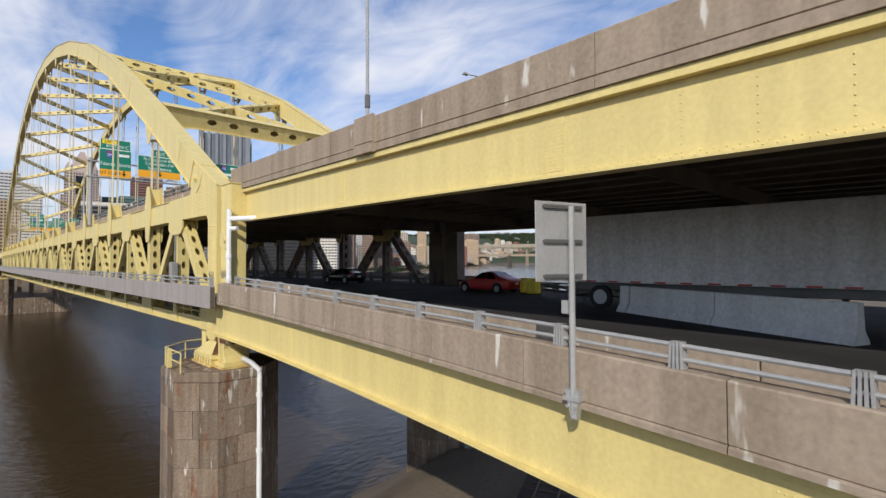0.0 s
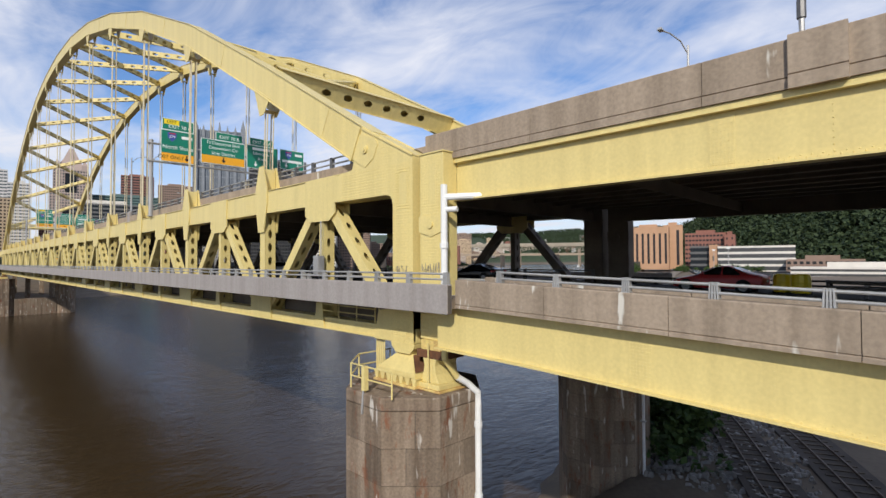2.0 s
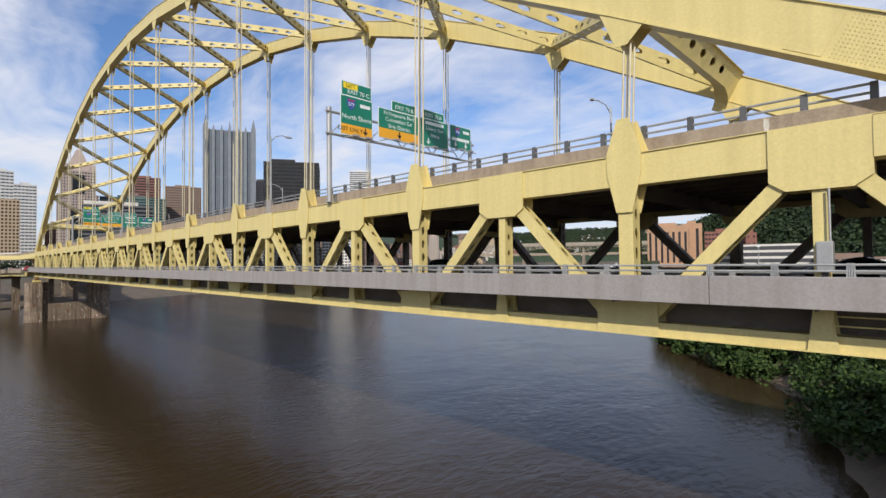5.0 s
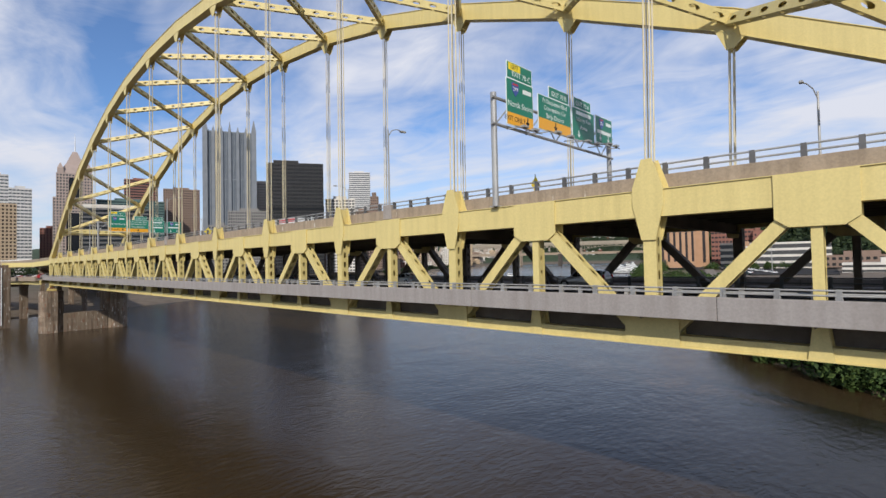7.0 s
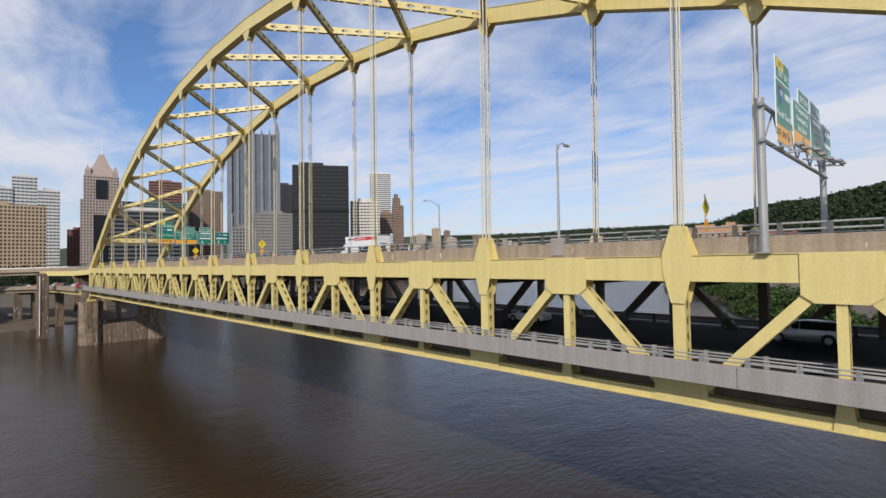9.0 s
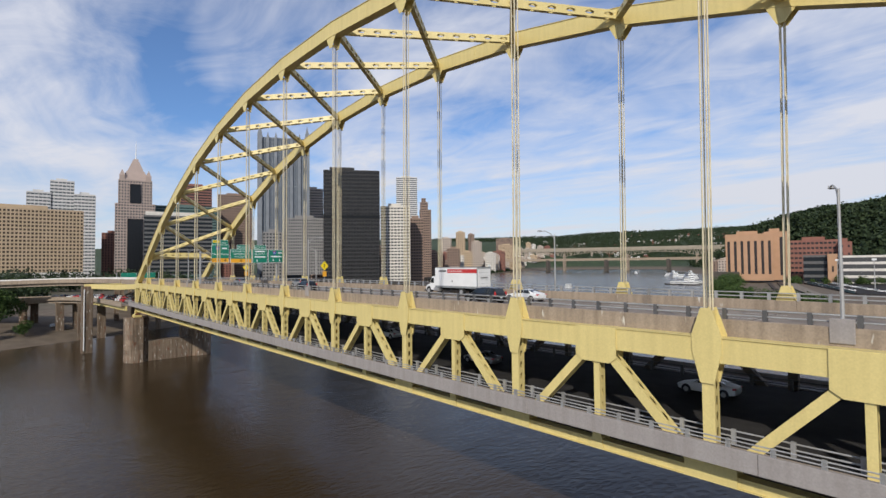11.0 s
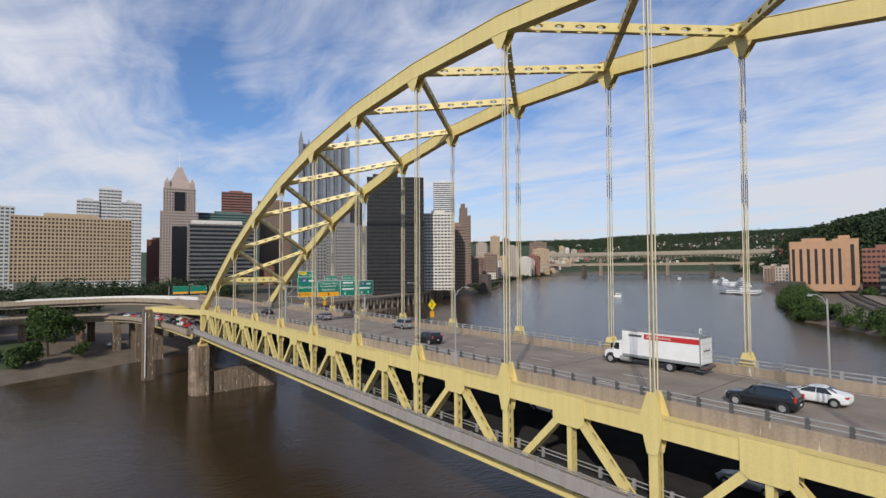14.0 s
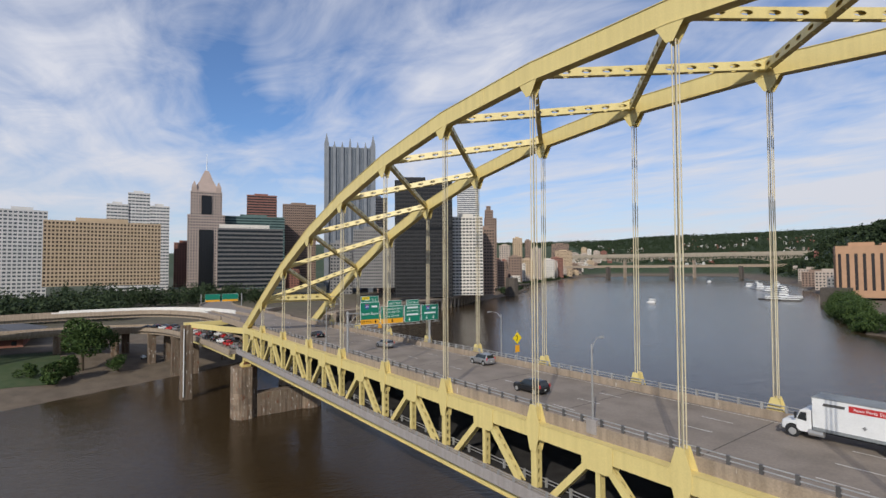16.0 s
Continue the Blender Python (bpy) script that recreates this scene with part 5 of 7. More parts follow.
def ribbon(m, fr, a, b, z0, z1, k=0):
    """A bar of rectangular section swept along the frames, from offset a to b sideways and z0 to z1 in height."""
    i = len(m.v)
    for p, s in fr:
        for o, z in ((a, z0), (b, z0), (b, z1), (a, z1)):
            q = p + s * o + Vector((0, 0, z))
            m.v.append((q.x, q.y, q.z))
    n = len(fr)
    faces = [(i, i + 1, i + 2, i + 3), tuple(i + 4 * (n - 1) + c for c in (3, 2, 1, 0))]
    for g in range(n - 1):
        for c in range(4):
            d = (c + 1) % 4
            faces.append((i + 4 * g + c, i + 4 * g + d, i + 4 * g + 4 + d, i + 4 * g + 4 + c))
    m.f += faces
    m.k += [k] * len(faces)


def ramp(label, pts, half, girder, columns, bar_mat, col_mat, wide=1.0, yellow=0):
    t = thing("ramp_viaduct", label, "viaduct")
    fr = path_frames(smooth_path(pts))
    m = M()
    ribbon(m, fr, -half, half, -0.5, 0.0)
    m.done("deck", ROAD, t)
    for s in (-1, 1):
        m = M()
        ribbon(m, fr, s * half - 0.2, s * half + 0.2, -0.7, 0.85)
        m.done("parapet", bar_mat, t)
        m = M()
        ribbon(m, fr[yellow:], s * (half - 1.2) - 0.25, s * (half - 1.2) + 0.25, -1.9, -0.5)
        m.done("girder", girder, t)
        if yellow:
            m = M()
            ribbon(m, fr[:yellow + 1], s * (half - 1.2) - 0.25, s * (half - 1.2) + 0.25, -1.9, -0.5)
            m.done("girder", YELLOW, t)
    for i in columns:
        p, s = fr[i]
        for g in (-1, 1):
            c = p + s * g * (half - 2.2)
            gz = max(-1.0, ground_z(c.x, c.y) - 0.5)
            m = M()
            m.column([(c.x - wide, c.y - wide), (c.x + wide, c.y - wide), (c.x + wide, c.y + wide), (c.x - wide, c.y + wide)], gz, p.z - 1.9)
            m.done("column", col_mat, t)
        m = M()
        a, b = p - s * (half - 0.5), p + s * (half - 0.5)
        m.beam(a - Vector((0, 0, 2.3)), b - Vector((0, 0, 2.3)), 1.4, 0.9, (0, 0, 1))
        m.done("cap_beam", col_mat, t)
    return t


UPPER_RAMP = ramp("curved concrete upper ramp on tall columns", [(-262, 6, 24.3), (-288, 3, 24.2), (-314, -10, 24.0), (-328, -36, 23.4), (-334, -70, 22.6), (-338, -120, 21.5), (-342, -220, 20)], 5.2, CONCRETE, (31, 37, 43), CONCRETE, PIER)
WHITEWALL = material("pale_parapet", (0.74, 0.72, 0.67), (0.62, 0.60, 0.55), rough=0.85, stain=0.1, bump=0.2, streak=True)
LOW_RAMP = [(-229, 1.5, 17.95), (-258, 0.5, 17.7), (-284, -1, 17.3), (-312, -5, 16.6), (-333, -15, 16.0), (-347, -36, 15.5), (-354, -64, 14.8), (-360, -110, 13.8)]
ramp("curved concrete lower ramp with yellow girders on stone columns", LOW_RAMP, 5.6, CONCRETE, (21, 28, 35, 42, 50), CONCRETE, PIER, 1.4, 17)
ramp("straight upper roadway viaduct towards the city", [(-250, 12.0, 24.35), (-330, 16, 23.0), (-420, 34, 19.5), (-520, 60, 15.5)], 8.0, CONCRETE, (9, 14, 19), CONCRETE, PIER)
ramp("lower roadway viaduct towards the city", [(-229, 11.5, 17.95), (-300, 16, 17.0), (-380, 40, 15.5), (-440, 75, 14.0)], 7.2, CONCRETE, (10, 15, 20), CONCRETE, PIER, 1.0, 8)


def white_barrier():
    fr = path_frames(smooth_path([(-262, 6, 24.3), (-288, 3, 24.2), (-314, -10, 24.0), (-328, -36, 23.4), (-334, -70, 22.6), (-338, -120, 21.5), (-342, -220, 20)]))
    for s in (-4.8, 4.8):
        m = M()
        ribbon(m, fr[5:27], s - 0.18, s + 0.18, 0.0, 1.25)
        tagged(m.done("temporary_barrier", WHITEWALL), "white concrete barrier along the curved upper ramp", "barrier", "ramp barriers")


white_barrier()


def tower_pier():
    t = thing("tower_pier", "tall square concrete pier with white drain pipe and yellow beam", "pier")
    for y in (-9.2, 22.0):
        m = M()
        m.column([(-262.7, y - 1.6), (-259.5, y - 1.6), (-259.5, y + 1.6), (-262.7, y + 1.6)], -1.5, 23.0)
        m.done("column", PIER, t, bevel=0.1)
    m = M()
    m.box(-262.0, -260.2, -10.0, 22.4, 22.4, 23.75)
    m.done("portal_beam", YELLOW, t)
    m = M()
    m.beam((-260.2, -8.2, 22.9), (-246, -2.9, 22.8), 0.5, 1.5, (0, 1, 0))
    m.beam((-246, -2.9, 22.8), (-229.2, 0.0, 23.4), 0.5, 1.6, (0, 1, 0))
    m.done("edge_girder", YELLOW, t)
    m = M()
    m.tube([(-259.3, -10.2, 22.0), (-259.3, -10.2, 1.0)], 0.16, 8)
    m.done("drain_pipe", WHITE, t)


tower_pier()


def quay():
    t = thing("quay_viaduct", "concrete riverside expressway on rows of columns", "viaduct")
    fr = path_frames(smooth_path([(-404, 100, 11.0), (-452, 190, 10.6), (-512, 290, 10.2), (-590, 392, 10), (-672, 500, 10), (-790, 690, 9.5)], 10))
    m = M()
    ribbon(m, fr, -7, 7, -1.3, 0.0)
    m.done("deck", CONCRETE, t)
    for s in (-7, 7):
        m = M()
        ribbon(m, fr, s - 0.2, s + 0.2, 0.0, 0.9)
        m.done("parapet", CONCRETE, t)
    for p, s in fr[::1]:
        for g in (-1, 1):
            c = p + s * g * 5.6
            m = M()
            m.column([(c.x - 0.9, c.y - 0.9), (c.x + 0.9, c.y - 0.9), (c.x + 0.9, c.y + 0.9), (c.x - 0.9, c.y + 0.9)], -1.5, p.z - 1.3)
            m.done("column", CONCRETE, t)
    m = M()
    m.column(octagon(-612, 476, 9.5), -1.5, 26, top=0.94)
    tagged(m.done("stone_pier", JOINT), "dark square stone pier by the quay", "pier")


quay()

# ---------- things on the upper deck ----------


def text_mesh(s, size, mat, align="CENTER"):
    c = bpy.data.curves.new("lettering", "FONT")
    c.body, c.size, c.align_x, c.align_y, c.extrude = s, size, align, "CENTER", 0.004
    o = bpy.data.objects.new("lettering", c)
    scene.collection.objects.link(o)
    bpy.context.view_layer.update()
    me = bpy.data.meshes.new_from_object(o)
    bpy.data.objects.remove(o)
    me.materials.clear()
    me.materials.append(mat)
    return me


SIGN_TURN = Matrix(((0, 0, 1, 0), (1, 0, 0, 0), (0, 1, 0, 0), (0, 0, 0, 1)))


def letters(t, s, x, y, z, size, mat):
    o = new("lettering", text_mesh(s, size, mat))
    o.parent = t
    o.matrix_basis = Matrix.Translation((x, y, z)) @ SIGN_TURN
    return o


def panel(t, x, y0, y1, z0, z1, mat=None, edge=0.05, name="sign_panel"):
    m = M()
    m.box(x - 0.06, x - 0.01, y0, y1, z0, z1, 1)
    m.box(x - 0.01, x, y0, y1, z0, z1, 1)
    m.box(x - 0.01, x + 0.004, y0 + edge, y1 - edge, z0 + edge, z1 - edge, 0)
    return m.done(name, [mat or GREEN, LETTER], t)


def strip(t, x, y0, y1, z0, z1, mat, name="band"):
    m = M()
    m.box(x, x + 0.012, y0, y1, z0, z1)
    return m.done(name, mat, t)


def arrow(t, x, y, z, s, mat):
    m = M()
    m.box(x, x + 0.012, y - s * 0.09, y + s * 0.09, z, z + s * 0.5)
    m.v += [(x, y - s * 0.35, z + s * 0.05), (x, y, z - s * 0.4), (x, y + s * 0.35, z + s * 0.05), (x + 0.012, y - s * 0.35, z + s * 0.05), (x + 0.012, y, z - s * 0.4), (x + 0.012, y + s * 0.35, z + s * 0.05)]
    i = len(m.v) - 6
    m.f += [(i, i + 1, i + 2), (i + 3, i + 5, i + 4)]
    m.k += [0, 0]
    m.done("arrow", mat, t)


def gantry(x, signs, top, y0=0.66, y1=18.1, foot=25.2):
    t = thing("sign_gantry", "grey steel overhead gantry with four green highway signs", "sign gantry", "sign gantries")
    for y in (y0, y1):
        m = M()
        base = foot if y < 0 else UPPER + 0.8
        m.tube([(x - 0.6, y, base), (x - 0.6, y, top + 0.4)], 0.22, 12)
        m.box(x - 0.9, x - 0.3, y - 0.3, y + 0.3, base, base + 0.08)
        m.done("pole", GALV, t)
    for z in (top, top - 1.9):
        m = M()
        m.tube([(x - 0.45, y0 - 0.4, z), (x - 0.45, y1 + 0.4, z)], 0.12, 8)
        m.done("beam", GALV, t)
    n = 9
    for i in range(n):
        a, b = y0 + (y1 - y0) * i / n, y0 + (y1 - y0) * (i + 1) / n
        m = M()
        m.tube([(x - 0.45, a, top if i % 2 else top - 1.9), (x - 0.45, b, top - 1.9 if i % 2 else top)], 0.05, 6)
        m.done("brace", GALV, t)
    for a, b, z0, z1, rows in signs:
        p = panel(t, x, a, b, z0, z1)
        for kind, *v in rows:
            c = (a + b) / 2
            if kind == "tab":
                panel(t, x, v[0], v[1], z1, v[2])
                if v[3]:
                    strip(t, x + 0.006, v[0] + 0.2, v[0] + 1.7, v[2] - 0.62, v[2] - 0.1, SIGNYELLOW)
                    letters(t, "LEFT", x + 0.024, v[0] + 0.95, v[2] - 0.36, 0.46, BLACKPAINT)
                letters(t, v[4], x + 0.012, (v[0] + v[1]) / 2 + (0.2 if v[3] else 0), z1 + 0.4, 0.55, LETTER)
            elif kind == "text":
                letters(t, v[0], x + 0.012, c, v[1], v[2], LETTER)
            elif kind == "bar":
                strip(t, x + 0.006, c - v[0] / 2 + v[2], c + v[0] / 2 + v[2], v[1] - 0.16, v[1] + 0.16, LETTER, "lettering")
            elif kind == "amber":
                strip(t, x + 0.005, a + 0.06, b - 0.06, z0 + 0.06, z0 + 0.95, AMBER)
                if v[0]:
                    letters(t, v[0], x + 0.024, c - 0.7, z0 + 0.5, 0.52, BLACKPAINT)
                arrow(t, x + 0.02, b - 0.8 if v[0] else c, z0 + 0.5, 0.75, BLACKPAINT)
            elif kind == "shield":
                m = M()
                m.column([(-0.45, 0.4), (-0.3, 0.5), (0.0, 0.42), (0.3, 0.5), (0.45, 0.4), (0.42, -0.1), (0, -0.55), (-0.42, -0.1)], 0, 0.015)
                o = m.done("shield", SIGNBLUE, t)
                o.matrix_basis = Matrix.Translation((x + 0.006, c + v[1], v[0])) @ SIGN_TURN
                strip(t, x + 0.024, c + v[1] - 0.32, c + v[1] + 0.32, v[0] + 0.28, v[0] + 0.40, REDPAINT)
                letters(t, v[2], x + 0.03, c + v[1], v[0] - 0.02, 0.42, LETTER)
            elif kind == "down":
                arrow(t, x + 0.01, c + v[0], z0 + 0.5, 0.7, LETTER)
        # walkway and lamps below the panel
        m = M()
        m.box(x + 0.7, x + 0.8, a, b, z0 - 0.32, z0 - 0.27)
        m.beam((x - 0.4, a + 0.5, z0 - 0.2), (x + 0.8, a + 0.5, z0 - 0.3), 0.06, 0.08)
        m.beam((x - 0.4, b - 0.5, z0 - 0.2), (x + 0.8, b - 0.5, z0 - 0.3), 0.06, 0.08)
        m.done("lamp_rail", GALV, t)
        for u in (0.3, 0.7):
            m = M()
            m.box(x + 0.65, x + 1.0, a + (b - a) * u - 0.3, a + (b - a) * u + 0.3, z0 - 0.27, z0 - 0.12)
            m.done("lamp", GALV, t)
    return t


gantry(-40.6, [
    (0.2, 3.6, 30.55, 34.0, [("tab", 0.3, 3.5, 35.25, True, "EXIT 70 C"), ("shield", 33.3, -0.6, "279"), ("bar", 1.1, 33.35, 0.9), ("text", "North Shore", 32.15, 0.6), ("amber", "EXIT ONLY")]),
    (4.3, 9.3, 30.95, 33.75, [("tab", 5.9, 9.0, 34.7, False, "EXIT 70 B"), ("text", "Ft Duquesne Blvd", 33.35, 0.52), ("text", "Convention Ctr", 32.8, 0.52), ("text", "Strip District", 32.2, 0.52), ("amber", "")]),
    (9.55, 13.5, 31.05, 33.85, [("tab", 9.9, 12.9, 34.75, False, "EXIT 70 A"), ("bar", 2.6, 33.45, 0.0), ("text", "Liberty Ave", 32.9, 0.52), ("text", "Arena", 32.25, 0.52), ("down", -0.9)]),
    (13.8, 17.1, 31.45, 33.95, [("shield", 33.3, -0.5, "376"), ("bar", 1.0, 33.4, 0.9), ("bar", 2.7, 32.5, 0.0), ("down", -0.8), ("down", 0.8)]),
], 32.4, -0.56, 17.6, 24.56)
gantry(-166.0, [
    (2.8, 6.6, 30.2, 34.2, [("tab", 2.9, 6.4, 35.3, True, "EXIT 70 C"), ("shield", 33.4, -0.6, "279"), ("bar", 1.1, 33.4, 0.9), ("text", "North Shore", 32.1, 0.66), ("amber", "EXIT ONLY")]),
    (6.9, 11.7, 30.1, 33.3, [("tab", 8.4, 11.3, 34.3, False, "EXIT 70 B"), ("text", "Ft Duquesne Blvd", 32.8, 0.56), ("text", "Convention Ctr", 32.2, 0.56), ("text", "Strip District", 31.5, 0.56), ("amber", "")]),
    (12.0, 15.5, 30.1, 33.3, [("tab", 12.4, 15.2, 34.3, False, "EXIT 70 A"), ("bar", 2.4, 32.8, 0.0), ("text", "Liberty Ave", 32.2, 0.56), ("bar", 2.6, 31.5, 0.0), ("down", -0.7)]),
    (15.8, 19.8, 30.2, 33.2, [("shield", 32.5, -0.5, "376"), ("bar", 1.0, 32.5, 0.9), ("bar", 2.7, 31.6, 0.0), ("down", -0.8), ("down", 0.8)]),
], 32.3)
t3 = thing("sign_gantry", "grey steel gantry with plain green signs near the city", "sign gantry", "sign gantries")
for a, b in ((22, 30), (31, 40)):
    panel(t3, -395, a, b, 22, 26.5)
    strip(t3, -394.98, a + 0.2, b - 0.2, 22.1, 23.2, AMBER)
for y in (20, 42):
    m = M()
    m.tube([(-395.5, y, 12), (-395.5, y, 26.5)], 0.25, 8)
    m.done("pole", GALV, t3)


def pier_drain():
    t = thing("drain_pipe", "white plastic drain pipe down the side of the bank pier", "pipe")
    m = M()
    m.tube([(3.5, WIDE - 0.5, 1.5), (3.5, WIDE - 0.5, 13.6), (2.9, WIDE - 0.4, 14.6)], 0.11, 8)
    m.done("pipe", WHITE, t)
    for z in (4.5, 8.5, 12.5):
        m = M()
        m.box(3.3, 3.64, WIDE - 0.64, WIDE - 0.36, z, z + 0.12)
        m.done("pipe_clamp", GALV, t)


pier_drain()


def street_lamp(x, y, z0, z1, reach, label="grey steel street lamp with a curved arm on the bridge parapet"):
    t = thing("street_lamp", label, "street lamp", "bridge lamps")
    m = M()
    m.tube([(x, y, z0), (x, y, z1 - 0.3)], [0.11, 0.07], 8)
    m.done("pole", GALV, t)
    m = M()
    m.tube([(x, y, z1 - 0.9), (x - 0.2, y + reach * 0.3, z1 - 0.2), (x - 0.5, y + reach * 0.7, z1 + 0.1), (x - 0.7, y + reach, z1 + 0.1)], 0.045, 6)
    m.done("arm", GALV, t)
    m = M()
    m.column([(x - 0.55, y + reach - 0.1), (x - 0.85, y + reach - 0.1), (x - 0.85, y + reach * 1.0 + 0.6 * (1 if reach > 0 else -1)), (x - 0.55, y + reach + 0.6 * (1 if reach > 0 else -1))], z1 + 0.0, z1 + 0.16, top=0.7)
    m.done("lamp_head", WHITE if z1 > 40 else GALV, t)


for x in (-54.5, -115.5, -176):
    street_lamp(x, 0.72, 25.2, 33.3, 2.2)
    m = M()
    m.box(x - 0.55, x + 0.55, 0.40, 0.98, UPPER - 0.1 + rise(x), 25.62 + rise(x))
    tagged(m.done("lamp_plinth", FASCIA, bevel=0.04), "pale concrete block carrying a lamp on the upper parapet", "plinth", "lamp plinths")
street_lamp(6.7, WIDE - 0.2, 25.2, 34.1, -2.4)
for x in (-24.7, -85, -146, -207):
    street_lamp(x, WIDE - 0.72, 25.2, 33.3 if x > -30 else 33.0, -1.7)
t = thing("mast", "tall slim grey pole on the approach parapet", "pole")
m = M()
m.tube([(15.68, -0.2, 25.5), (15.68, -0.2, 40.0)], [0.07, 0.05], 8)
m.done("pole", GALV, t)
m = M()
m.tube([(15.68, -0.2, 26.0), (15.68, -0.2, 26.5)], 0.11, 8)
m.done("collar", DARKSTEEL, t)


def warning_sign(x, y, z):
    t = thing("warning_sign", "yellow diamond warning sign with a small plate on the railing", "traffic sign", "warning signs")
    m = M()
    m.tube([(x - 0.05, y, 25.2), (x - 0.05, y, z + 1.2)], 0.05, 6)
    m.done("post", GALV, t)
    m = M()
    s = 0.95
    m.hexa([(x, y - s, z), (x + 0.02, y - s, z), (x + 0.02, y, z - s), (x, y, z - s), (x, y, z + s), (x + 0.02, y, z + s), (x + 0.02, y + s, z), (x, y + s, z)])
    m.done("plate", SIGNYELLOW, t)
    m = M()
    m.beam((x + 0.03, y - 0.15, z - 0.45), (x + 0.03, y + 0.05, z + 0.2), 0.01, 0.14, (1, 0, 0))
    m.beam((x + 0.03, y + 0.05, z + 0.2), (x + 0.03, y - 0.25, z + 0.45), 0.01, 0.14, (1, 0, 0))
    m.done("arrow", BLACKPAINT, t)
    m = M()
    m.box(x, x + 0.02, y - 0.45, y + 0.45, z - 2.2, z - 1.1)
    m.done("speed_plate", AMBER, t)


warning_sign(-49.9, 17.9, 29.0)
warning_sign(-142.4, 17.9, 29.2)
warning_sign(-186.0, 17.9, 29.0)
t = thing("marker_sign", "narrow white sign with an orange foot on the railing", "traffic sign")
m = M()
m.box(-96.03, -95.97, 17.75, 18.2, 27.2, 29.1)
m.done("board", LETTER, t)
for i in range(4):
    m = M()
    m.box(-95.97, -95.96, 17.83, 18.12, 27.4 + i * 0.42, 27.62 + i * 0.42)
    m.done("lettering", SILVER, t)
m = M()
m.box(-96.05, -95.95, 17.7, 18.25, 26.4, 27.2)
m.done("foot_plate", AMBER, t)
m = M()
m.tube([(-96.1, 17.97, 25.2), (-96.1, 17.97, 29.0)], 0.04, 6)
m.done("post", GALV, t)


def lane_marks():
    # broken white lines between the lanes
    mesh = M()
    mesh.box(-1.5, 1.5, -0.07, 0.07, 0, 0.006)
    me = mesh.mesh("lane_mark", LINEPAINT)
    t = thing("lane_marking", "worn broken white lane lines on the upper roadway", "road marking", kind="structure")
    for y in (5.1, 9.3, 13.5):
        for k in range(24):
            share("lane_mark", me, t, (-SPAN + 4 + k * 12.2 - 20, y, UPPER + 0.004))
    for y in (1.5, WIDE - 1.5):
        m = M()
        m.box(-SPAN, 0, y - 0.07, y + 0.07, UPPER + 0.004, UPPER + 0.01)
        m.done("edge_line", LINEPAINT, t)
    for k in range(1, PANELS):
        m = M()
        m.box(-PANEL * k - 0.05, -PANEL * k + 0.05, 0.9, WIDE - 0.9, UPPER + 0.002, UPPER + 0.008)
        m.done("deck_joint", JOINT, t)
    cambered(t)


lane_marks()

# ---------- vehicles ----------


def wheels(t, xs, half, r, z):
    for x in xs:
        for s in (-1, 1):
            w = M()
            w.tube([(x, s * half, z + r), (x, s * (half - 0.22), z + r)], r, 16)
            wh = w.done("wheel", RUBBER, t)
            h = M()
            h.tube([(x, s * (half + 0.012), z + r), (x, s * (half - 0.05), z + r)], r * 0.62, 12)
            h.done("rim", GALV, wh)


def pane(t, pts, out, name="window", mat=None, deep=0.03):
    """A flat piece through the points, a little thick, its outer face towards out."""
    m = M()
    n = (Vector(pts[1]) - Vector(pts[0])).cross(Vector(pts[2]) - Vector(pts[0])).normalized()
    if n.dot(Vector(out)) < 0:
        n = -n
    k = len(pts)
    m.v = [tuple(Vector(p) + n * 0.008) for p in pts] + [tuple(Vector(p) - n * deep) for p in pts]
    m.f = [tuple(range(k)), tuple(range(2 * k - 1, k - 1, -1))] + [(i, (i + 1) % k, k + (i + 1) % k, k + i) for i in range(k)]
    m.k = [0] * (k + 2)
    return m.done(name, mat or CARGLASS, t)


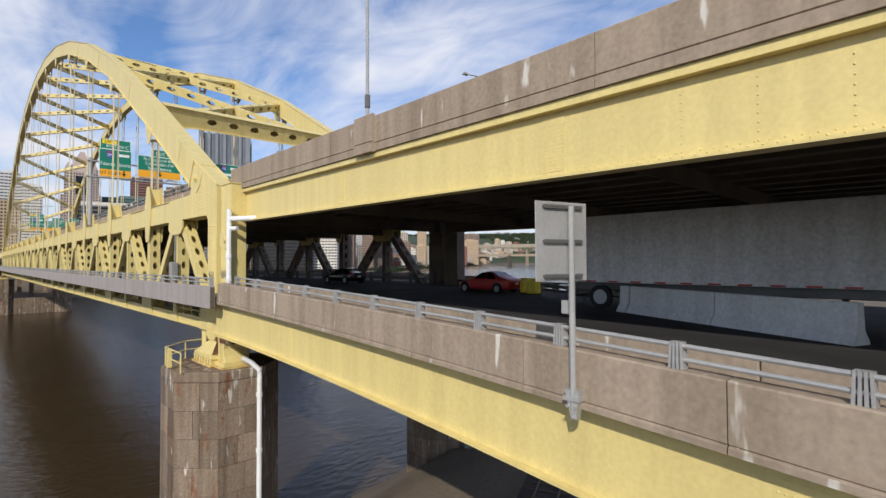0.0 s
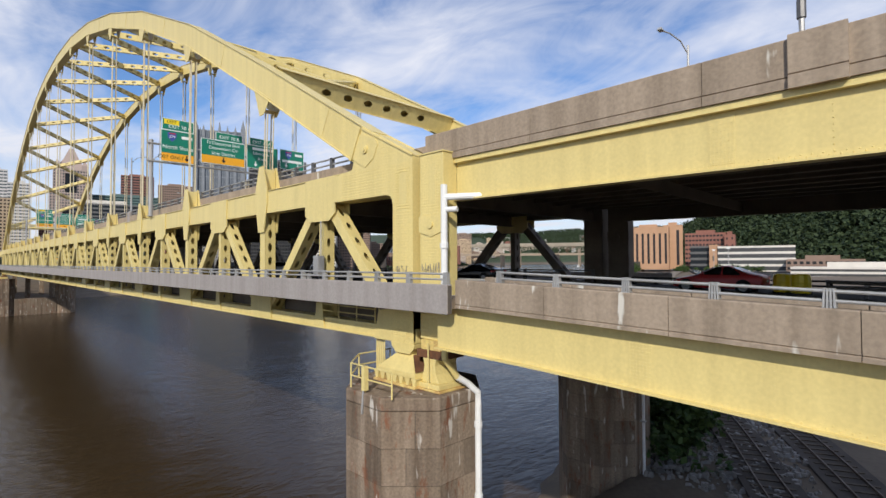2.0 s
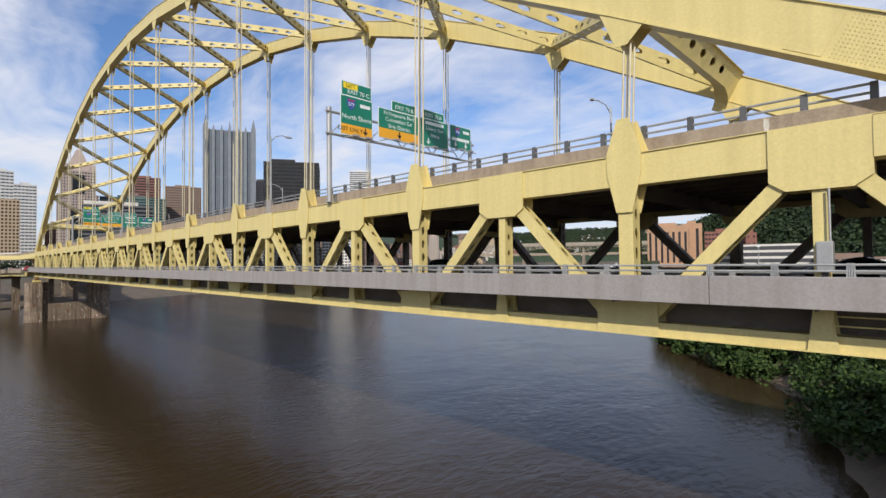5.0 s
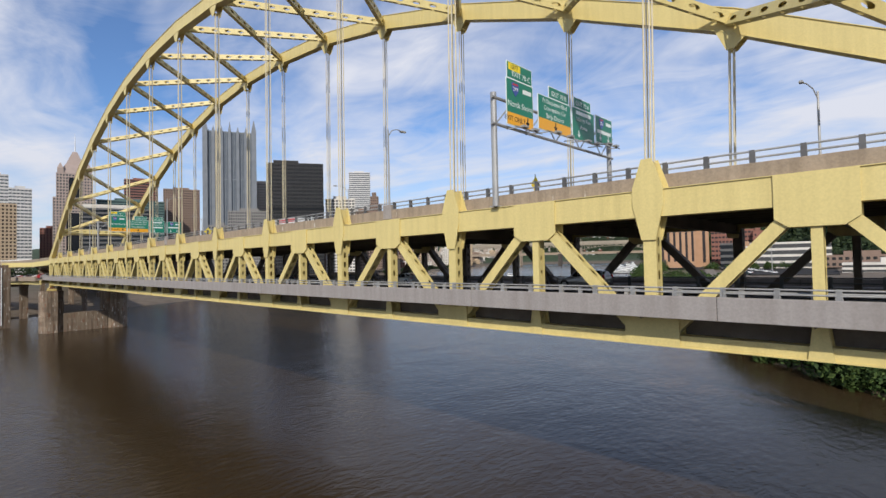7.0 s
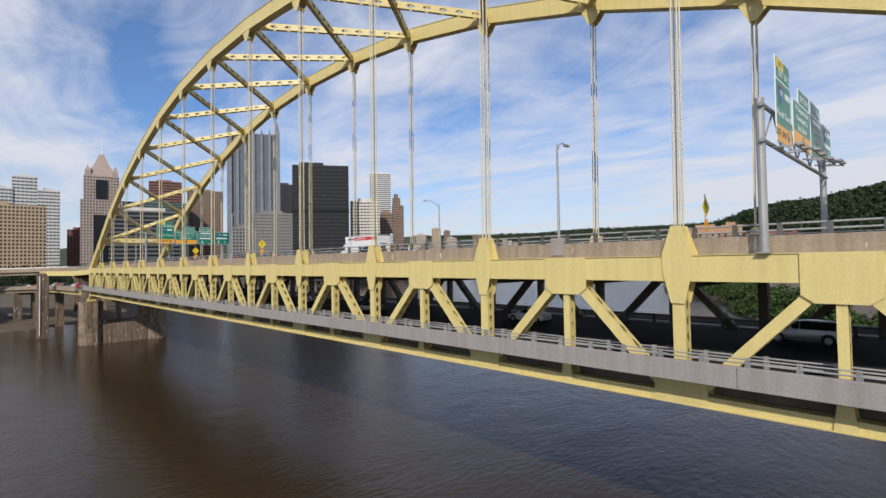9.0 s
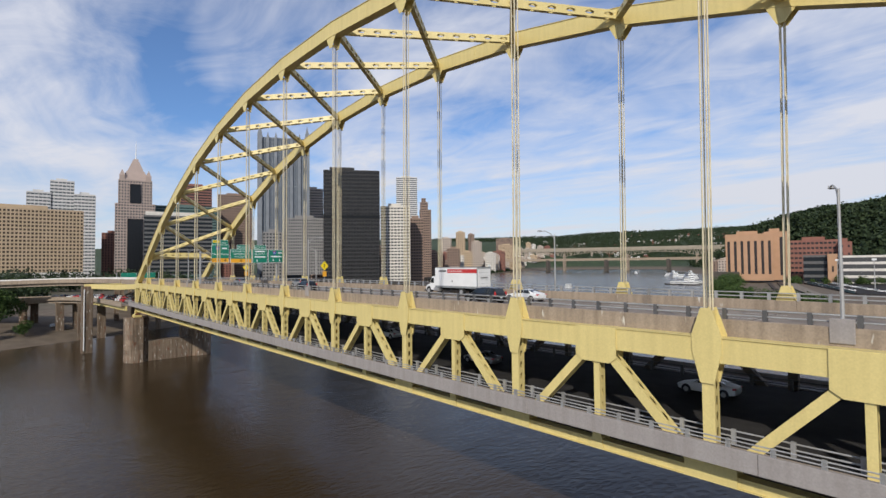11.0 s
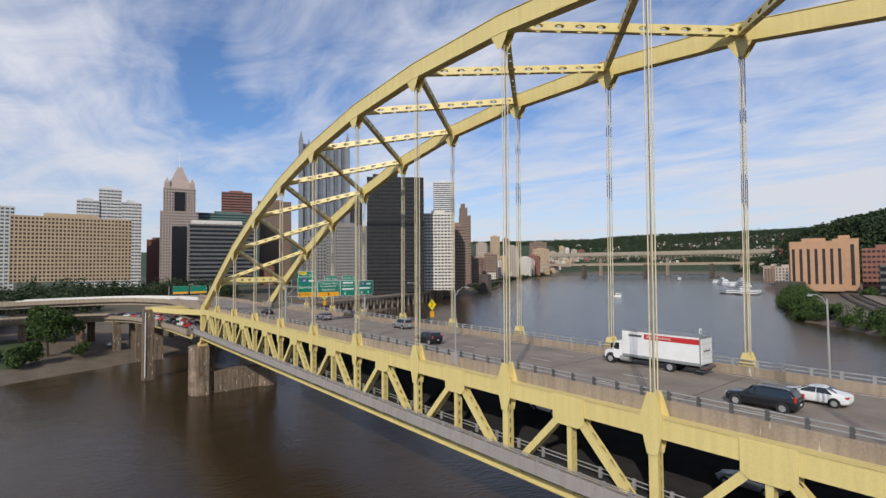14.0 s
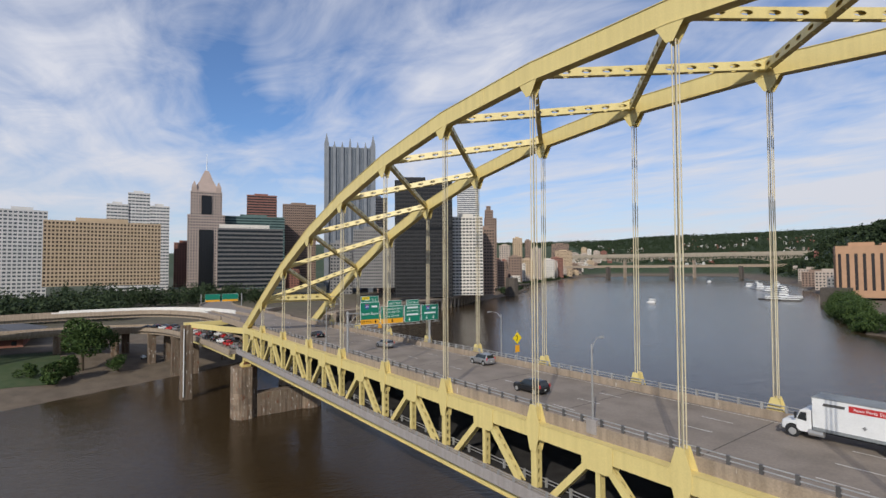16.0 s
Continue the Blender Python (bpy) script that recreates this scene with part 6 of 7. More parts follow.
def car(label, x, y, z, paint, length=4.7, height=1.45, half=0.92, suv=False, rails=False):
    """A car built along x, facing -x: a rounded shell with panes, lights, mirrors and wheels set on it."""
    t = thing("car", label, "car", at=(x, y, z))
    L, H, h = length / 2, height, half
    # along the car: sill, belt line, top, half width at the belt and at the top
    if suv:
        cowl, scr, end, foot = -L + 1.30, -L + 2.0, L - 0.42, L - 0.06
        secs = [(-L, 0.42, 0.80, 0.86, 0.74, 0.62), (-L + 0.10, 0.26, 0.90, 0.97, 0.90, 0.80), (-L + 0.85, 0.24, 0.99, 1.06, 0.99, 0.86), (cowl, 0.24, 1.04, 1.12, 1.0, 0.82),
                (scr, 0.24, 1.05, H - 0.04, 1.0, 0.76), (0.3, 0.24, 1.06, H, 1.0, 0.77), (end - 0.3, 0.24, 1.08, H - 0.04, 1.0, 0.76), (end, 0.26, 1.08, H - 0.12, 0.98, 0.74), (foot, 0.30, 0.98, 1.12, 0.94, 0.80), (L, 0.42, 0.82, 0.90, 0.86, 0.74)]
    else:
        cowl, scr, end, foot = -L + 1.38, -L + 2.25, L - 1.55, L - 0.72
        secs = [(-L, 0.38, 0.60, 0.64, 0.70, 0.60), (-L + 0.12, 0.22, 0.68, 0.74, 0.88, 0.78), (-L + 0.85, 0.20, 0.83, 0.89, 0.98, 0.84), (cowl, 0.20, 0.91, 0.98, 1.0, 0.80),
                (scr, 0.20, 0.93, H - 0.06, 1.0, 0.68), (scr + 0.6, 0.20, 0.94, H, 1.0, 0.68), (end, 0.20, 0.96, H - 0.06, 1.0, 0.66), (foot, 0.20, 0.98, 1.07, 0.98, 0.74), (L - 0.14, 0.26, 0.92, 1.02, 0.92, 0.78), (L, 0.42, 0.78, 0.86, 0.82, 0.70)]
    b = M()
    rings = []
    for sx, lo, belt, top, wb, wt_ in secs:
        rings.append(len(b.v))
        side = [(h * wb * 0.80, lo), (h * wb * 0.98, lo + 0.10), (h * wb, (lo + belt) / 2 + 0.05), (h * wb * 0.955, belt), (h * wt_, top - 0.05), (h * wt_ * 0.72, top)]
        b.v += [(sx, -v, w) for v, w in side] + [(sx, v, w) for v, w in reversed(side)]
    for i, j in zip(rings, rings[1:]):
        for a in range(12):
            c = (a + 1) % 12
            b.f.append((i + a, i + c, j + c, j + a))
            b.k.append(0)
    b.f += [tuple(rings[0] + a for a in range(12)), tuple(rings[-1] + 11 - a for a in range(12))]
    b.k += [0, 0]
    body = b.done("body", paint, t, smooth=True)
    d = body.modifiers.new("rounded", "SUBSURF")
    d.levels = d.render_levels = 2
    mid = next(q for q in secs if q[0] > scr + 0.05)
    belt, top = mid[2] + 0.05, H - 0.11
    yb, yt = h * 0.955, h * mid[5] + 0.035
    bp = (cowl + scr) / 2 + 0.55 if suv else (scr + end) / 2 + 0.02
    back = foot - 0.45 if suv else foot - 0.30
    top_back = end - 0.05 if suv else end + 0.06
    for s in (-1, 1):
        for p0, p1, q1, q0 in ((cowl + 0.22, bp - 0.04, bp - 0.04, scr + 0.10), (bp + 0.04, back, top_back, bp + 0.04)):
            pane(t, [(p0, s * yb, belt), (p1, s * yb, belt), (q1, s * yt, top), (q0, s * yt, top)], (0, s, 0))
        m = M()
        m.column([(cowl + 0.30, s * (h + 0.02)), (cowl + 0.46, s * (h + 0.02)), (cowl + 0.48, s * (h + 0.20)), (cowl + 0.36, s * (h + 0.20))], belt, belt + 0.14, top=0.8)
        m.done("mirror", paint, t)
        m = M()
        m.column([(-L + 0.02, s * h * 0.50), (-L + 0.02, s * h * 0.70), (-L + 0.34, s * h * 0.90), (-L + 0.34, s * h * 0.70)], secs[1][2] - 0.13, secs[1][2] - 0.0, top=0.85)
        m.done("headlight", LETTER, t)
        m = M()
        if suv:
            m.box(foot - 0.12, foot + 0.02, s * h * 0.90 - 0.07, s * h * 0.90 + 0.07, 0.92, 1.30)
        else:
            m.box(L - 0.26, L - 0.05, s * h * 0.72 - 0.17, s * h * 0.72 + 0.17, 0.78, 0.92)
        m.done("tail_light", REDPAINT, t)
        if rails:
            m = M()
            m.tube([(scr + 0.1, s * h * 0.66, H - 0.03), (scr + 0.25, s * h * 0.68, H + 0.06), (end - 0.3, s * h * 0.68, H + 0.05), (end - 0.1, s * h * 0.66, H - 0.06)], 0.022, 6)
            m.done("roof_rail", GALV, t)
    ws = h * mid[5] * 0.86
    pane(t, [(cowl + 0.06, -h * 0.76, secs[3][3] + 0.03), (cowl + 0.06, h * 0.76, secs[3][3] + 0.03), (scr - 0.10, ws, H - 0.12), (scr - 0.10, -ws, H - 0.12)], (-1, 0, 1), "windscreen")
    if suv:
        pane(t, [(foot - 0.04, -h * 0.74, 1.17), (foot - 0.04, h * 0.74, 1.17), (end + 0.07, ws, H - 0.20), (end + 0.07, -ws, H - 0.20)], (1, 0, 0.2), "rear_window")
    else:
        pane(t, [(foot - 0.08, -h * 0.70, 1.10), (foot - 0.08, h * 0.70, 1.10), (end + 0.10, ws, H - 0.12), (end + 0.10, -ws, H - 0.12)], (1, 0, 1), "rear_window")
    m = M()
    m.box(L - 0.05, L + 0.015, -0.16, 0.16, 0.62, 0.74)
    m.done("plate", LETTER, t)
    m = M()
    m.box(-L - 0.015, -L + 0.08, -h * 0.48, h * 0.48, 0.42, 0.58)
    m.done("grille", RUBBER, t)
    r = 0.34 if not suv else 0.38
    for ax in (-L + 0.85, L - 0.92):
        for s in (-1, 1):
            m = M()
            m.tube([(ax, s * (h + 0.002), r + 0.03), (ax, s * (h - 0.2), r + 0.03)], r * 1.14, 18)
            m.done("wheel_arch", RUBBER, t)
    wheels(t, (-L + 0.85, L - 0.92), h + 0.012, r, 0)
    return t


def deck_car(label, x, y, *more):
    car(label, x, y, UPPER + rise(x), *more)


deck_car("white sedan driving on the upper roadway", -84.5, 11.4, WHITE, 4.85, 1.46)
deck_car("black sport utility vehicle with rails on the upper roadway", -86.5, 6.9, BLACKPAINT, 4.9, 1.75, 0.95, True, True)
deck_car("black sport utility vehicle on the upper roadway", -129.5, 7.3, BLACKPAINT, 4.7, 1.7, 0.95, True)
deck_car("silver off-road vehicle on the upper roadway", -147.0, 14.6, SILVER, 4.4, 1.8, 0.92, True)
deck_car("silver car on the upper roadway further on", -172.0, 11.2, SILVER, 4.5, 1.6, 0.92, True)
deck_car("dark car on the upper roadway far along", -196.0, 7.2, BLACKPAINT)
car("white sedan on the lower roadway", -65.5, 12.0, LOWER, WHITE)
car("silver sport utility vehicle on the lower roadway", -42.0, 13.5, LOWER, SILVER, 4.8, 1.75, 0.95, True)
car("silver sedan on the lower roadway", -88.0, 8.0, LOWER, SILVER)
car("white car on the lower roadway", -112.0, 12.5, LOWER, WHITE)
car("dark car on the lower roadway", -8.0, 14.0, LOWER, BLACKPAINT)
car("red car on the lower approach roadway", 9.5, 14.2, LOWER - 0.15, REDPAINT, 4.6, 1.5)
GREYROOF = material("grey_truck_roof", (0.25, 0.27, 0.27), (0.19, 0.20, 0.20), rough=0.55, stain=0.1, bump=0.05)


def box_truck(x, y, z):
    t = thing("box_truck", "white box truck with a red stripe on the upper roadway", "truck", at=(x, y, z))
    B0, B1, TOP = 2.55, 10.9, 3.8
    m = M()
    m.box(B0, B1, -1.25, 1.25, 1.12, TOP - 0.03)
    m.done("cargo_box", WHITE, t)
    m = M()
    m.box(B0 - 0.02, B1 + 0.02, -1.27, 1.27, TOP - 0.03, TOP + 0.04)
    m.done("box_roof", GREYROOF, t, "grey sheet roof")
    for s in (-1, 1):
        m = M()
        m.box(B0, B1, s * 1.265 - 0.012, s * 1.265 + 0.012, 1.02, 1.28)
        m.done("lower_trim", GREYROOF, t)
        m = M()
        m.box(B1 - 0.09, B1 + 0.04, s * 1.265 - 0.02, s * 1.265 + 0.02, 1.02, TOP)
        m.done("corner_post", GREYROOF, t)
        m = M()
        m.box(B0 + 2.55, B1 - 0.1, s * 1.256 - 0.006, s * 1.256 + 0.006, 3.06, 3.58)
        m.done("stripe", REDPAINT, t)
        m = M()
        m.tube([(6.1, s * 1.25, 1.95), (6.1, s * 1.27, 1.95)], 0.17, 4)
        m.done("badge", SILVER, t)
    # the trade name is a plain bar; the words after it can be read
    m = M()
    m.prism([(B0 + 0.75, 3.2), (B0 + 2.25, 3.2), (B0 + 2.33, 3.44), (B0 + 0.83, 3.44)], -1.262, -1.25)
    m.done("name_bar", DARKSTEEL, t)
    o = new("lettering", text_mesh("Auto Parts Stores", 0.36, LETTER))
    o.parent = t
    o.matrix_basis = Matrix.Translation((B0 + 4.15, -1.266, 3.32)) @ Matrix.Rotation(radians(90), 4, "X")
    m = M()
    m.box(B1, B1 + 0.05, -1.12, 1.12, 1.2, 3.62)
    d = m.done("rear_door", WHITE, t)
    for k in range(1, 5):
        m = M()
        m.box(B1 + 0.05, B1 + 0.056, -1.12, 1.12, 1.2 + k * 0.48, 1.22 + k * 0.48)
        m.done("door_joint", GREYROOF, d)
    m = M()
    m.prism([(B1 + 0.05, 2.35), (B1 + 0.06, 2.35), (B1 + 0.06, 2.5), (B1 + 0.05, 2.5)], -0.7, 0.7)
    m.done("name_bar", DARKSTEEL, d)
    m = M()
    m.box(B1, B1 + 0.03, -1.25, 1.25, 3.62, TOP)
    m.done("door_header", GREYROOF, t)
    # cab: sloping bonnet, upright screen, sleeper-less roof
    c = M()
    for sx, w, lo, hi in ((0.0, 0.78, 0.62, 1.15), (0.12, 0.90, 0.55, 1.32), (0.7, 1.02, 0.6, 1.50), (1.22, 1.06, 0.6, 1.62)):
        c.v += [(sx, -w, lo), (sx, -w, hi - 0.15), (sx, -w * 0.72, hi), (sx, w * 0.72, hi), (sx, w, hi - 0.15), (sx, w, lo)]
    for i in range(0, 18, 6):
        c.f += [(i + a, i + (a + 1) % 6, i + 6 + (a + 1) % 6, i + 6 + a) for a in range(6)]
    c.f += [tuple(range(6)), tuple(range(23, 17, -1))]
    c.k = [0] * len(c.f)
    c.done("bonnet", WHITE, t, bevel=0.05)
    c = M()
    c.prism([(1.22, 0.62), (1.20, 1.60), (1.56, 2.46), (1.75, 2.58), (2.42, 2.60), (2.42, 0.62)], -1.08, 1.08)
    c.done("cab", WHITE, t, bevel=0.08)
    for s in (-1, 1):
        pane(t, [(1.34, s * 1.085, 1.66), (2.06, s * 1.085, 1.60), (2.06, s * 1.085, 2.34), (1.62, s * 1.085, 2.34)], (0, s, 0), "side_window")
        m = M()
        m.box(1.22, 1.34, s * 1.30 - 0.12, s * 1.30 + 0.12, 1.75, 2.25)
        m.beam((1.3, s * 1.08, 2.1), (1.3, s * 1.2, 2.1), 0.03, 0.03, (1, 0, 0))
        m.done("mirror", RUBBER, t)
        m = M()
        m.tube([(2.2, s * 0.98, 0.72), (3.3, s * 0.98, 0.72)], 0.30, 12)
        m.done("fuel_tank", GALV, t)
        m = M()
        m.box(0.06, 0.16, s * 0.72 - 0.14, s * 0.72 + 0.14, 0.86, 1.08)
        m.done("headlight", LETTER, t)
        m = M()
        m.box(B1 + 0.35, B1 + 0.38, s * 1.0 - 0.1, s * 1.0 + 0.1, 0.78, 0.92)
        m.done("tail_light", REDPAINT, t)
        for ax in (0.98, 7.75):
            m = M()
            m.tube([(ax, s * 1.075, 0.58), (ax, s * 0.8, 0.58)], 0.60 if ax < 2 else 0.55, 16)
            m.done("wheel_arch", RUBBER, t)
    pane(t, [(1.24, -0.98, 1.68), (1.24, 0.98, 1.68), (1.53, 0.92, 2.40), (1.53, -0.92, 2.40)], (-1, 0, 0.3), "windscreen")
    m = M()
    m.box(-0.06, 0.0, -0.55, 0.55, 0.72, 1.1)
    m.done("grille", DARKSTEEL, t)
    m = M()
    m.box(-0.12, 0.1, -1.08, 1.08, 0.42, 0.68)
    m.done("bumper", DARKSTEEL, t)
    m = M()
    m.box(0.3, 11.0, -0.45, 0.45, 0.68, 1.02)
    m.done("chassis", RUBBER, t)
    m = M()
    m.box(B1 - 0.1, B1 + 0.36, -1.2, 1.2, 0.72, 0.98)
    m.box(B1 - 0.6, B1 + 0.1, -0.9, 0.9, 0.45, 0.60)
    m.done("liftgate", DARKSTEEL, t)
    wheels(t, (0.98, 7.75), 1.16, 0.5, 0)


box_truck(-105.0, 14.9, UPPER + rise(-101.0))


TRAILER = material("grimy_white_panel", (0.74, 0.73, 0.71), (0.60, 0.58, 0.55), rough=0.6, stain=0.14, bump=0.05, streak=True)


def semi_trailer(x, y, z):
    t = thing("semi_truck", "white semi trailer truck on the lower approach roadway", "truck", at=(x, y, z))
    m = M()
    m.box(0, 16.0, -1.3, 1.3, 1.15, 4.05)
    m.done("trailer_box", TRAILER, t, bevel=0.03)
    m = M()
    for k in range(16):
        m.box(0.2 + k, 0.65 + k, -1.31, -1.3, 1.17, 1.23)
    m.done("reflective_strip", REDPAINT, t)
    m = M()
    m.box(0.3, 15.8, -0.6, 0.6, 0.8, 1.12)
    m.done("chassis", DARKSTEEL, t)
    m = M()
    m.box(0.05, 0.2, -1.15, 1.15, 0.45, 0.58)
    m.box(0.1, 0.2, -0.6, -0.5, 0.5, 1.15)
    m.box(0.1, 0.2, 0.5, 0.6, 0.5, 1.15)
    m.done("rear_guard", DARKSTEEL, t)
    c = M()
    c.prism([(17.0, 0.6), (17.0, 3.9), (19.2, 3.9), (20.2, 3.0), (20.8, 1.9), (23.0, 1.7), (23.2, 0.6)], -1.25, 1.25)
    c.done("tractor_cab", WHITE, t, bevel=0.1)
    wheels(t, (1.8, 3.1, 17.6, 18.9, 22.2), 1.25, 0.52, 0)


semi_trailer(18.9, 9.8, LOWER - 0.12)
t = thing("concrete_barrier", "grey white concrete traffic barrier across the lower roadway", "barrier")
BAR_A, BAR_B = Vector((21.9, 8.2, 17.87)), Vector((29.9, 4.6, 17.83))
for u, v in ((0.0, 0.06), (0.07, 0.52), (0.525, 1.0)):
    p, q = BAR_A.lerp(BAR_B, u), BAR_A.lerp(BAR_B, v)
    s = Vector((BAR_B.y - BAR_A.y, BAR_A.x - BAR_B.x, 0)).normalized()
    m = M()
    rows = [(0.32, 0.0), (0.30, 0.10), (0.14, 0.36), (0.10, 1.06)]
    ring = [(-o, z) for o, z in rows] + [(o, z) for o, z in reversed(rows)]
    n = len(ring)
    for c in (p, q):
        m.v += [tuple(c + s * o + Vector((0, 0, z))) for o, z in ring]
    m.f += [tuple(range(n)), tuple(range(2 * n - 1, n - 1, -1))] + [(a, n + a, n + (a + 1) % n, (a + 1) % n) for a in range(n)]
    m.k += [0] * (n + 2)
    m.done("segment", WHITEWALL, t)



def crash_cushion():
    """Yellow drums where the lanes part, with a dark guardrail back to the concrete barrier."""
    t = thing("crash_cushion", "yellow crash cushion with a dark base on the lower roadway", "crash cushion")
    for k in range(2):
        x, y = 12.4 + k * 0.85, 14.5 - k * 0.5
        m = M()
        m.tube([(x, y, 17.96), (x, y, 18.06), (x, y, 18.45), (x, y, 18.5), (x, y, 18.85), (x, y, 18.9)], [0.40, 0.44, 0.42, 0.43, 0.40, 0.36], 14)
        m.done("drum", SIGNYELLOW, t)
        m = M()
        m.tube([(x, y, 17.9), (x, y, 17.97)], 0.48, 14)
        m.done("base", RUBBER, t)
    t = thing("guardrail", "dark steel guardrail between crash cushion and concrete barrier", "guardrail")
    p, q = Vector((14.4, 13.2, 17.9)), Vector((21.7, 8.4, 17.88))
    for z in (0.42, 0.68):
        m = M()
        m.beam(p + Vector((0, 0, z)), q + Vector((0, 0, z)), 0.08, 0.17)
        m.done("rail", DARKSTEEL, t)
    for k in range(6):
        c = p.lerp(q, k / 5)
        m = M()
        m.box(c.x - 0.06, c.x + 0.06, c.y + 0.05, c.y + 0.17, c.z, c.z + 0.78)
        m.done("post", DARKSTEEL, t)


crash_cushion()

# ---------- small things at the near pier ----------


def drain_pipe():
    t = thing("drain_pipe", "white painted drain pipe running down past the pier", "pipe")
    m = M()
    m.tube([(2.8, -0.62, 23.0), (2.8, -0.62, 17.6)], 0.15, 10)
    m.done("pipe", WHITE, t)
    m = M()
    m.tube([(2.8, -0.62, 17.6), (2.8, -0.62, 15.4), (2.85, 0.1, 14.5)], 0.148, 10)
    m.done("lower_pipe", YELLOW, t, "yellow painted length of pipe")
    m = M()
    m.tube([(2.85, 0.1, 14.5), (3.05, 0.55, 14.2), (3.32, 0.95, 13.75), (3.32, 0.97, 13.2), (3.32, 0.97, 0.0)], 0.15, 10)
    m.done("pipe", WHITE, t)
    m = M()
    m.tube([(2.8, -0.62, 22.45), (4.2, 0.6, 22.5)], 0.15, 10)
    m.tube([(2.8, -0.62, 21.9), (3.4, -0.4, 21.9)], 0.12, 10)
    m.done("branch_pipe", WHITE, t)
    for z in (20.2, 18.9, 17.2, 12.2, 9.0, 5.6):
        x, y = (2.8, -0.62) if z > 15 else (3.32, 0.97)
        m = M()
        m.tube([(x, y, z), (x, y, z + 0.25)], 0.19, 10)
        m.done("collar", WHITE, t)


drain_pipe()


def pier_rail():
    t = thing("pier_railing", "yellow pipe handrail round the pier top", "railing")
    ring = [(1.9, -2.85), (0.1, -2.85), (-1.1, -2.8), (-2.65, -1.25), (-2.7, 0.8)]
    for x, y in ring:
        m = M()
        m.tube([(x, y, 13.9), (x, y, 15.0)], 0.04, 6)
        m.done("post", YELLOW, t)
    for z in (14.45, 15.0):
        m = M()
        m.tube([(x, y, z) for x, y in ring], 0.035, 6)
        m.done("rail", YELLOW, t)
    b = thing("cable_box", "yellow utility box hung over the pier edge", "utility box")
    m = M()
    m.box(0.06, 0.28, -3.06, -2.84, 14.0, 15.05)
    m.done("box", YELLOW, b)
    m = M()
    m.tube([(0.17, -3.04, 14.0), (0.14, -3.09, 13.0)], 0.05, 6)
    m.done("conduit", GALV, b)
    b = thing("survey_target", "small red and white chequered target on the pier", "target")
    for i in range(2):
        for j in range(2):
            m = M()
            m.box(-0.2 + i * 0.17, -0.03 + i * 0.17, -2.97, -2.90, 12.0 + j * 0.2, 12.2 + j * 0.2)
            m.done("square", WHITE if i == j else REDPAINT, b)


pier_rail()


def conduits():
    """Thin pipes that drop from the deck to the pier beside the bearing."""
    t = thing("conduit_bundle", "bundle of thin yellow conduits beside the bridge bearing", "conduit")
    for k in range(5):
        x = -2.4 + k * 0.15
        m = M()
        m.tube([(x + 0.35, -0.3, 16.4), (x, -0.3, 15.6), (x, -0.3, 13.9)], 0.045, 6)
        m.done("conduit", YELLOW, t)


conduits()


def parapet_sign():
    """The back of a sign bolted to the lower parapet."""
    x, y = 26.44, -3.07
    t = thing("parapet_sign", "back of grey aluminium sign on a pole by the parapet", "traffic sign")
    m = M()
    m.tube([(x, y, 17.1), (x, y, 21.02)], 0.062, 10)
    m.done("pole", GALV, t)
    m = M()
    m.column([(-0.645, -0.012), (0.645, -0.012), (0.645, 0.012), (-0.645, 0.012)], -0.76, 0.76)
    p = m.done("panel", GALV, t, bevel=0.02)
    at, turn = (x - 0.13, y - 0.14, 20.34), (0, 0, radians(75))
    p.location, p.rotation_euler = at, turn
    for z in (-0.66, 0.0, 0.66):
        m = M()
        m.box(-0.48, 0.48, -0.06, -0.012, z - 0.022, z + 0.022)
        m.box(-0.48, 0.48, -0.075, -0.06, z - 0.035, z + 0.035)
        r = m.done("bracket", DARKSTEEL, t)
        r.location, r.rotation_euler = at, turn
    m = M()
    m.prism([(x - 0.16, 17.5), (x + 0.16, 17.5), (x + 0.08, 16.95), (x - 0.02, 16.95)], y - 0.05, y + 0.12)
    m.box(x - 0.17, x + 0.17, y - 0.09, y + 0.12, 17.30, 17.38)
    for dx, z in ((-0.08, 17.2), (0.09, 17.2), (0.03, 17.0)):
        m.tube([(x + dx, y - 0.1, z), (x + dx, y - 0.04, z)], 0.03, 6)
    m.done("clamp", GALV, t)
    m = M()
    m.box(x - 0.2, x - 0.06, y - 0.06, y + 0.06, 18.95, 19.2)
    m.done("junction_box", GALV, t)


parapet_sign()

# ---------- trees and far things ----------


def leaf_material(name, a, b):
    m = bpy.data.materials.new(name)
    m.use_nodes = True
    t = m.node_tree
    N, L = t.nodes.new, t.links.new
    bs = t.nodes["Principled BSDF"]
    g = N("ShaderNodeNewGeometry")
    r = N("ShaderNodeValToRGB")
    r.color_ramp.elements[0].color, r.color_ramp.elements[1].color = (*a, 1), (*b, 1)
    L(g.outputs["Random Per Island"], r.inputs[0])
    L(r.outputs[0], bs.inputs["Base Color"])
    bs.inputs["Roughness"].default_value = 0.7
    bs.inputs["Specular IOR Level"].default_value = 0.2
    return m


LEAF = leaf_material("leaves", (0.020, 0.045, 0.012), (0.075, 0.115, 0.030))
WOODS = leaf_material("far_leaves", (0.016, 0.030, 0.014), (0.048, 0.068, 0.028))
BARK = material("bark", (0.10, 0.075, 0.05), rough=0.95, bump=0.5)
rng = random.Random(7)


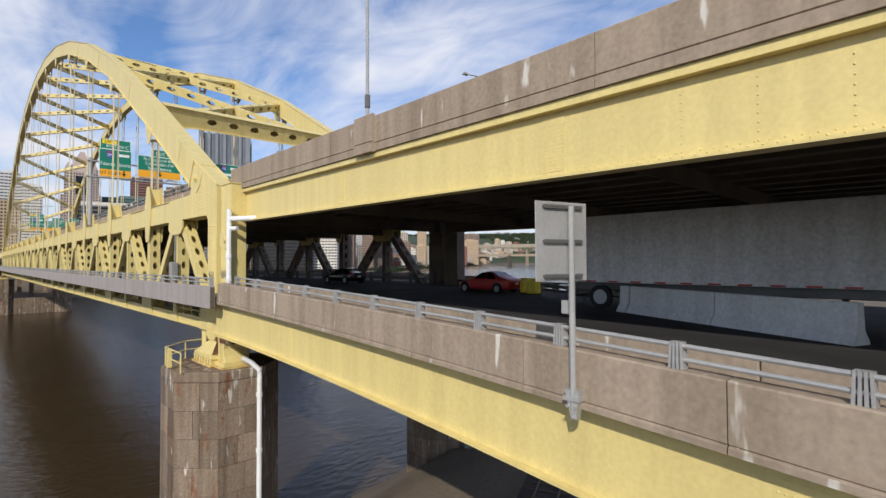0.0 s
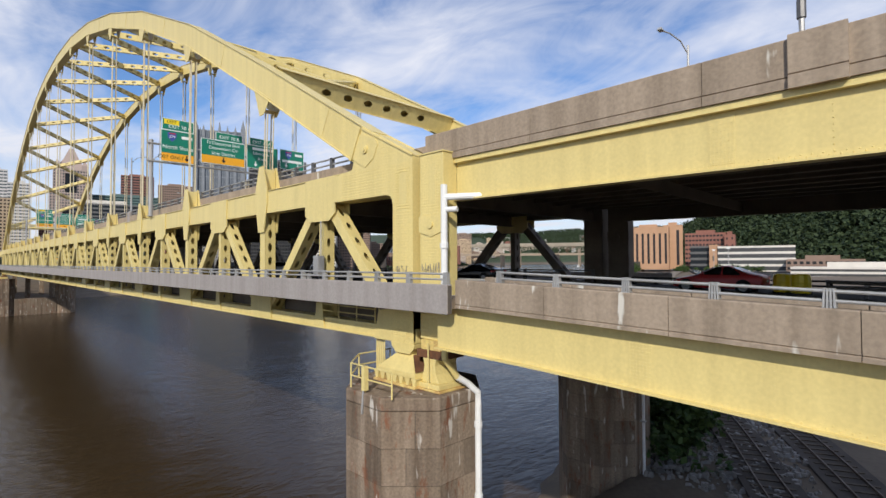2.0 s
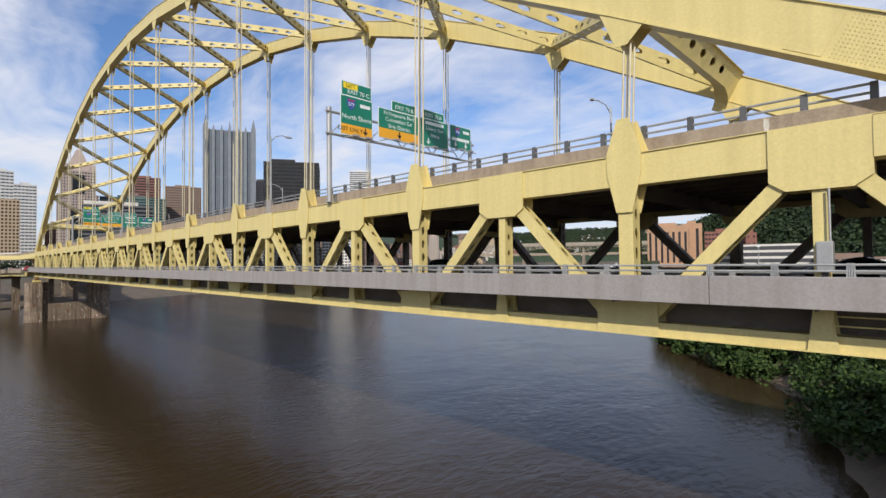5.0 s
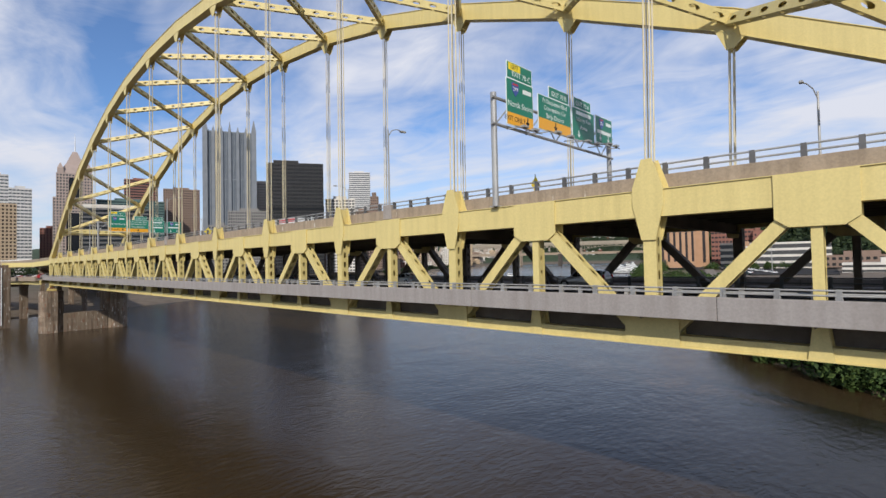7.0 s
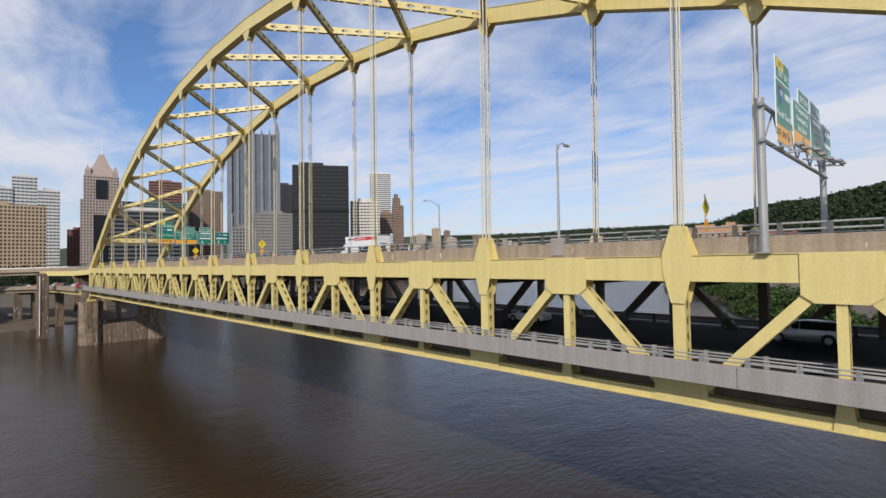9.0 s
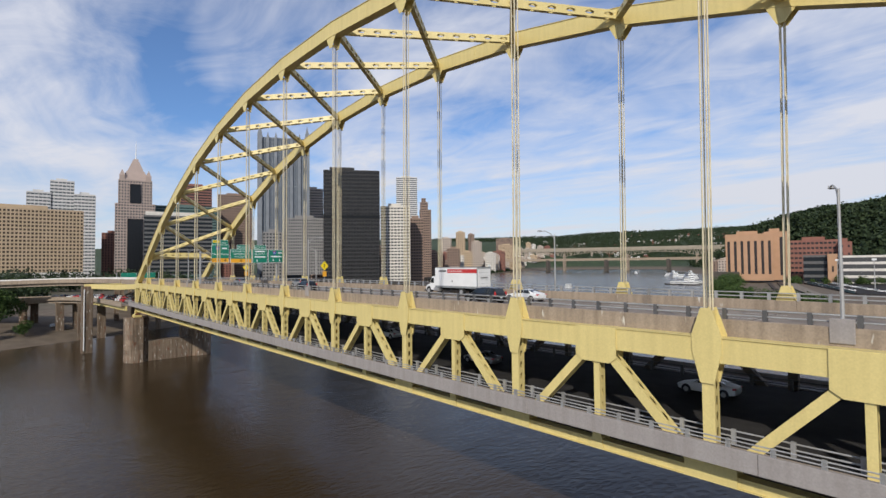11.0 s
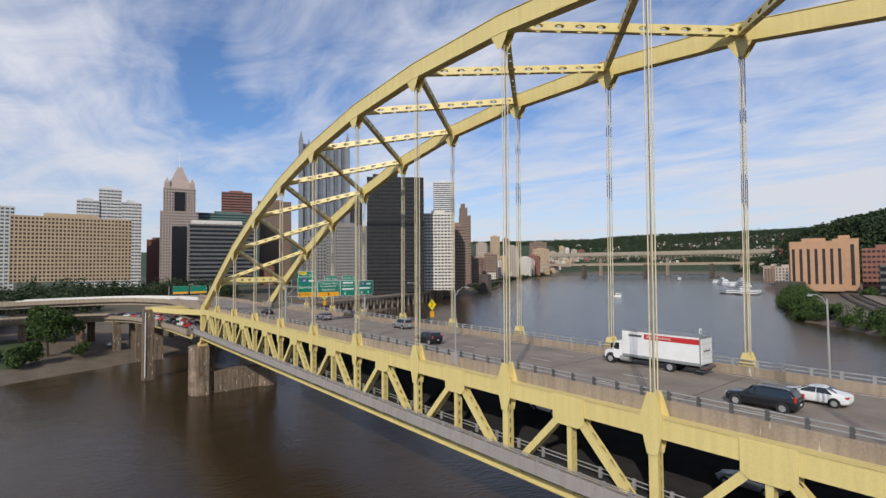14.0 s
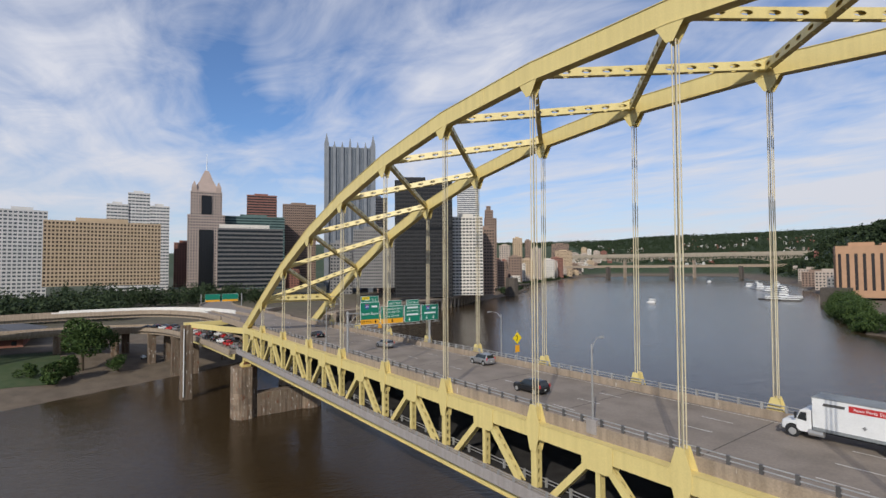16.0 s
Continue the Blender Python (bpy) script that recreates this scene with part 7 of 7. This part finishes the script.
def crown(m, c, rx, rz, n, leaf):
    """Leafy clumps in an uneven shell, with gaps."""
    lobes = [(Vector((rng.gauss(0, 0.38), rng.gauss(0, 0.38), rng.uniform(-0.35, 0.6))), rng.uniform(0.35, 0.6)) for _ in range(9)]
    for _ in range(n):
        lc, lr = rng.choice(lobes)
        d = Vector((rng.gauss(0, 1), rng.gauss(0, 1), rng.gauss(0, 1))).normalized() * lr * rng.uniform(0.6, 1.05)
        p = lc + d
        p = Vector((c[0] + p.x * rx, c[1] + p.y * rx, c[2] + p.z * rz))
        a = Vector((rng.gauss(0, 1), rng.gauss(0, 1), rng.gauss(0, 0.6))).normalized()
        b = a.cross(Vector((rng.gauss(0, 1), rng.gauss(0, 1), rng.gauss(0, 1)))).normalized()
        s = leaf * rng.uniform(0.6, 1.3)
        m.poly([p - a * s, p - b * s * 0.6, p + a * s, p + b * s * 0.6])


def tree(x, y, h, rx, label="broad green leafy tree on the river bank", n=1100, leaf=0.42):
    z = ground_z(x, y)
    t = thing("tree", label, "tree", "bank trees", at=(x, y, z))
    m = M()
    m.tube([(0, 0, -0.5), (0.1, 0, h * 0.25), (0.2, 0.1, h * 0.55), (0.1, 0, h * 0.8)], [0.035 * h, 0.026 * h, 0.016 * h, 0.004 * h], 8)
    for k in range(6):
        a = k * 1.05 + rng.random()
        m.tube([(0.1, 0, h * (0.28 + 0.06 * k)), (math.cos(a) * rx * 0.35, math.sin(a) * rx * 0.35, h * (0.42 + 0.06 * k)), (math.cos(a) * rx * 0.7, math.sin(a) * rx * 0.7, h * (0.5 + 0.06 * k))], [0.012 * h, 0.008 * h, 0.003 * h], 6)
    m.done("trunk", BARK, t)
    m = M()
    mid, tall = (0.62, 0.42) if h > 12 else (0.50, 0.52)
    crown(m, (0, 0, h * mid), rx, h * tall, n, leaf)
    m.done("crown", LEAF, t)


tree(-317, -35, 19, 10.8, n=7000, leaf=0.48)
tree(-306, -38, 9, 4.2, n=3000)
tree(-301, -43, 7, 3.4, n=2400)
tree(-312, -50, 5, 3.2, "round green shrub on the grass", n=1800, leaf=0.3)
tree(-312, -24, 6, 4.0, "low green shrub on the river bank", n=1800, leaf=0.3)


def woods(name, label, spots, mat, leaf, n, category="trees"):
    m = M()
    for x, y, r, h in spots:
        z = ground_z(x, y)
        crown(m, (x, y, z + h * 0.5), r, h * 0.62, n, leaf)
    me = bpy.data.meshes.new(name)
    me.from_pydata(m.v, [], m.f)
    me.materials.append(mat)
    tagged(new(name, me), label, category, kind="stuff")


# trees along the south bank, in front of the hotel, and on the ridge
spots = []
for _ in range(330):
    y = rng.uniform(70, 590)
    x = near_shore(y) + rng.uniform(-1.5, 13 if y < 430 else 17)
    big = 1.0 if y < 400 else 1.45
    spots.append((x, y, rng.uniform(2.6, 5.2) * big, rng.uniform(3.5, 8.5) * big))
for _ in range(26):
    spots.append((rng.uniform(-215, -110), rng.uniform(560, 590), rng.uniform(3, 5), rng.uniform(5, 9)))
woods("bank_trees", "dense green trees and bushes along the south bank", spots, LEAF, 0.55, 330)
spots = [(near_shore(y) + rng.uniform(max(-1.0, 7 - 0.45 * (y - 21)), 12.5), y, rng.uniform(1.4, 3.0), rng.uniform(2.2, 4.8)) for y in [rng.uniform(21, 125) for _ in range(230)]]
woods("bank_bushes", "green bushes on the near bank below the bridge", spots, LEAF, 0.3, 260)
spots = []
for _ in range(420):
    x, y = rng.uniform(-640, -520), rng.uniform(-210, 110)
    if (y < -80 or x < -540) and noise.noise((x / 45, y / 45, 7)) > -0.12:
        spots.append((x, y, rng.uniform(4, 9), rng.uniform(7, 18)))
for _ in range(520):
    x, y = rng.uniform(-570, -400), rng.uniform(-215, -10)
    if y < -70 or x < -450:
        spots.append((x, y, rng.uniform(4, 7.5), rng.uniform(7, 14)))
for _ in range(300):
    y = rng.uniform(470, 1500)
    spots.append((city_shore(y) - rng.uniform(0, 16), y, rng.uniform(3, 6), rng.uniform(4, 8)))
woods("park_trees", "dark green park trees below the hotel and along the quay", spots, WOODS, 1.0, 110)
spots = []
for _ in range(6000):
    x, y = rng.uniform(-560, 420), rng.uniform(620, 1250)
    if x > near_shore(y) + 40 and ground_z(x, y) > 11:
        spots.append((x, y, rng.uniform(7, 12), rng.uniform(9, 16)))
for _ in range(7000):
    y = rng.uniform(600, 2300)
    x = rng.uniform(-1500, 650)
    if x > near_shore(y) + 30 and ground_z(x, y) > 11:
        spots.append((x, y, rng.uniform(7, 13), rng.uniform(10, 18)))
for _ in range(4200):
    y = rng.uniform(1400, 2700)
    x = rng.uniform(-1500, -250)
    if x > near_shore(y) + 60 and ground_z(x, y) > 16:
        spots.append((x, y, rng.uniform(10, 17), rng.uniform(14, 24)))
for _ in range(8500):
    y = rng.uniform(1900, 4400)
    x = rng.uniform(-2900, -300)
    z = ground_z(x, y)
    if z > 12 and (x > near_shore(y) + 60 or y > 2400):
        spots.append((x, y, rng.uniform(13, 22), rng.uniform(16, 26)))
woods("ridge_woods", "dense dark green woods on the long ridge", spots, WOODS, 3.0, 34)


def houses():
    for count, mat, label in ((900, WHITEWALL, "pale hillside houses scattered among the woods"), (500, F_RED[0], "red brick hillside houses among the trees"), (500, F_TAN[0], "tan hillside houses among the trees")):
        m = M()
        for _ in range(count):
            y = rng.uniform(1100, 3900)
            x = rng.uniform(-2300, -300)
            z = ground_z(x, y)
            if z > 18 and (x > near_shore(y) + 40 or y > 2400) and noise.noise((x / 240, y / 240, 5)) > 0.16:
                w, d, h = rng.uniform(5, 12), rng.uniform(6, 12), rng.uniform(4, 9)
                z += rng.uniform(4, 10)
                m.box(x - w / 2, x + w / 2, y - d / 2, y + d / 2, z - 12, z + h)
                m.hexa([(x - w / 2, y - d / 2, z + h), (x + w / 2, y - d / 2, z + h), (x + w / 2, y + d / 2, z + h), (x - w / 2, y + d / 2, z + h), (x - w / 2, y - 0.2, z + h + 3), (x + w / 2, y - 0.2, z + h + 3), (x + w / 2, y + 0.2, z + h + 3), (x - w / 2, y + 0.2, z + h + 3)])
        tagged(m.done("hillside_houses", mat), label, "houses", kind="stuff")


houses()


def waterfront():
    mats = {"t": F_TAN, "r": F_RED, "b": F_BROWN, "g": F_GREY, "h": F_HOTEL, "w": F_WHITE}
    rows = ((-1018, 849, 28, 98, "t"), (-1225, 1102, 30, 136, "h"), (-1246, 1173, 22, 132, "b"), (-996, 962, 28, 92, "t"), (-834, 703, 28, 64, "b"), (-779, 611, 24, 48, "r"),
            (-909, 830, 26, 60, "h"), (-973, 984, 20, 66, "g"), (-1069, 1158, 34, 66, "w"), (-1112, 1226, 30, 64, "t"), (-1261, 1504, 65, 107, "h"), (-1590, 1740, 78, 149, "b"), (-1157, 1324, 44, 76, "r"), (-878, 758, 29, 50, "w"))
    for x, y, w, top, k in rows:
        x = min(x, city_shore(y) - 22)
        block("waterfront_building", "mid rise masonry building along the waterfront", x, y, w, 24, max(2.0, ground_z(x, y) - 2), top, *mats[k], bay=5.5, storey=5.5, ww=0.55, wh=0.5, split=False)
    r = random.Random(3)
    # two tiers of small buildings between the quay and the taller rows
    for k in range(84):
        y = 560 + (k // 2) * 23 + r.uniform(-8, 8)
        back = k % 2
        x = city_shore(y) - (r.uniform(85, 170) if back else r.uniform(26, 70))
        g0 = ground_z(x, y) - 2
        h = r.uniform(20, 44) if back else r.uniform(9, 24)
        block("waterfront_building", "small masonry building near the waterfront", x, y, r.uniform(13, 27), r.uniform(13, 22), g0, g0 + 2 + h, *mats["wthwbtrwgt"[r.randrange(10)]], bay=5.0, storey=5.0, ww=0.55, wh=0.5, split=False, roof=back == 1)
    keys = "tgbrhw"
    for k in range(56):
        y = 980 + k * 26 + r.uniform(-10, 10)
        x = city_shore(y) - r.uniform(20, 90 + 2.0 * k)
        g0 = ground_z(x, y) - 2
        w, d, h = r.uniform(16, 40), r.uniform(16, 30), r.uniform(14, 50)
        block("waterfront_building", "mid rise masonry building along the waterfront", x, y, w, d, g0, g0 + 2 + h, *mats[keys[r.randrange(6)]], bay=4.5, storey=4.2, ww=0.5, wh=0.45, split=False)
    for k in range(12):
        x, y = -560 - r.uniform(0, 300), 380 + r.uniform(-160, 160)
        x = min(x, city_shore(y) - 45)
        block("city_building", "mid rise city building between the towers", x, y, r.uniform(26, 44), 26, 10, 10 + r.uniform(30, 62), *mats[keys[r.randrange(6)]], bay=4, storey=4, ww=0.55, wh=0.5)


waterfront()

# south bank buildings
g = block("brick_warehouse", "orange brick riverside building with tall dark window strips", -243, 622, 46, 40, 8, 60, *F_ORANGE, bay=7, storey=49, ww=0.4, wh=0.72, turn=radians(18))
block("", "", -222, 645, 22, 24, 8, 63, *F_ORANGE, bay=9, storey=53, ww=0.3, wh=0.8, turn=radians(18), parent=g)
g = block("brick_office", "red brick office building with rows of windows", -187, 660, 46, 30, 8, 52, *F_RED, bay=4, storey=5.5, ww=0.72, wh=0.42, turn=radians(12))
block("", "", -159, 654, 11, 26, 8, 49, *F_RED, bay=5, storey=8, ww=0.3, wh=0.3, turn=radians(12), parent=g)
g = block("parking_garage", "dark parking garage with pale bands and a brick stair tower", -175, 604, 22, 30, 7, 34.5, *F_DARK, bands=True, storey=6.2, wh=0.6, turn=radians(12), roof=False)
block("", "", -161, 600, 8, 30, 7, 35.5, *F_ORANGE, bay=8, storey=28, ww=0.2, wh=0.2, turn=radians(12), parent=g, roof=False)
block("", "", -122, 606, 70, 30, 7, 33.5, *F_WHITE, bands=True, storey=6.2, wh=0.62, turn=radians(12), parent=g, roof=False)
block("brick_office", "low brown brick building by the tracks", -60, 590, 60, 30, 8, 19, *F_BROWN, bay=5, storey=4.5, turn=radians(6))
block("parking_garage", "pale low warehouse by the railway", -20, 470, 90, 30, 6, 13, *F_WHITE, bands=True, storey=3.5, turn=radians(4))
slab("wharf_wall", "dark stone wharf wall below the brick building", -270, -246, 585, 612, -1.5, 18, JOINT, "wharf wall", 0.2)
for bx, by, bw, bh, bm_, lab in ((-330, 830, 34, 24, F_TAN, "tan riverside building"), (-300, 760, 26, 16, F_GREY, "grey riverside shed"), (-385, 960, 40, 22, F_BROWN, "brown riverside warehouse"), (-262, 690, 40, 20, F_WHITE, "pale riverside building"), (-470, 1240, 60, 26, F_TAN, "long tan riverside building")):
    block("riverside_building", lab + " on the south bank", bx, by, bw, 20, 6, 8 + bh, *bm_, bay=4.5, storey=4, ww=0.5, wh=0.5, split=False)


def bridges():
    t = thing("truss_bridge", "long beige steel deck truss bridge upstream", "bridge")
    a, b = Vector((-1465, 1610, 86)), Vector((-581, 2038, 86))
    side = Vector((b.y - a.y, a.x - b.x, 0)).normalized() * 6
    n, spans = 72, 4
    m = M()
    m.beam(a, b, 15, 1.6, (0, 0, 1))
    m.done("deck", BEIGE, t)

    def low(i):
        u = (i / n * spans) % 1.0
        return Vector((0, 0, -13 - 15 * abs(2 * u - 1) ** 2.2))
    for o in (-1, 1):
        m = M()
        for i in range(n):
            p, q = a.lerp(b, i / n) + side * o, a.lerp(b, (i + 1) / n) + side * o
            m.beam(p, p + low(i), 1.3, 1.3)
            m.beam(p + low(i), q + low(i + 1), 1.2, 1.2)
            m.beam(p if i % 2 else p + low(i), q + low(i + 1) if i % 2 else q, 1.3, 1.3)
        tagged(m.done("truss_web", BEIGE, t), kind="stuff")
    for k in range(spans + 1):
        p = a.lerp(b, k / spans)
        m = M()
        m.box(p.x - 3, p.x + 3, p.y - 7, p.y + 7, -1.5, 65)
        m.done("pier", CONCRETE, t)
    t = thing("girder_bridge", "low grey girder bridge upstream on stone piers", "bridge")
    a, b = Vector((-1374, 1415, 44)), Vector((-646, 1830, 44))
    m = M()
    m.beam(a, b, 9, 1.6, (0, 0, 1))
    m.done("deck", CONCRETE, t)
    for p in (Vector((-1185, 1523, 0)), Vector((-1003, 1627, 0)), Vector((-821, 1730, 0))):
        m = M()
        m.column([(p.x - 5, p.y - 8), (p.x + 5, p.y - 8), (p.x + 5, p.y + 8), (p.x - 5, p.y + 8)], -1.5, 43)
        m.done("pier", JOINT, t)


BEIGE = material("beige_bridge_paint", (0.34, 0.29, 0.22), (0.28, 0.24, 0.18), rough=0.7, grain=5, stain=0.06)
bridges()


def boat(x, y, length, turn, white, label, decks=2):
    t = thing("boat", label, "boat", at=(x, y, 0))
    t.rotation_euler = (0, 0, turn)
    m = M()
    L, w = length / 2, length * 0.14 + 1.0
    m.column([(-L, -w), (L * 0.5, -w), (L, 0), (L * 0.5, w), (-L, w)], -0.4, 1.6, top=1.04)
    m.done("hull", WHITE if white else DARKSTEEL, t)
    for d in range(decks):
        s = 0.78 - 0.2 * d
        m = M()
        m.box(-L * s - 1, L * s * 0.7, -w * (0.8 - 0.15 * d), w * (0.8 - 0.15 * d), 1.6 + d * 3.0, 4.4 + d * 3.0)
        m.done("deckhouse", WHITE, t)
        m = M()
        m.box(-L * s - 0.98, L * s * 0.7 + 0.03, -w * (0.8 - 0.15 * d) - 0.03, w * (0.8 - 0.15 * d) + 0.03, 2.7 + d * 3.0, 3.6 + d * 3.0)
        m.done("window_band", CARGLASS, t)


boat(-402, 490, 9, radians(200), True, "small white motor boat on the river", 1)
boat(-674, 1200, 26, radians(-60), False, "towboat with red and white decks on the river")
for i, (x, y, ln) in enumerate(((-512, 1020, 46), (-470, 955, 52), (-486, 985, 34), (-425, 880, 64), (-402, 850, 44), (-446, 968, 40), (-414, 905, 36), (-388, 812, 38), (-366, 760, 32), (-345, 700, 30))):
    boat(x, y, ln, radians(-66 + 9 * (i % 3)), True, "white excursion boat moored at the south bank", 2 + i % 3)
for x, y, ln in ((-334, 642, 30), (-316, 634, 26), (-322, 668, 22)):
    boat(x, y, ln, radians(200), False, "dark work barge with a white cabin at the landing", 1)


def railway():
    for k, off in enumerate((5.0, 10.6)):
        t = thing("railway_track", "rusty railway track on dark ballast below the bridge", "railway track", "railway tracks", kind="structure")
        fr = path_frames(smooth_path([(30 + off, -60, 5.3), (14 + off, 0, 5.3), (4 + off * 1.0, 24, 5.3), (-6 + off, 44, 5.35), (-24 + off, 80, 5.4), (-80 + off, 200, 5.6), (-150 + off * 1.5, 366, 5.9), (-186 + off * 1.5, 470, 6.2), (-222 + off * 1.5, 592, 6.6)], 10))
        m = M()
        ribbon(m, fr, -1.7, 1.7, -0.5, -0.02)
        m.done("ballast", BALLAST, t)
        for s in (-0.72, 0.72):
            m = M()
            ribbon(m, fr, s - 0.04, s + 0.04, 0.0, 0.16)
            m.done("rail", RAILSTEEL, t)
        tie = M()
        tie.box(-0.12, 0.12, -1.25, 1.25, -0.02, 0.04)
        me = tie.mesh("tie", BARK)
        step = 0.9
        pts = [f[0] for f in fr]
        for (p, s), (q, r) in zip(fr[8:32], fr[9:33]):
            n = max(1, int((q - p).length / step))
            for i in range(n):
                c = p.lerp(q, i / n)
                o = share("tie", me, t, c)
                o.rotation_euler = (0, 0, math.atan2(q.y - p.y, q.x - p.x))


BALLAST = material("brown_ballast", (0.075, 0.058, 0.045), (0.05, 0.038, 0.03), rough=0.95, bump=0.6)
RAILSTEEL = material("rail_steel", (0.16, 0.12, 0.09), (0.10, 0.065, 0.045), rough=0.55, metal=0.4)
railway()


def parking_lot():
    """The yard between the tracks and the garage: a gravel lane, a dark lot, its fence, cars and two light masts."""
    m = M()
    fr = path_frames(smooth_path([(-118, 330, 6.3), (-126, 366, 6.3), (-160, 470, 6.6), (-196, 592, 7.0)], 8))
    ribbon(m, fr, -4.5, 4.5, -0.3, 0.06)
    tagged(m.done("gravel_lane", EARTHLANE), "pale gravel lane beside the railway tracks", "lane", kind="structure")
    m = M()
    m.column([(-112, 400), (-60, 400), (-80, 585), (-182, 585)], 4.0, 6.75)
    tagged(m.done("parking_yard", ASPHALT), "dark asphalt parking yard by the tracks", "parking lot", kind="structure")
    t = thing("yard_fence", "green grey board fence along the parking yard", "fence")
    fr = path_frames(smooth_path([(-114, 400, 6.7), (-140, 480, 6.7), (-178, 580, 6.7)], 6))
    for (p, a), (q, b) in zip(fr, fr[1:]):
        m = M()
        m.beam(p + Vector((0, 0, 0.9)), q + Vector((0, 0, 0.9)), 0.08, 1.8)
        m.done("fence_panel", F_GREEN[0], t)
    r = random.Random(21)
    for k in range(22):
        row = k % 2
        u = (k // 2) / 10.0
        x, y = -120 - 52 * u + 16 * row, 430 + 140 * u + 4 * row
        white = r.random() < 0.7
        c = car("white car parked in the yard" if white else "silver car parked in the yard", x, y, 6.76, WHITE if white else SILVER, suv=k % 3 == 0, height=1.8 if k % 3 == 0 else 1.45)
        c.rotation_euler = (0, 0, radians(15 + r.uniform(-4, 4)))
    for x, y in ((-112, 470), (-150, 560)):
        t = thing("light_mast", "tall slim light mast in the parking yard", "light mast", "yard light masts")
        m = M()
        m.tube([(x, y, 6.6), (x, y, 30.0)], [0.35, 0.2], 8)
        m.done("pole", GALV, t)
        m = M()
        m.box(x - 1.4, x + 1.4, y - 0.3, y + 0.3, 29.2, 30.8)
        m.done("lamp_head", WHITE, t)


EARTHLANE = material("pale_gravel", (0.24, 0.20, 0.155), (0.17, 0.14, 0.105), rough=0.95, grain=2, stain=0.12, bump=0.3)
parking_lot()


def gravel():
    m = M()
    r = random.Random(11)
    for _ in range(3600):
        y = r.uniform(18, 64)
        x = near_shore(y) + r.uniform(9, 20)
        z = ground_z(x, y)
        s = r.uniform(0.12, 0.36)
        pts = [Vector((r.uniform(-1, 1), r.uniform(-1, 1), 0)).normalized() * s * r.uniform(0.7, 1.1) for _ in range(5)]
        pts.sort(key=lambda p: math.atan2(p.y, p.x))
        m.column([(x + p.x, y + p.y) for p in pts], z - 0.1, z + s * r.uniform(0.5, 0.9), top=r.uniform(0.4, 0.7))
    tagged(m.done("riprap", ROCK), "grey broken stone along the near bank", "stones", kind="stuff")


ROCK = material("broken_stone", (0.33, 0.31, 0.29), (0.22, 0.20, 0.18), rough=0.95, bump=0.4)
gravel()


GRASS = material("mown_grass", (0.042, 0.070, 0.020), (0.065, 0.085, 0.03), rough=0.95, grain=2, stain=0.1, bump=0.3)


def left_bank():
    block("brick_pavilion", "low brick pavilion with a dark roof on the lawn", -388, -82, 56, 34, 6.0, 12.5, *F_RED, bay=6, storey=5.5, ww=0.3, wh=0.3, turn=radians(86), roof=False)
    m = M()
    m.column([(-407, -112), (-368, -110), (-365, -52), (-410, -48)], 12.4, 16.4, top=0.55)
    tagged(m.done("pavilion_roof", DARKSTEEL), "dark sloping roof of the brick pavilion", "roof", kind="structure")
    xs, ys = np.linspace(-352, -301, 22), np.linspace(-120, -42, 26)
    g = M()
    g.v = [(x, y, ground_z(x, y) + 0.06) for y in ys for x in xs]
    g.f = [(j * 22 + i, j * 22 + i + 1, (j + 1) * 22 + i + 1, (j + 1) * 22 + i) for j in range(25) for i in range(21)]
    g.k = [0] * len(g.f)
    tagged(g.done("lawn", GRASS, smooth=True), "mown green lawn on the city bank", "lawn", kind="structure")
    for k in range(30):
        r = random.Random(k)
        fr = path_frames(smooth_path(LOW_RAMP))
        p, s = fr[2 + (k // 2) * 2]
        q, _ = fr[3 + (k // 2) * 2]
        c = car("car queuing on the lower ramp", 0, 0, 0, [WHITE, SILVER, BLACKPAINT, REDPAINT, DARKSTEEL][k % 5], suv=k % 3 == 0, height=1.7 if k % 3 == 0 else 1.45)
        c.location = p + s * (2.2 if k % 2 else -2.2) + Vector((0, 0, 0.02))
        c.rotation_euler = (0, 0, math.atan2(q.y - p.y, q.x - p.x) + math.pi)
    car("white car parked below the ramp", -330, -14, ground_z(-330, -14), WHITE)


left_bank()
